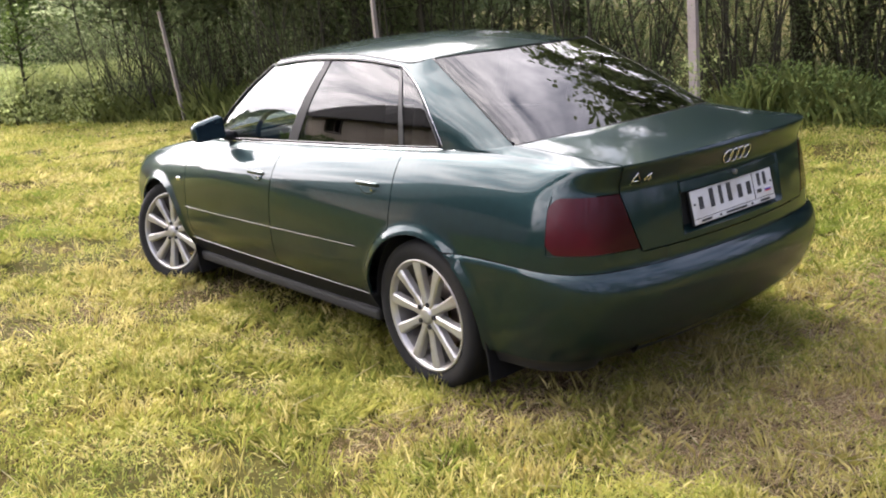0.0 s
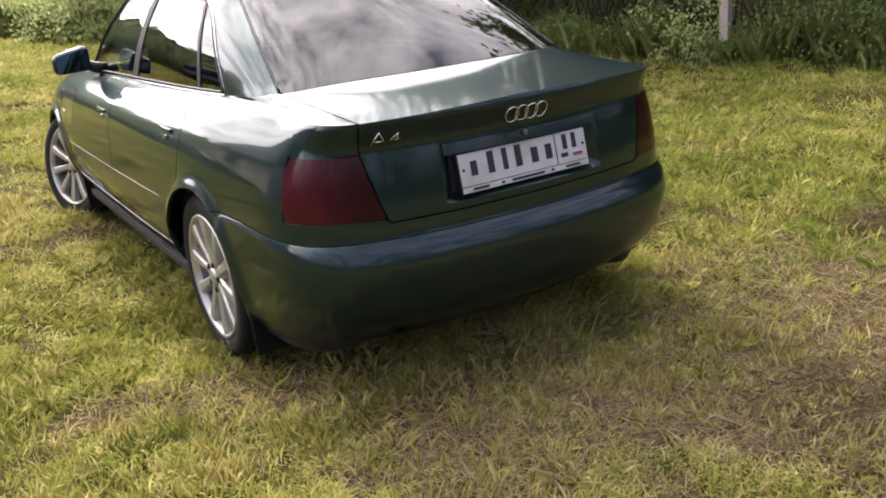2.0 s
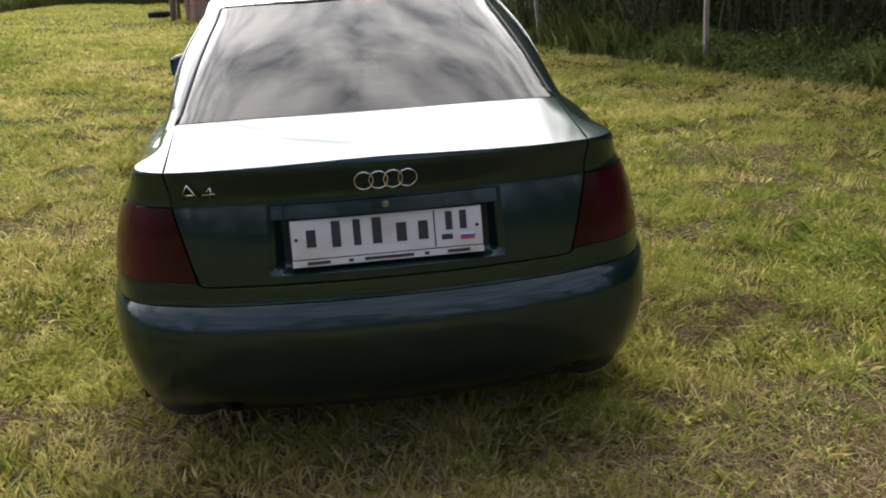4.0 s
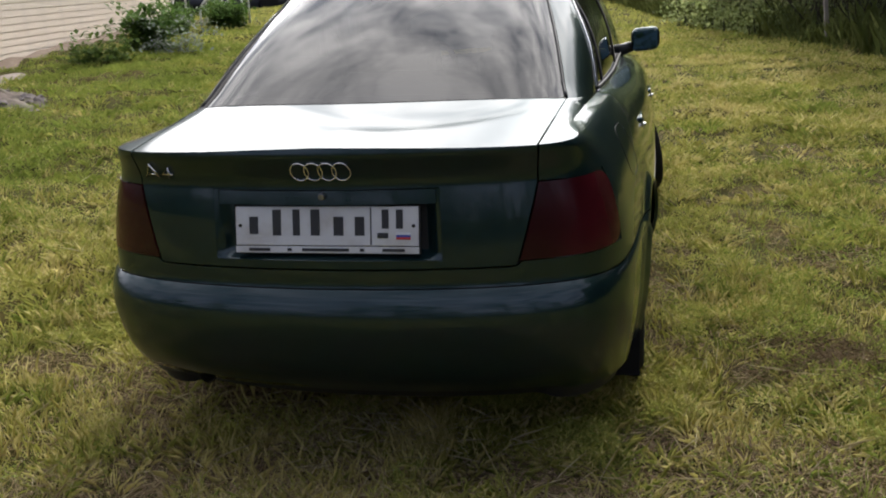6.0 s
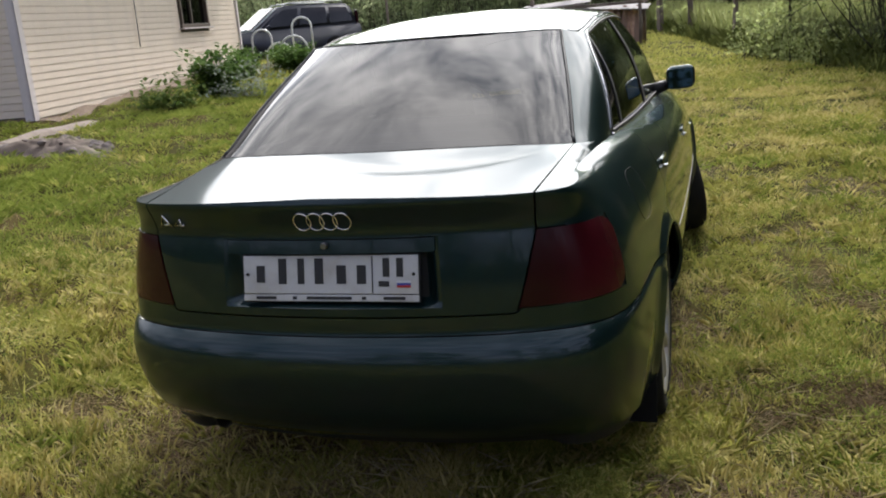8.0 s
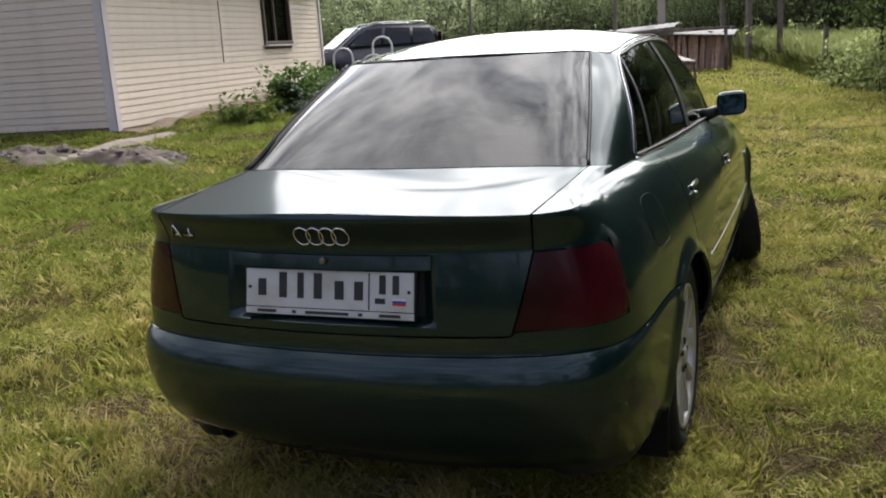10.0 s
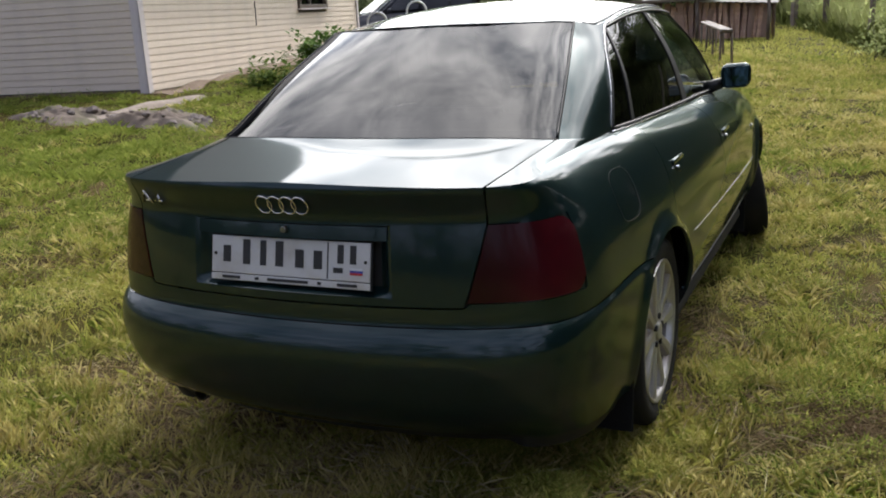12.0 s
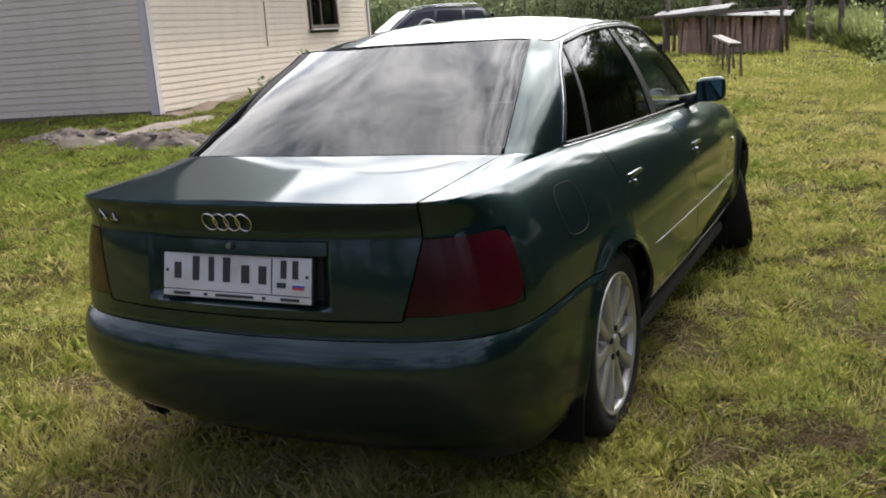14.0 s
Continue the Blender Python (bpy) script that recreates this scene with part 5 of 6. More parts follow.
def build_rank_grass():
    """Head-high pale grass between the far fence posts and the trees."""
    r = np.random.default_rng(61)
    n = 40000
    y = 17.6 + 16 * r.random(n)
    x = fence_x(y) + 0.1 + (0.8 + 3.6 * smooth01(y, 17, 19)) * r.random(n)
    keep = r.random(n) < 0.35 + value_noise(x, y, 0.9, 66)
    x, y = x[keep], y[keep]
    n = len(x)
    base = np.stack([x, y, ground_z(x, y) - 0.01], 1)
    blades("rank_grass", base, 0.45 + 0.65 * r.random(n), 0.006 + 0.008 * r.random(n), 0.02 + 0.16 * r.random(n), r.random(n) * 6.283, RANK, "pale green head-high grass behind the far posts", "grass", 0.22)
    m = 30000
    y = 17.6 + 14 * r.random(m)
    x = fence_x(y) + 0.1 + (0.8 + 3.6 * smooth01(y, 17, 19)) * r.random(m)
    low = np.stack([x, y, ground_z(x, y) + 0.05 + 0.85 * r.random(m) * (0.4 + 0.6 * value_noise(x, y, 1.1, 67))], 1)
    blades("rank_weeds", low, 0.05 + 0.06 * r.random(m), 0.025 + 0.03 * r.random(m), 0.4 + 1.0 * r.random(m), r.random(m) * 6.283, RANK, "pale leafy weeds among the tall grass", "weeds", 0.3)


build_rank_grass()

# ---- distant wood ----
DISTANT = material("distant_wood", (0.13, 0.165, 0.085), 0.95, spec=0.1, vary=0.4, vary_scale=0.25, second=(0.075, 0.10, 0.050), bump=1.0, bump_scale=1.2)


def build_distant_wood():
    """A far ring of wood beyond the nearer trees."""
    az = np.radians(np.linspace(-75, 80, 420))
    t = np.linspace(0, 1, 12)
    P = np.zeros((420, 12, 3))
    for j, q in enumerate(t):
        crown = 8.0 + 3.0 * value_noise(az * 70, q * 4 + 0 * az, 3.0, 91) + 1.6 * value_noise(az * 70, q * 4 + 0 * az, 0.8, 92)
        rad = 72 + 9 * q + 1.5 * value_noise(az * 70, q * 9 + 0 * az, 1.6, 93)
        P[:, j, 0], P[:, j, 1] = rad * np.sin(az), rad * np.cos(az)
        P[:, j, 2] = crown * math.sin(min(1.0, 0.06 + 1.25 * q) * math.pi / 2) - 0.3
    tagged(mesh_part("distant_wood", grid_mesh("distant_wood", P), DISTANT), "hazy green wood in the distance", "woodland", kind="structure")


build_distant_wood()

# ---- house ----
CREAM = material("cream_siding", (0.74, 0.635, 0.515), 0.5, vary=0.04, vary_scale=3, random_color=(0.71, 0.605, 0.490), stain=(0.65, 0.56, 0.46), stain_scale=2.5)
TRIM = material("pale_corner_trim", (0.66, 0.60, 0.585), 0.5, vary=0.05, stain=(0.52, 0.49, 0.48))
ROOFING = material("dark_roofing", (0.045, 0.042, 0.042), 0.9, vary=0.15, bump=0.2)
FOOT = material("brown_plinth", (0.15, 0.105, 0.07), 0.9, vary=0.3, vary_scale=4, bump=0.5, second=(0.21, 0.155, 0.11))
FRAME = material("brown_window_frame", (0.10, 0.075, 0.06), 0.5, vary=0.15, vary_scale=12)
PANE = glass("window_pane", (0.25, 0.26, 0.28), 1.55)
CABLE = material("grey_cable", (0.22, 0.20, 0.19), 0.6, vary=0.1)
INSIDE = material("dim_interior", (0.10, 0.09, 0.08), 0.9, vary=0.1)


def build_house():
    ang = math.atan2(0.158, 0.987)
    m = Matrix.Translation((-7.85, 8.35, 0.0)) @ Matrix.Rotation(ang, 4, "Z")
    house = empty("house", m)
    tagged(house, "single-storey house clad in cream horizontal siding with pale corner trim", "house")
    L, W, Z0, Z1, PITCH = 8.58, 7.0, 0.52, 2.95, 0.098
    win = (5.42, 6.72, 1.62, 2.72)
    # solid walls behind the boards; local x runs to the west, y along the lit side
    def wall(name, x0, x1, y0, y1, z0=0.30, z1=Z1):
        return box(name, (abs(x1 - x0), abs(y1 - y0), z1 - z0), Matrix.Translation(((x0 + x1) / 2, (y0 + y1) / 2, (z0 + z1) / 2)), INSIDE, house)
    east = empty("wall_east")
    east.parent = house
    for x0, x1, y0, y1, z0, z1 in ((-0.16, 0, 0, win[0], 0.30, Z1), (-0.16, 0, win[1], L, 0.30, Z1), (-0.16, 0, win[0], win[1], 0.30, win[2]), (-0.16, 0, win[0], win[1], win[3], Z1)):
        bm = bmesh.new()
        box_into(bm, (x1 - x0, y1 - y0, z1 - z0), Matrix.Translation(((x0 + x1) / 2, (y0 + y1) / 2, (z0 + z1) / 2)))
        part("wall_core", bm, INSIDE, east)
    south = wall("wall_south", -W, -0.16, 0.0, 0.16)
    wall("wall_north", -W, -0.16, L - 0.16, L)
    wall("wall_west", -W, -W + 0.16, 0.16, L - 0.16)
    # lap boards, one mesh for each length
    def board_mesh(length, axis):
        prof = [(0.0, 0.0), (0.012, 0.0), (0.014, 0.005), (0.010, PITCH * 0.55), (0.005, PITCH * 1.02), (0.0, PITCH * 1.02)]
        vs, fs = [], []
        for e in (0, length):
            for o, z in prof:
                vs.append((o, e, z) if axis == "y" else (-e, -o, z))
        k = len(prof)
        for i in range(k):
            j = (i + 1) % k
            fs.append((i, j, k + j, k + i))
        fs.append(tuple(range(k - 1, -1, -1)))
        fs.append(tuple(range(k, 2 * k)))
        me = mesh_from("board", vs, fs, False)
        me.materials.append(CREAM)
        bm = bmesh.new()
        bm.from_mesh(me)
        bmesh.ops.recalc_face_normals(bm, faces=bm.faces)
        bm.to_mesh(me)
        bm.free()
        return me
    full, a, b, s = board_mesh(L - 0.16, "y"), board_mesh(win[0] - 0.14, "y"), board_mesh(L - win[1] - 0.14, "y"), board_mesh(W - 0.1, "x")
    rows = int((Z1 - Z0) / PITCH)
    for i in range(rows):
        z = Z0 + i * PITCH
        if z + PITCH > win[2] - 0.05 and z < win[3] + 0.05:
            pieces = ((a, 0.08), (b, win[1] + 0.06))
        else:
            pieces = ((full, 0.08),)
        for me, y in pieces:
            o = new("board", me)
            o.parent = east
            o.location = (0.0, y, z)
        o = new("board", s)
        o.parent = south
        o.location = (-0.08, 0.0, z + 0.03)
    bm = bmesh.new()
    box_into(bm, (0.14, 0.03, Z1 - Z0 + 0.05), Matrix.Translation((-0.035, -0.02, (Z0 + Z1) / 2)), 0.004)
    box_into(bm, (0.03, 0.12, Z1 - Z0 + 0.05), Matrix.Translation((0.022, 0.025, (Z0 + Z1) / 2)), 0.004)
    part("corner_trim", bm, TRIM, house, "pale lilac corner trim")
    box("corner_trim", (0.05, 0.10, Z1 - Z0 + 0.05), Matrix.Translation((0.014, L - 0.03, (Z0 + Z1) / 2)), TRIM, house, 0.004)
    box("plinth", (0.10, L, 0.42), Matrix.Translation((-0.04, L / 2, 0.31)), FOOT, house, 0.02)
    box("plinth", (W, 0.10, 0.42), Matrix.Translation((-W / 2, 0.045, 0.33)), FOOT, house, 0.02)
    # window
    w0, w1, z0, z1 = win
    wn = empty("window")
    wn.parent = house
    bm = bmesh.new()
    for sz, c in (((0.07, w1 - w0 + 0.12, 0.07), (0.02, (w0 + w1) / 2, z0)), ((0.07, w1 - w0 + 0.12, 0.07), (0.02, (w0 + w1) / 2, z1)),
                  ((0.07, 0.07, z1 - z0 - 0.07), (0.02, w0, (z0 + z1) / 2)), ((0.07, 0.07, z1 - z0 - 0.07), (0.02, w1, (z0 + z1) / 2))):
        box_into(bm, sz, Matrix.Translation(c), 0.006)
    part("window_frame", bm, FRAME, wn)
    box("mullion", (0.05, 0.06, z1 - z0 - 0.07), Matrix.Translation((0.0, w0 + 0.55, (z0 + z1) / 2)), FRAME, wn, 0.006)
    box("window_sill", (0.12, w1 - w0 + 0.2, 0.025), Matrix.Translation((0.05, (w0 + w1) / 2, z0 - 0.05)), TRIM, wn, 0.004)
    for y0, y1 in ((w0 + 0.035, w0 + 0.52), (w0 + 0.58, w1 - 0.035)):
        box("pane", (0.008, y1 - y0, z1 - z0 - 0.07), Matrix.Translation((-0.02, (y0 + y1) / 2, (z0 + z1) / 2)), PANE, wn)
    mesh_part("curtain", grid_mesh("curtain", np.array([[(-0.14 + 0.02 * math.sin(q * 60), w0 + 0.75 + 0.45 * q, zz) for zz in (z0, z1)] for q in np.linspace(0, 1, 40)])), material("pale_curtain", (0.5, 0.48, 0.46), 0.9, vary=0.1), wn)
    # cable down the wall, roof, ceiling
    mesh_part("cable", tube_mesh("c", [(0.032, 3.52, 2.92), (0.034, 3.52, 2.0), (0.032, 3.50, 1.32)], 0.008), CABLE, house)
    # unseen roof; its high ridge is assumed, to darken reflections in the car
    P = []
    for y in (-0.35, L + 0.35):
        P.append([(0.45, y, 2.78), (-W / 2, y, 8.6), (-W - 0.45, y, 2.78)])
    top = np.array(P)
    bm = bmesh.new()
    vs = [[bm.verts.new(q) for q in row] for row in top] + [[bm.verts.new((q[0], q[1], q[2] + 0.12)) for q in row] for row in top]
    for j in range(2):
        bm.faces.new((vs[0][j], vs[0][j + 1], vs[1][j + 1], vs[1][j]))
        bm.faces.new((vs[2][j], vs[3][j], vs[3][j + 1], vs[2][j + 1]))
        bm.faces.new((vs[0][j], vs[2][j], vs[2][j + 1], vs[0][j + 1]))
        bm.faces.new((vs[1][j], vs[1][j + 1], vs[3][j + 1], vs[3][j]))
    bm.faces.new((vs[0][0], vs[1][0], vs[3][0], vs[2][0]))
    bm.faces.new((vs[0][2], vs[2][2], vs[3][2], vs[1][2]))
    bmesh.ops.recalc_face_normals(bm, faces=bm.faces)
    part("roof", bm, ROOFING, house)
    # unseen gables, dark like the roof so that the car's windows reflect them dark
    for y in (0.02, L - 0.02):
        mesh_part("gable", mesh_from("gable", [(0, y - 0.02, Z1 - 0.05), (-W, y - 0.02, Z1 - 0.05), (-W / 2, y - 0.02, 8.50), (0, y + 0.02, Z1 - 0.05), (-W, y + 0.02, Z1 - 0.05), (-W / 2, y + 0.02, 8.50)],
                                              [(0, 1, 2), (5, 4, 3), (0, 3, 4, 1), (1, 4, 5, 2), (2, 5, 3, 0)], False), ROOFING, house)


build_house()

# ---- rubble and soil by the house ----
STONE = material("grey_lilac_stone", (0.18, 0.145, 0.13), 0.9, vary=0.25, vary_scale=5, second=(0.15, 0.12, 0.105), bump=0.8, bump_scale=18, random_color=(0.15, 0.13, 0.12))
STONY = material("stony_soil", (0.175, 0.138, 0.112), 0.95, vary=0.4, vary_scale=3, second=(0.105, 0.080, 0.062), bump=1.0, bump_scale=14, stain=(0.09, 0.10, 0.04), stain_scale=2.2)
SAND = material("pale_sandy_soil", (0.30, 0.25, 0.21), 0.95, vary=0.25, vary_scale=4, second=(0.22, 0.18, 0.145), bump=0.7, bump_scale=30, stain=(0.22, 0.18, 0.13), stain_scale=3)


def rock_mesh(seed, size):
    bm = bmesh.new()
    bmesh.ops.create_icosphere(bm, subdivisions=3, radius=1.0)
    for v in bm.verts:
        q = v.co * 1.3 + Vector((seed * 7.1, seed * 3.3, 0))
        k = 1 + 0.35 * noise.noise(q) + 0.16 * noise.noise(q * 3.1) + 0.06 * noise.noise(q * 8)
        v.co = Vector((v.co.x * size[0], v.co.y * size[1], v.co.z * size[2])) * k
    me = bpy.data.meshes.new("rock")
    bm.to_mesh(me)
    bm.free()
    return me


def soil_heap(cx, cy, ax, ay, turn, high, seed, mat, label):
    """A low lumpy heap, its rim sunk into the ground."""
    a = np.linspace(0, 2 * math.pi, 73)
    P = np.zeros((20, 73, 3))
    for i, q in enumerate(np.linspace(0, 1, 20)):
        wob = 1 + 0.22 * np.sin(3 * a + seed) + 0.12 * np.sin(7 * a + 2 * seed) + 0.06 * np.sin(13 * a)
        u, v = q * wob * ax * np.cos(a), q * wob * ay * np.sin(a)
        x, y = cx + u * math.cos(turn) - v * math.sin(turn), cy + u * math.sin(turn) + v * math.cos(turn)
        rough = 0.35 * value_noise(x, y, 0.30, seed) + 0.35 * value_noise(x, y, 0.12, seed + 1) + 0.3 * value_noise(x, y, 0.05, seed + 2)
        P[i, :, 0], P[i, :, 1] = x, y
        P[i, :, 2] = ground_z(x, y) + high * (1 - q ** 2.2) * (0.25 + 1.3 * rough) - 0.03 * q
    tagged(mesh_part("dirt_mound", grid_mesh("dirt_mound", P, flip=True), mat), label, "dirt mound")


def build_rubble():
    for (cx, cy, ax, ay, turn, high), seed, label in zip(HEAPS, (5, 9), ("pinkish stony soil heap beside the house corner", "grey lumpy soil heap beside the house corner")):
        soil_heap(cx, cy, ax, ay, turn, high, seed, STONY, label)
    # pale trodden path from the house corner between the heaps
    P = np.zeros((30, 9, 3))
    for i, q in enumerate(np.linspace(0, 1, 30)):
        c = np.array((-7.0 + 0.30 * q, 8.35 - 2.35 * q))
        for j, o in enumerate(np.linspace(-1, 1, 9)):
            x, y = c[0] + o * (0.15 + 0.05 * math.sin(9 * q)), c[1] + 0.06 * o
            P[i, j] = (x, y, gz(x, y) + 0.055 * (1 - o * o) * (0.5 + math.sin(math.pi * q)) - 0.02 * o * o)
    tagged(mesh_part("sandy_path", grid_mesh("sandy_path", P, flip=True), SAND), "pale sandy trodden strip from the house corner", "path", kind="structure")
    r = random.Random(5)
    for i in range(70):
        cx, cy, ax, ay, turn, high = HEAPS[i % 2]
        t, q = r.uniform(0, 6.283), math.sqrt(r.random())
        x, y = cx + ax * 0.9 * q * math.cos(t), cy + ay * 0.9 * q * math.sin(t)
        s = 0.018 + 0.045 * r.random() ** 2.5
        o = mesh_part("rock", rock_mesh(i, (s * 1.3, s, s * 0.75)), STONE)
        o.location = (x, y, gz(x, y) + high * 0.85 * max(0.0, 1 - q ** 2.2))
        o.rotation_euler = (r.uniform(-0.4, 0.4), r.uniform(-0.4, 0.4), r.uniform(0, 6))
        tagged(o, "grey rough stone lying in the soil heap", "rock", "stones by the house")
    k = 40
    t = np.linspace(0, 1, k)
    P = np.zeros((k, 5, 3))
    for i, q in enumerate(t):
        c = np.array((-7.75 + 0.02, 8.3, 0)) + np.array((-0.158, 0.987, 0)) * 7.0 * q
        for j, o in enumerate((0.0, 0.10, 0.20, 0.30, 0.38)):
            x, y = c[0] + o * 0.987, c[1] + o * 0.158
            P[i, j] = (x, y, gz(x, y) + 0.04 * (1 - o / 0.38) ** 1.3 + 0.012 * math.sin(i * 1.3 + j) - 0.01)
    tagged(mesh_part("dirt_strip", grid_mesh("dirt_strip", P, flip=True), FOOT), "strip of bare dirt along the house wall", "dirt", kind="structure")


build_rubble()

# ---- plants ----
BARK = material("dark_bark", (0.050, 0.045, 0.032), 0.95, vary=0.3, vary_scale=6, bump=0.8, bump_scale=30, second=(0.075, 0.068, 0.048), spec=0.1)
LEAF_A = material("dull_green_leaf", (0.120, 0.165, 0.066), 0.85, spec=0.2, random_color=(0.180, 0.215, 0.090), island=True, transl=0.55)
LEAF_B = material("olive_leaf", (0.112, 0.146, 0.058), 0.85, spec=0.2, random_color=(0.165, 0.188, 0.080), island=True, transl=0.55)
LEAF_C = material("bright_green_leaf", (0.075, 0.125, 0.025), 0.85, spec=0.2, random_color=(0.14, 0.19, 0.045), island=True, transl=0.35)
LEAF_E = material("dark_garden_leaf", (0.075, 0.150, 0.032), 0.85, spec=0.2, random_color=(0.155, 0.235, 0.055), island=True, transl=0.3)
# LEAF_P and LEAF_S carry sunlight and haze in their paler leaf colour
LEAF_P = material("sun_painted_leaf", (0.27, 0.33, 0.16), 0.85, spec=0.2, random_color=(0.42, 0.46, 0.26), island=True, transl=0.7)
LEAF_S = material("sun_painted_sapling_leaf", (0.26, 0.32, 0.11), 0.8, spec=0.25, random_color=(0.42, 0.46, 0.20), island=True, transl=0.6)
LEAF_D = material("silver_leaf", (0.19, 0.23, 0.16), 0.85, spec=0.2, random_color=(0.27, 0.30, 0.23), island=True, transl=0.25)


def limb_points(start, direction, length, r, n=6, droop=0.0, wob=0.12):
    p = np.array(start, float)
    d = np.array(direction, float)
    d /= np.linalg.norm(d)
    out = [p.copy()]
    for _ in range(n - 1):
        d = d + r.normal(0, wob, 3) + np.array((0, 0, -droop))
        d /= np.linalg.norm(d)
        p = p + d * length / (n - 1)
        out.append(p.copy())
    return np.array(out)


def leaf_cloud(name, centres, per, spread, size, mat, parent, seed, flat=0.6):
    r = np.random.default_rng(seed)
    c = np.repeat(np.array(centres), per, 0)
    n = len(c)
    q = c + r.normal(0, 1, (n, 3)) * np.array((spread, spread, spread * flat))
    q[:, 2] = np.maximum(q[:, 2], 0.03)
    L = size * (0.6 + 0.8 * r.random(n))
    return blades(name, q, L, L * (0.45 + 0.25 * r.random(n)), 0.5 + 1.1 * r.random(n), r.random(n) * 6.283, mat, "", "", 0.4, parent)


def make_shrub(seed, height, width, leaf, mat, stems, clumps, per, label):
    r = np.random.default_rng(seed)
    sh = empty("shrub")
    tagged(sh, label, "shrub")
    centres = []
    ms = []
    for i in range(stems):
        a = r.random() * 6.283
        rad = width * 0.25 * r.random()
        pts = limb_points((rad * math.cos(a), rad * math.sin(a), -0.05), (0.35 * math.cos(a), 0.35 * math.sin(a), 1), height * (0.6 + 0.45 * r.random()), r, 7, 0.01, 0.14)
        ms.append(tube_mesh("stem", pts, np.linspace(0.016, 0.004, 7) * (height / 2), n=3))
        for q in pts[1:]:
            centres += [q + r.normal(0, 1, 3) * np.array((width * 0.22, width * 0.22, 0.12)) for _ in range(max(1, clumps // (stems * 6)))]
    mesh_part("stem", joined("stem", ms), BARK, sh)
    leaf_cloud("foliage", centres, per, 0.10 * height / 2 + 0.05, leaf, mat, sh, seed + 50)
    return sh


def make_tree(seed, height, crown, leaf, mat, low, label, girth=0.075):
    r = np.random.default_rng(seed)
    tr = empty("tree")
    tagged(tr, label, "tree")
    pts = limb_points((0, 0, -0.1), (r.normal(0, 0.05), r.normal(0, 0.05), 1), height, r, 12, 0, 0.05)
    mesh_part("trunk", tube_mesh("trunk", pts, np.linspace(girth, 0.012, 12) * height / 6, n=8), BARK, tr)
    ms, centres = [], []
    for i in range(26):
        k = low + (1 - low) * r.random()
        b = pts[min(11, int(k * 11))]
        a = r.random() * 6.283
        ln = crown * (1.15 - 0.6 * k) * (0.6 + 0.6 * r.random())
        q = limb_points(b, (math.cos(a), math.sin(a), 0.5), ln, r, 6, 0.02, 0.15)
        ms.append(tube_mesh("limb", q, np.linspace(0.022, 0.004, 6), n=3))
        centres += [v + r.normal(0, 0.14, 3) for v in q[1:] for _ in range(3)]
    mesh_part("limb", joined("limb", ms), BARK, tr)
    leaf_cloud("crown", centres, 6, 0.16, leaf * 1.25, mat, tr, seed + 90)
    return tr


def wood_x(y):
    """Where the wood begins behind the fence line; it draws back behind the near post and at the far end."""
    return fence_x(y) + 1.2 * float(1 - smooth01(y, 5.5, 8.5)) + 3.2 * float(smooth01(y, 16.3, 18.8))


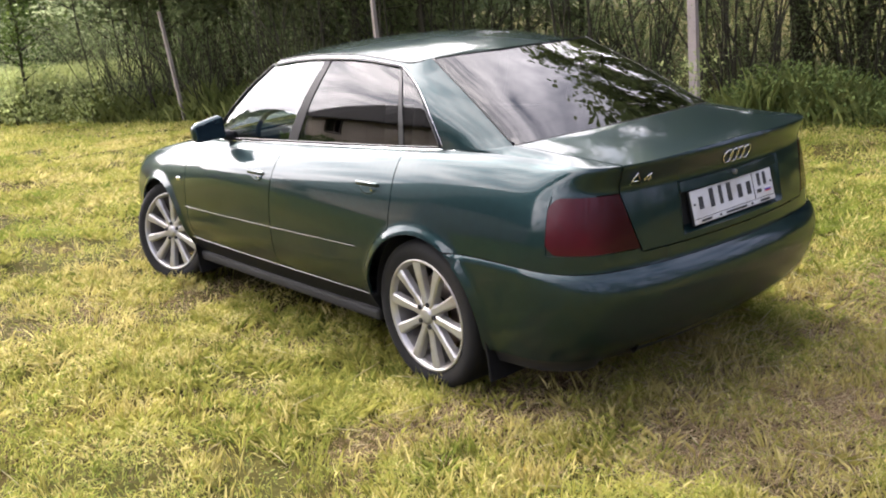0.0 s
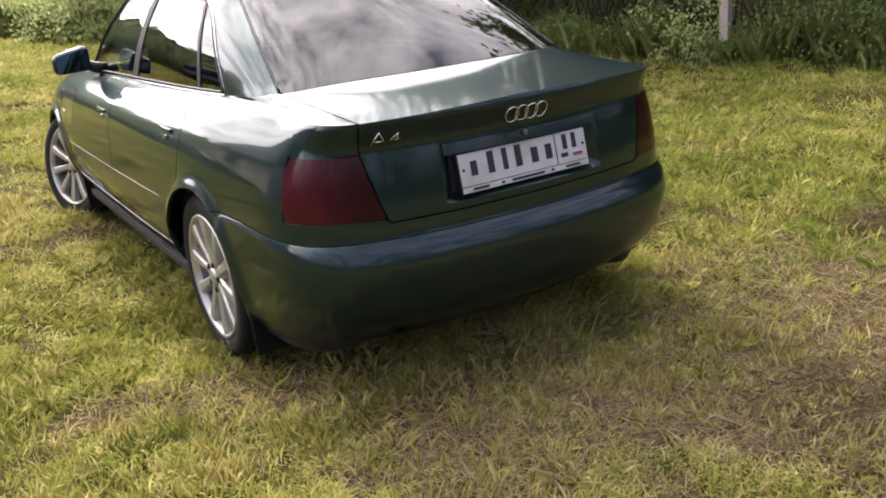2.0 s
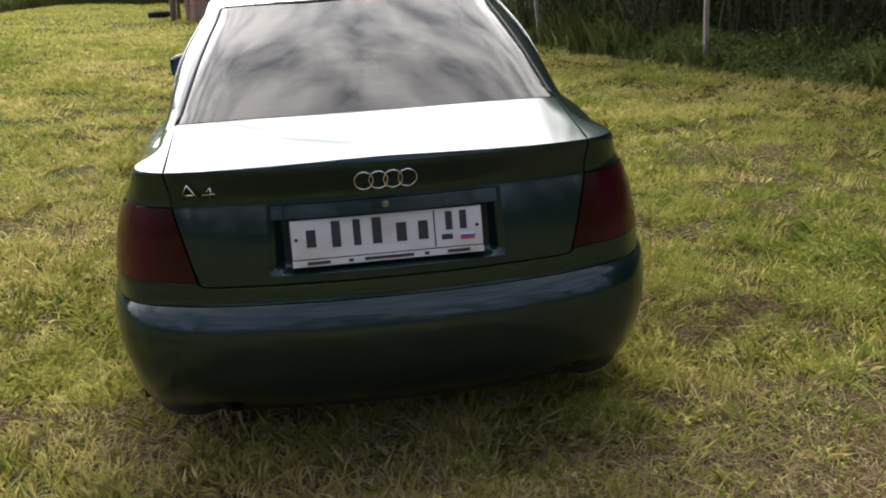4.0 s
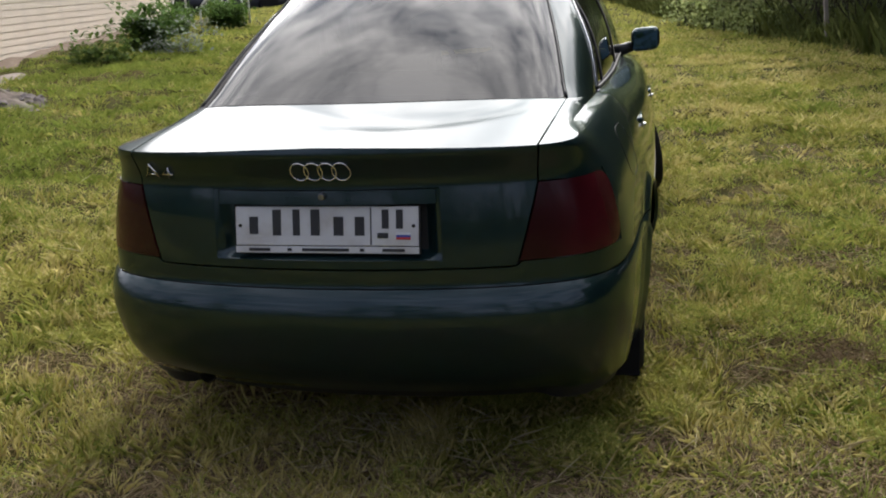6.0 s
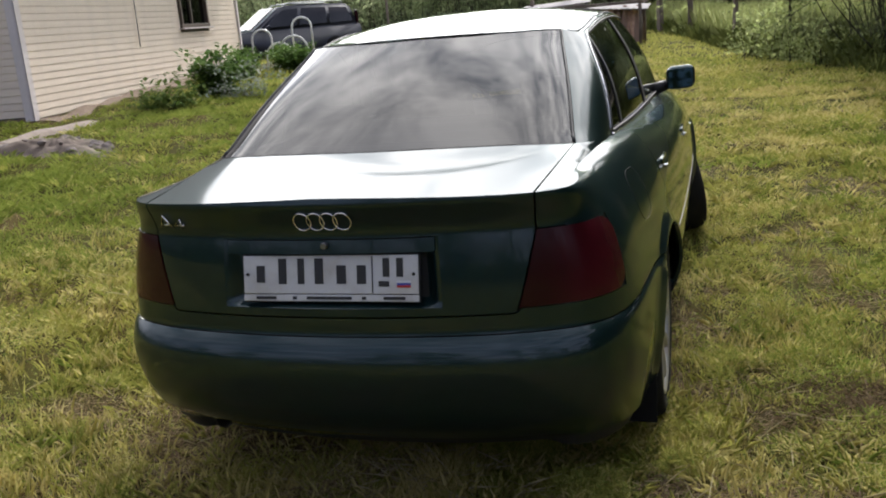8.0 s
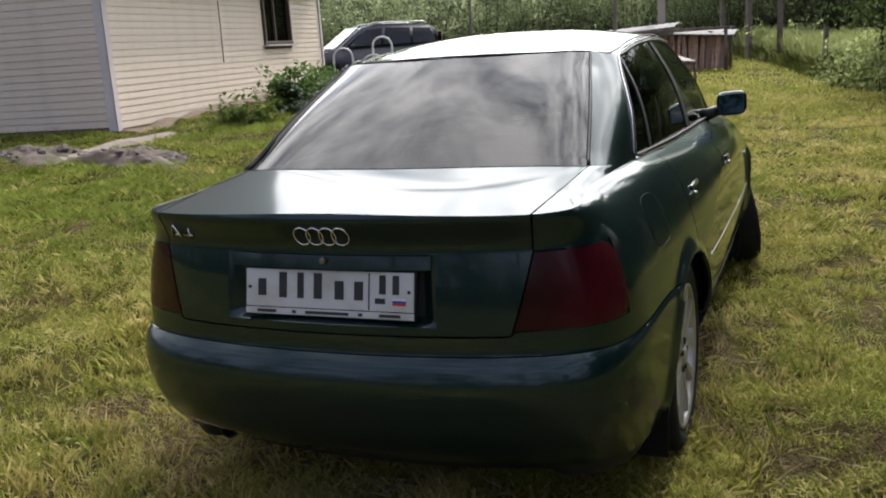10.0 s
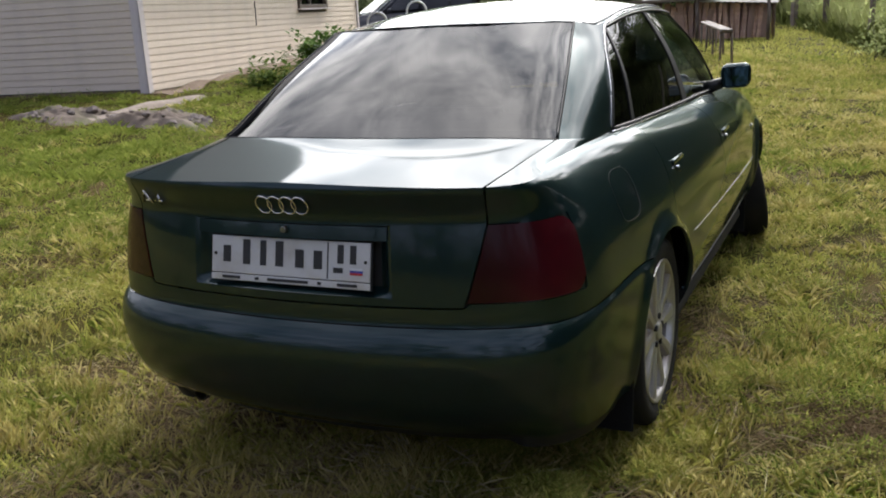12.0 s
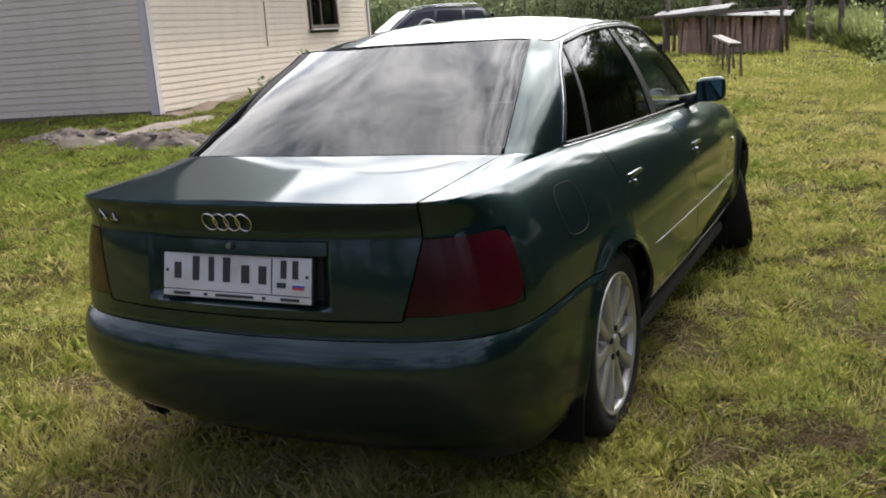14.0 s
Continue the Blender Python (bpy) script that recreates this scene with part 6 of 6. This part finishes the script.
def build_woods():
    r = random.Random(12)
    shrubs = [make_shrub(1, 2.3, 1.6, 0.068, LEAF_A, 12, 170, 12, "dense dull green shrub at the edge of the wood"),
              make_shrub(2, 2.7, 1.5, 0.060, LEAF_B, 14, 170, 12, "olive green thicket of thin stems and leaves"),
              make_shrub(3, 1.9, 1.7, 0.072, LEAF_A, 10, 150, 12, "broad dull green bush under the trees")]
    trees = [make_tree(11, 6.6, 1.9, 0.13, LEAF_A, 0.22, "slender leafy tree in the wood"), make_tree(12, 7.4, 1.7, 0.12, LEAF_B, 0.30, "tall thin tree with olive leaves in the wood"),
             make_tree(13, 5.6, 1.7, 0.12, LEAF_A, 0.15, "young tree leafy almost to the ground")]
    shrubs.append(make_shrub(4, 2.4, 1.6, 0.10, LEAF_P, 12, 170, 9, "bush at the far end of the lawn, sunlight put into its pale leaf colour"))
    trees.append(make_tree(14, 6.8, 1.9, 0.15, LEAF_P, 0.20, "tree at the far end of the lawn, sunlight put into its pale leaf colour"))
    shrubs.append(make_shrub(5, 2.3, 1.6, 0.040, LEAF_A, 12, 170, 32, "fine-leaved green shrub at the near edge of the wood"))
    shrubs.append(make_shrub(6, 2.6, 1.5, 0.036, LEAF_B, 14, 170, 32, "fine-leaved olive thicket at the near edge of the wood"))
    used = set()
    for o in shrubs:
        tagged(o, group="shrubs of the wood")
    for o in trees:
        tagged(o, group="trees of the wood")

    def place(kind, i, x, y, s):
        src = (shrubs if kind == "s" else trees)[i]
        m = pose(x, y, gz(x, y), 0, 0, r.uniform(0, 360)) @ Matrix.Diagonal((s, s, s * r.uniform(0.9, 1.15), 1))
        key = (kind, i)
        if key not in used:
            used.add(key)
            src.matrix_basis = m
        else:
            c = copy_thing(src, pose(x, y, gz(x, y), 0, 0, r.uniform(0, 360)))
            c.scale = (s, s, s * r.uniform(0.9, 1.15))
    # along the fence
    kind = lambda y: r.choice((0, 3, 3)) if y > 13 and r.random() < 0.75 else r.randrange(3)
    y = -5.0
    while y < 31:
        x = wood_x(y)
        low = 1 - 0.42 * float(smooth01(y, 4.6, 6.2) * (1 - smooth01(y, 9.0, 10.5)))
        step = 1.0 + max(0, y - 8) * 0.03
        front = (lambda y: r.choice((4, 5))) if 1.5 < y < 17.5 else kind
        if not 8 < y < 12 or r.random() < 0.6:
            place("s", front(y), x + 1.0 + r.uniform(-0.25, 0.5), y + r.uniform(-0.3, 0.3), r.uniform(0.7, 1.1))
        place("s", front(y), x + 2.2 + r.uniform(-0.3, 0.5), y + r.uniform(-0.3, 0.3), r.uniform(0.95, 1.35) * (0.4 + 0.6 * low))
        if r.random() < 0.6:
            place("s", kind(y), x + 3.8 + r.uniform(-0.4, 0.6), y, r.uniform(1.2, 1.6) * low)
        if r.random() < 0.9:
            place("t", kind(y), x + r.uniform(1.6, 4.8), y + r.uniform(-0.5, 0.5), r.uniform(0.85, 1.12) * (1.06 - 0.06 * float(smooth01(y, 3, 9))) * low)
        place("s", kind(y), x + 6.5 + r.uniform(-1, 1), y, r.uniform(2.0, 2.6) * low * low)
        if -1.5 < y < 5.2:
            place("t", r.randrange(3), x + r.uniform(1.8, 3.4), y + r.uniform(-0.4, 0.4), r.uniform(1.45, 1.7))
        if y < 5.0:
            place("t", r.randrange(3), x + r.uniform(4.5, 6.0), y + r.uniform(-0.5, 0.5), r.uniform(1.15, 1.32))
            place("t", r.randrange(3), x + r.uniform(6.5, 9.0), y + r.uniform(-0.5, 0.5), r.uniform(1.35, 1.55))
        y += step
    # thin pole saplings, bare below, close behind the fence
    pole = make_tree(15, 5.2, 0.75, 0.11, LEAF_B, 0.52, "thin bare-stemmed sapling crowded at the wood's edge", 0.020)
    tagged(pole, group="trees of the wood")
    for i in range(64):
        y = 4.5 + 13.5 * (i + r.random()) / 64
        x = wood_x(y) + r.uniform(0.5, 3.0)
        m = pose(x, y, gz(x, y), r.uniform(-5, 5), r.uniform(-5, 5), r.uniform(0, 360))
        if i:
            c = copy_thing(pole, m)
        else:
            pole.matrix_basis = m
            c = pole
        k = r.uniform(0.7, 1.1)
        c.scale = (k, k, k * r.uniform(0.9, 1.2))
    # across the far end
    x = 12.0
    while x > -34:
        yb = 37 + 0.06 * abs(x)
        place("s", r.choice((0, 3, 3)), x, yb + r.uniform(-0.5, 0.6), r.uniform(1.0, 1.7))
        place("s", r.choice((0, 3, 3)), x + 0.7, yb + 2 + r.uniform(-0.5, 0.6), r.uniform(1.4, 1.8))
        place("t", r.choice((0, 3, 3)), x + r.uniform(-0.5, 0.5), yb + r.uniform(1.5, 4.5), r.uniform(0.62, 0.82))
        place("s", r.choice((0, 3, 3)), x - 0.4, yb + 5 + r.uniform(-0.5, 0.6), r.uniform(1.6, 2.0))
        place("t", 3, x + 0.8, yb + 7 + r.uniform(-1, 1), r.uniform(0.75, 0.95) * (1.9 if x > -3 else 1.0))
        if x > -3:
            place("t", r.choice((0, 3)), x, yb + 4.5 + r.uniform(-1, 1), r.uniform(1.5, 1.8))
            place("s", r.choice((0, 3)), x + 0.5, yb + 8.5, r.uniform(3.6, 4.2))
        x -= 1.6
    # behind the lawn, opposite the far end
    x = 24.0
    while x > -26:
        yb = -15 + r.uniform(-1, 1)
        place("s", r.randrange(3), x, yb, r.uniform(1.1, 1.4))
        place("s", r.randrange(3), x + 0.6, yb - 1.6, r.uniform(1.5, 1.9))
        if r.random() < 0.45:
            place("t", r.randrange(3), x + r.uniform(-0.5, 0.5), yb + r.uniform(-1.0, 1.5), r.uniform(0.9, 1.3))
        x -= 1.5
    # west of the lawn, before and beyond the house
    y = -16.0
    while y < 34:
        x = -17 if y < 11 else -27
        place("s", r.randrange(3), x + r.uniform(-1, 1), y, r.uniform(1.1, 1.5))
        place("s", r.randrange(3), x - 2 + r.uniform(-1, 1), y + 0.8, r.uniform(1.7, 2.1))
        place("t", r.randrange(3), x - 1.5 + r.uniform(-1, 1), y + 0.4, r.uniform(0.55, 0.72))
        y += 1.5
    # the corner where both edges of the wood meet
    for i in range(16):
        place("s", r.randrange(3), 2.0 + 0.55 * i + r.uniform(-0.3, 0.3), 34.0 + r.uniform(0, 6), r.uniform(2.6, 3.2))


build_woods()


def build_saplings():
    y = make_tree(31, 3.3, 1.0, 0.09, LEAF_C, 0.36, "young leaning tree with pale leaves at the fence")
    y.matrix_basis = pose(2.30, 17.6, gz(2.30, 17.6), 0, -7, 0)
    s = make_shrub(21, 1.15, 0.7, 0.075, LEAF_S, 5, 70, 12, "pale green sapling beside a post, sunlight put into its leaf colour")
    s.matrix_basis = pose(5.25, 4.45, gz(5.25, 4.45))
    s.scale = (0.62, 0.62, 0.92)
    for x, y, k in ((1.45, 18.6, 1.1), (2.6, 15.0, 0.9), (1.9, 17.2, 1.25), (0.3, 27, 1.3), (2.2, 16.2, 0.8)):
        c = copy_thing(s, pose(x, y, gz(x, y), 0, 0, 77 * x))
        c.scale = (k, k, k * 1.1)
        tagged(c, "bright green weed bush by the fence line")
    b = make_shrub(22, 0.9, 0.80, 0.145, LEAF_E, 14, 200, 14, "leafy bright green garden bush by the house")
    b.matrix_basis = pose(-6.55, 11.0, gz(-6.55, 11.0))
    b.scale = (0.72, 0.72, 0.70)
    c = copy_thing(b, pose(-7.3, 13.2, gz(-7.3, 13.2), 0, 0, 60))
    c.scale = (0.55, 0.55, 0.55)
    c = copy_thing(b, pose(-6.9, 14.6, gz(-6.9, 14.6), 0, 0, 160))
    c.scale = (0.6, 0.6, 0.5)
    c = copy_thing(b, pose(-7.35, 15.1, gz(-7.35, 15.1), 0, 0, 200))
    c.scale = (0.5, 0.5, 0.5)
    d = make_shrub(23, 0.55, 0.75, 0.075, LEAF_D, 10, 90, 10, "silvery grey-green garden plant by the bush")
    d.matrix_basis = pose(-5.95, 10.6, gz(-5.95, 10.6))
    e = make_shrub(24, 0.42, 0.5, 0.12, LEAF_C, 8, 50, 6, "broad-leaved weed growing beside the house wall")
    e.matrix_basis = pose(-6.6, 9.25, gz(-6.6, 9.25))
    e.scale = (0.75, 0.75, 0.8)
    c = copy_thing(e, pose(-6.25, 9.45, gz(-6.25, 9.45), 0, 0, 100))
    c.scale = (0.8, 0.8, 0.8)


build_saplings()

# ---- fence posts ----
CONCRETE = material("pale_concrete_post", (0.38, 0.325, 0.29), 0.85, vary=0.08, vary_scale=5, bump=0.15, bump_scale=40, stain=(0.32, 0.27, 0.24), stain_scale=2)
GREYWOOD = material("grey_bleached_wood", (0.30, 0.265, 0.235), 0.85, vary=0.2, vary_scale=6, bump=0.4, bump_scale=50, second=(0.24, 0.20, 0.17))
OLDWOOD = material("weathered_wood", (0.20, 0.165, 0.135), 0.85, vary=0.3, vary_scale=6, bump=0.5, bump_scale=50, second=(0.13, 0.10, 0.08))


def fence_post(x, y, h, w, mat, label, lean=0.0, turn=0.0):
    bm = bmesh.new()
    rings = []
    for i in range(6):
        z = -0.2 + (h + 0.2) * i / 5
        k = w * (1 - 0.12 * i / 5) / 2
        rings.append([bm.verts.new((sx * k + 0.004 * math.sin(i * 2.1), sy * k + 0.004 * math.cos(i * 1.7), z)) for sx, sy in ((-1, -1), (1, -1), (1, 1), (-1, 1))])
    for a, b in zip(rings, rings[1:]):
        for j in range(4):
            bm.faces.new((a[j], a[(j + 1) % 4], b[(j + 1) % 4], b[j]))
    bm.faces.new(rings[-1])
    es = [e for e in bm.edges if abs((e.verts[0].co - e.verts[1].co).normalized().z) > 0.9]
    bmesh.ops.bevel(bm, geom=es, offset=w * 0.12, segments=2, affect="EDGES")
    o = part("fence_post", bm, mat)
    o.matrix_basis = pose(x, y, gz(x, y), 0, lean, turn)
    return tagged(o, label, "post", "fence posts")


fence_post(6.55, 5.08, 2.8, 0.105, CONCRETE, "pale square concrete fence post in tall grass", 0, 15)
fence_post(3.42, 13.0, 1.85, 0.055, GREYWOOD, "thin leaning grey wooden fence post", -5, 10)
fence_post(1.25, 21.6, 1.2, 0.11, OLDWOOD, "short dark weathered wooden fence post", 2, 30)
fence_post(0.10, 26.2, 1.9, 0.16, OLDWOOD, "dark weathered wooden fence post in weeds", 0, 0)
fence_post(-0.95, 29.4, 1.9, 0.17, OLDWOOD, "dark weathered wooden post before the wood", 0, 40)
fence_post(-2.1, 33.2, 1.9, 0.14, OLDWOOD, "distant weathered wooden post before the wood", 0, 40)
fence_post(4.43, 8.63, 1.92, 0.055, GREYWOOD, "thin bleached wooden fence post before dark bushes", 0, 0)
fence_post(-3.72, 22.3, 3.6, 0.09, OLDWOOD, "tall grey wooden pole beside the woodshed", 1, 0)
fence_post(-2.72, 23.5, 3.4, 0.20, CONCRETE, "tall pale concrete post behind the woodshed", 0, 10)
fence_post(-9.9, 28.6, 4.0, 0.08, OLDWOOD, "thin dark pole standing beyond the house", 0, 0)

# ---- woodshed and trestle bench ----
LOGWOOD = material("split_firewood", (0.72, 0.49, 0.36), 0.85, vary=0.35, vary_scale=9, bump=0.5, second=(0.50, 0.31, 0.23), random_color=(0.30, 0.20, 0.16))
SHEET = material("grey_roof_sheet", (0.34, 0.325, 0.315), 0.9, 0.0, spec=0.2, vary=0.15, vary_scale=2, bump=0.2, stain=(0.42, 0.37, 0.33))
PLANK = material("grey_plank", (0.24, 0.21, 0.19), 0.8, vary=0.2, vary_scale=5, bump=0.3)


def build_woodshed():
    bx, by = -2.70, 22.3
    base = gz(bx, by)
    stack = empty("firewood_stack", pose(bx, by, base))
    tagged(stack, "upright split reddish firewood slabs stacked under a low roof", "firewood")
    r = random.Random(3)
    meshes = []
    for i in range(8):
        bm = bmesh.new()
        w, h = r.uniform(0.05, 0.14), r.uniform(0.52, 0.93)
        rings = []
        for j in range(5):
            z, k = h * j / 4, 1 + r.uniform(-0.08, 0.08)
            rings.append([bm.verts.new((sx * w / 2 * k + r.uniform(-0.008, 0.008), sy * 0.05 * k + r.uniform(-0.008, 0.008), z)) for sx, sy in ((-1, -1), (0.1, -1.35), (1, -1), (1, 1), (-1, 1))])
        for p, q in zip(rings, rings[1:]):
            for j in range(5):
                bm.faces.new((p[j], p[(j + 1) % 5], q[(j + 1) % 5], q[j]))
        bm.faces.new(rings[-1])
        bm.faces.new(rings[0][::-1])
        me = bpy.data.meshes.new("slab")
        bm.to_mesh(me)
        bm.free()
        me.materials.append(LOGWOOD)
        meshes.append((w, me))
    for row in range(4):
        x = -0.72
        while x < 1.62:
            w, me = meshes[r.randrange(8)]
            o = new("slab", me)
            o.parent = stack
            o.matrix_basis = Matrix.Translation((x + w / 2, -0.33 + 0.17 * row + r.uniform(-0.03, 0.03), 0.0)) @ Matrix.Rotation(r.uniform(-0.10, 0.10), 4, "Y") @ Matrix.Rotation(r.uniform(-0.12, 0.03), 4, "X") @ Matrix.Rotation(r.choice((0, math.pi)), 4, "Z")
            x += w + r.uniform(0.0, 0.02)
    shed = empty("woodshed_roof", pose(bx, by, base))
    tagged(shed, "low lean-to roof of grey sheets on rough posts over firewood", "shed")
    for x in (-1.0, 0.1, 1.75):
        for y in (-0.55, 0.55):
            mesh_part("post", tube_mesh("p", [(x, y, -0.1), (x + 0.02, y, 0.5), (x, y, 1.0)], [0.05, 0.046, 0.045]), OLDWOOD, shed)
    for x0, x1, z, tilt in ((-1.25, 0.55, 1.06, 0.05), (0.15, 1.95, 1.00, -0.07)):
        nu, nv = 60, 8
        P = np.zeros((nu, nv, 3))
        for i in range(nu):
            for j in range(nv):
                x = x0 + (x1 - x0) * i / (nu - 1)
                y = -0.58 + 1.43 * j / (nv - 1)
                P[i, j] = (x, y, z + 0.006 * math.sin(i * 1.35) + tilt * (x - x0) + 0.06 * y - 0.05 * abs((j - 3.5) / 3.5) ** 3)
        mesh_part("roof_sheet", grid_mesh("roof_sheet", P, 0.025), SHEET, shed)
    for y in (-0.6, 0.6):
        box("roof_beam", (3.4, 0.07, 0.07), Matrix.Translation((0.15, y, 0.965)), OLDWOOD, shed, 0.008)


build_woodshed()


def build_bench():
    a, b = Vector((-0.78, 13.9)), Vector((-2.05, 19.6))
    d = (b - a)
    ang = math.atan2(d.y, d.x)
    z = gz(*((a + b) / 2))
    bench = empty("trestle_bench", pose((a.x + b.x) / 2, (a.y + b.y) / 2, z, 0, 0, math.degrees(ang)))
    tagged(bench, "long low trestle bench of grey planks on thin posts", "bench")
    L = d.length
    for y in (-0.048, 0.048):
        box("plank", (L, 0.088, 0.03), Matrix.Translation((0.08, y, 0.575)) @ Matrix.Rotation(0.02 * y, 4, "Y"), PLANK, bench, 0.005)
    for i in range(4):
        x = -L / 2 + 0.25 + (L - 0.5) * i / 3
        for y in (-0.11, 0.11):
            mesh_part("leg", tube_mesh("l", [(x, y * 0.9, -0.08), (x, y * 0.75, 0.56)], [0.023, 0.021], n=7), OLDWOOD, bench)
        box("crosspiece", (0.05, 0.20, 0.04), Matrix.Translation((x, 0, 0.540)), OLDWOOD, bench, 0.005)
    t = mesh_part("old_tyre", revolve_mesh("old_tyre", [(0.0, 0.20), (0.02, 0.29), (0.09, 0.31), (0.16, 0.29), (0.18, 0.20), (0.16, 0.19), (0.02, 0.19)], 32, "z", True), RUBBER)
    t.location = (-4.35, 24.0, gz(-4.35, 24.0))
    tagged(t, "old black tyre lying flat on the grass", "tyre")


build_bench()

# ---- parked estate car and white hoops behind the house ----
NAVY = material("dark_blue_car_paint", (0.008, 0.011, 0.025), 0.5, 0.0, 0.25, vary=0.1)
SILVER = material("silver_rail", (0.6, 0.6, 0.6), 0.3, 0.8, vary=0.08)
HOOP = material("white_plastic_pipe", (0.75, 0.75, 0.74), 0.45, vary=0.06, stain=(0.6, 0.58, 0.54))


def build_suv():
    c = Vector((-11.75, 24.2, 0))
    suv = empty("parked_estate_car", pose(c.x, c.y, gz(c.x, c.y), 0, 0, 226))
    tagged(suv, "dark blue estate car with roof rails parked beside the house", "car")
    low = [(-2.25, 0.35), (-2.30, 0.75), (-2.22, 1.02), (0.95, 1.0), (1.75, 0.95), (2.18, 0.82), (2.28, 0.55), (2.22, 0.30), (-2.2, 0.28)]
    top = [(-2.18, 1.02), (-1.98, 1.55), (-1.80, 1.63), (-0.2, 1.68), (0.25, 1.62), (1.10, 1.0)]

    def slab(poly, w0, w1, z0, z1):
        bm = bmesh.new()
        wid = lambda z: w0 + (w1 - w0) * min(1, max(0, (z - z0) / (z1 - z0)))
        l = [bm.verts.new((x, -wid(z), z)) for x, z in poly]
        rr = [bm.verts.new((x, wid(z), z)) for x, z in poly]
        bm.faces.new(l)
        bm.faces.new(rr[::-1])
        for i in range(len(poly)):
            j = (i + 1) % len(poly)
            bm.faces.new((l[j], l[i], rr[i], rr[j]))
        bmesh.ops.recalc_face_normals(bm, faces=bm.faces)
        bmesh.ops.bevel(bm, geom=list(bm.edges), offset=0.05, segments=3, affect="EDGES")
        return bm
    part("body", slab(low, 0.88, 0.84, 0.4, 1.0), NAVY, suv, smooth=True)
    part("cabin", slab(top, 0.82, 0.66, 1.0, 1.65), NAVY, suv, smooth=True)
    for side in (-1, 1):
        for p in ([(-2.0, 1.08), (-1.86, 1.50), (-1.30, 1.54), (-1.24, 1.08)], [(-1.16, 1.08), (-1.20, 1.54), (-0.42, 1.57), (-0.28, 1.08)], [(-0.18, 1.08), (-0.32, 1.57), (0.18, 1.54), (0.82, 1.08)]):
            w = lambda z: 0.82 - 0.16 * (z - 1.0) / 0.65 + 0.006
            vs = [(x, side * w(z), z) for x, z in p] + [(x, side * (w(z) - 0.02), z) for x, z in p]
            mesh_part("side_window", mesh_from("w", vs, [(0, 1, 2, 3), (7, 6, 5, 4), (0, 4, 5, 1), (1, 5, 6, 2), (2, 6, 7, 3), (3, 7, 4, 0)], False), GLASS_REAR, suv)
        mesh_part("roof_rail", tube_mesh("r", [(-1.8, side * 0.60, 1.64), (-1.7, side * 0.60, 1.71), (-0.5, side * 0.60, 1.74), (0.0, side * 0.60, 1.72), (0.1, side * 0.60, 1.66)], 0.018), SILVER, suv)
        box("tail_lamp", (0.08, 0.14, 0.42), Matrix.Translation((-2.16, side * 0.74, 1.18)), LAMP, suv, 0.03)
        box("headlamp", (0.10, 0.34, 0.14), Matrix.Translation((2.16, side * 0.60, 0.74)), CHROME, suv, 0.03)
        box("door_mirror", (0.10, 0.20, 0.13), Matrix.Translation((0.78, side * 0.96, 1.07)), NAVY, suv, 0.03)
        for x in (-1.35, 1.40):
            o = mesh_part("wheel", revolve_mesh("wheel", [(-0.1, 0.0), (-0.1, 0.22), (-0.11, 0.30), (-0.08, 0.34), (0.08, 0.34), (0.11, 0.30), (0.1, 0.22), (0.1, 0.0)], 32, "y"), RUBBER, suv)
            o.location = (x, side * 0.80, 0.34)
    ws = [(1.20, -0.70, 1.06), (1.20, 0.70, 1.06), (0.39, 0.60, 1.64), (0.39, -0.60, 1.64)]
    # added pale sheet that stands in for the sky's glare on the windscreen
    ss = [(x - 0.05, y * 0.96, z - 0.04) for x, y, z in ws]
    ss += [(x - 0.02, y, z - 0.02) for x, y, z in ss]
    mesh_part("sunshade", mesh_from("w", ss, [(0, 1, 2, 3), (7, 6, 5, 4), (0, 4, 5, 1), (1, 5, 6, 2), (2, 6, 7, 3), (3, 7, 4, 0)], False), material("pale_glare", (0.72, 0.73, 0.73), 0.5, vary=0.05), suv, "pale sheet added behind the windscreen for its sky glare")
    ws += [(x - 0.02, y, z - 0.02) for x, y, z in ws]
    mesh_part("windscreen", mesh_from("w", ws, [(0, 1, 2, 3), (7, 6, 5, 4), (0, 4, 5, 1), (1, 5, 6, 2), (2, 6, 7, 3), (3, 7, 4, 0)], False), glass("pale_windscreen", (0.9, 0.93, 0.93), 1.8), suv, "pale reflecting windscreen")


build_suv()


def build_hoops():
    for x, y, r, a, z in ((-8.10, 15.7, 0.20, 35, 0.55), (-7.80, 15.85, 0.28, 10, 0.24), (-7.32, 16.0, 0.20, 30, 0.80), (-7.40, 15.7, 0.30, 5, 0.38)):
        g = gz(x, y)
        an = np.linspace(0, math.pi, 18)
        pts = [(-r, 0, -0.1)] + [(-r * math.cos(v), 0, z + 1.0 * r * math.sin(v)) for v in an] + [(r, 0, -0.1)]
        o = mesh_part("garden_hoop", tube_mesh("garden_hoop", pts, 0.021), HOOP)
        o.matrix_basis = pose(x, y, g, 0, 0, a)
        tagged(o, "white plastic pipe hoop over a garden bed", "hoop", "garden hoops")


build_hoops()
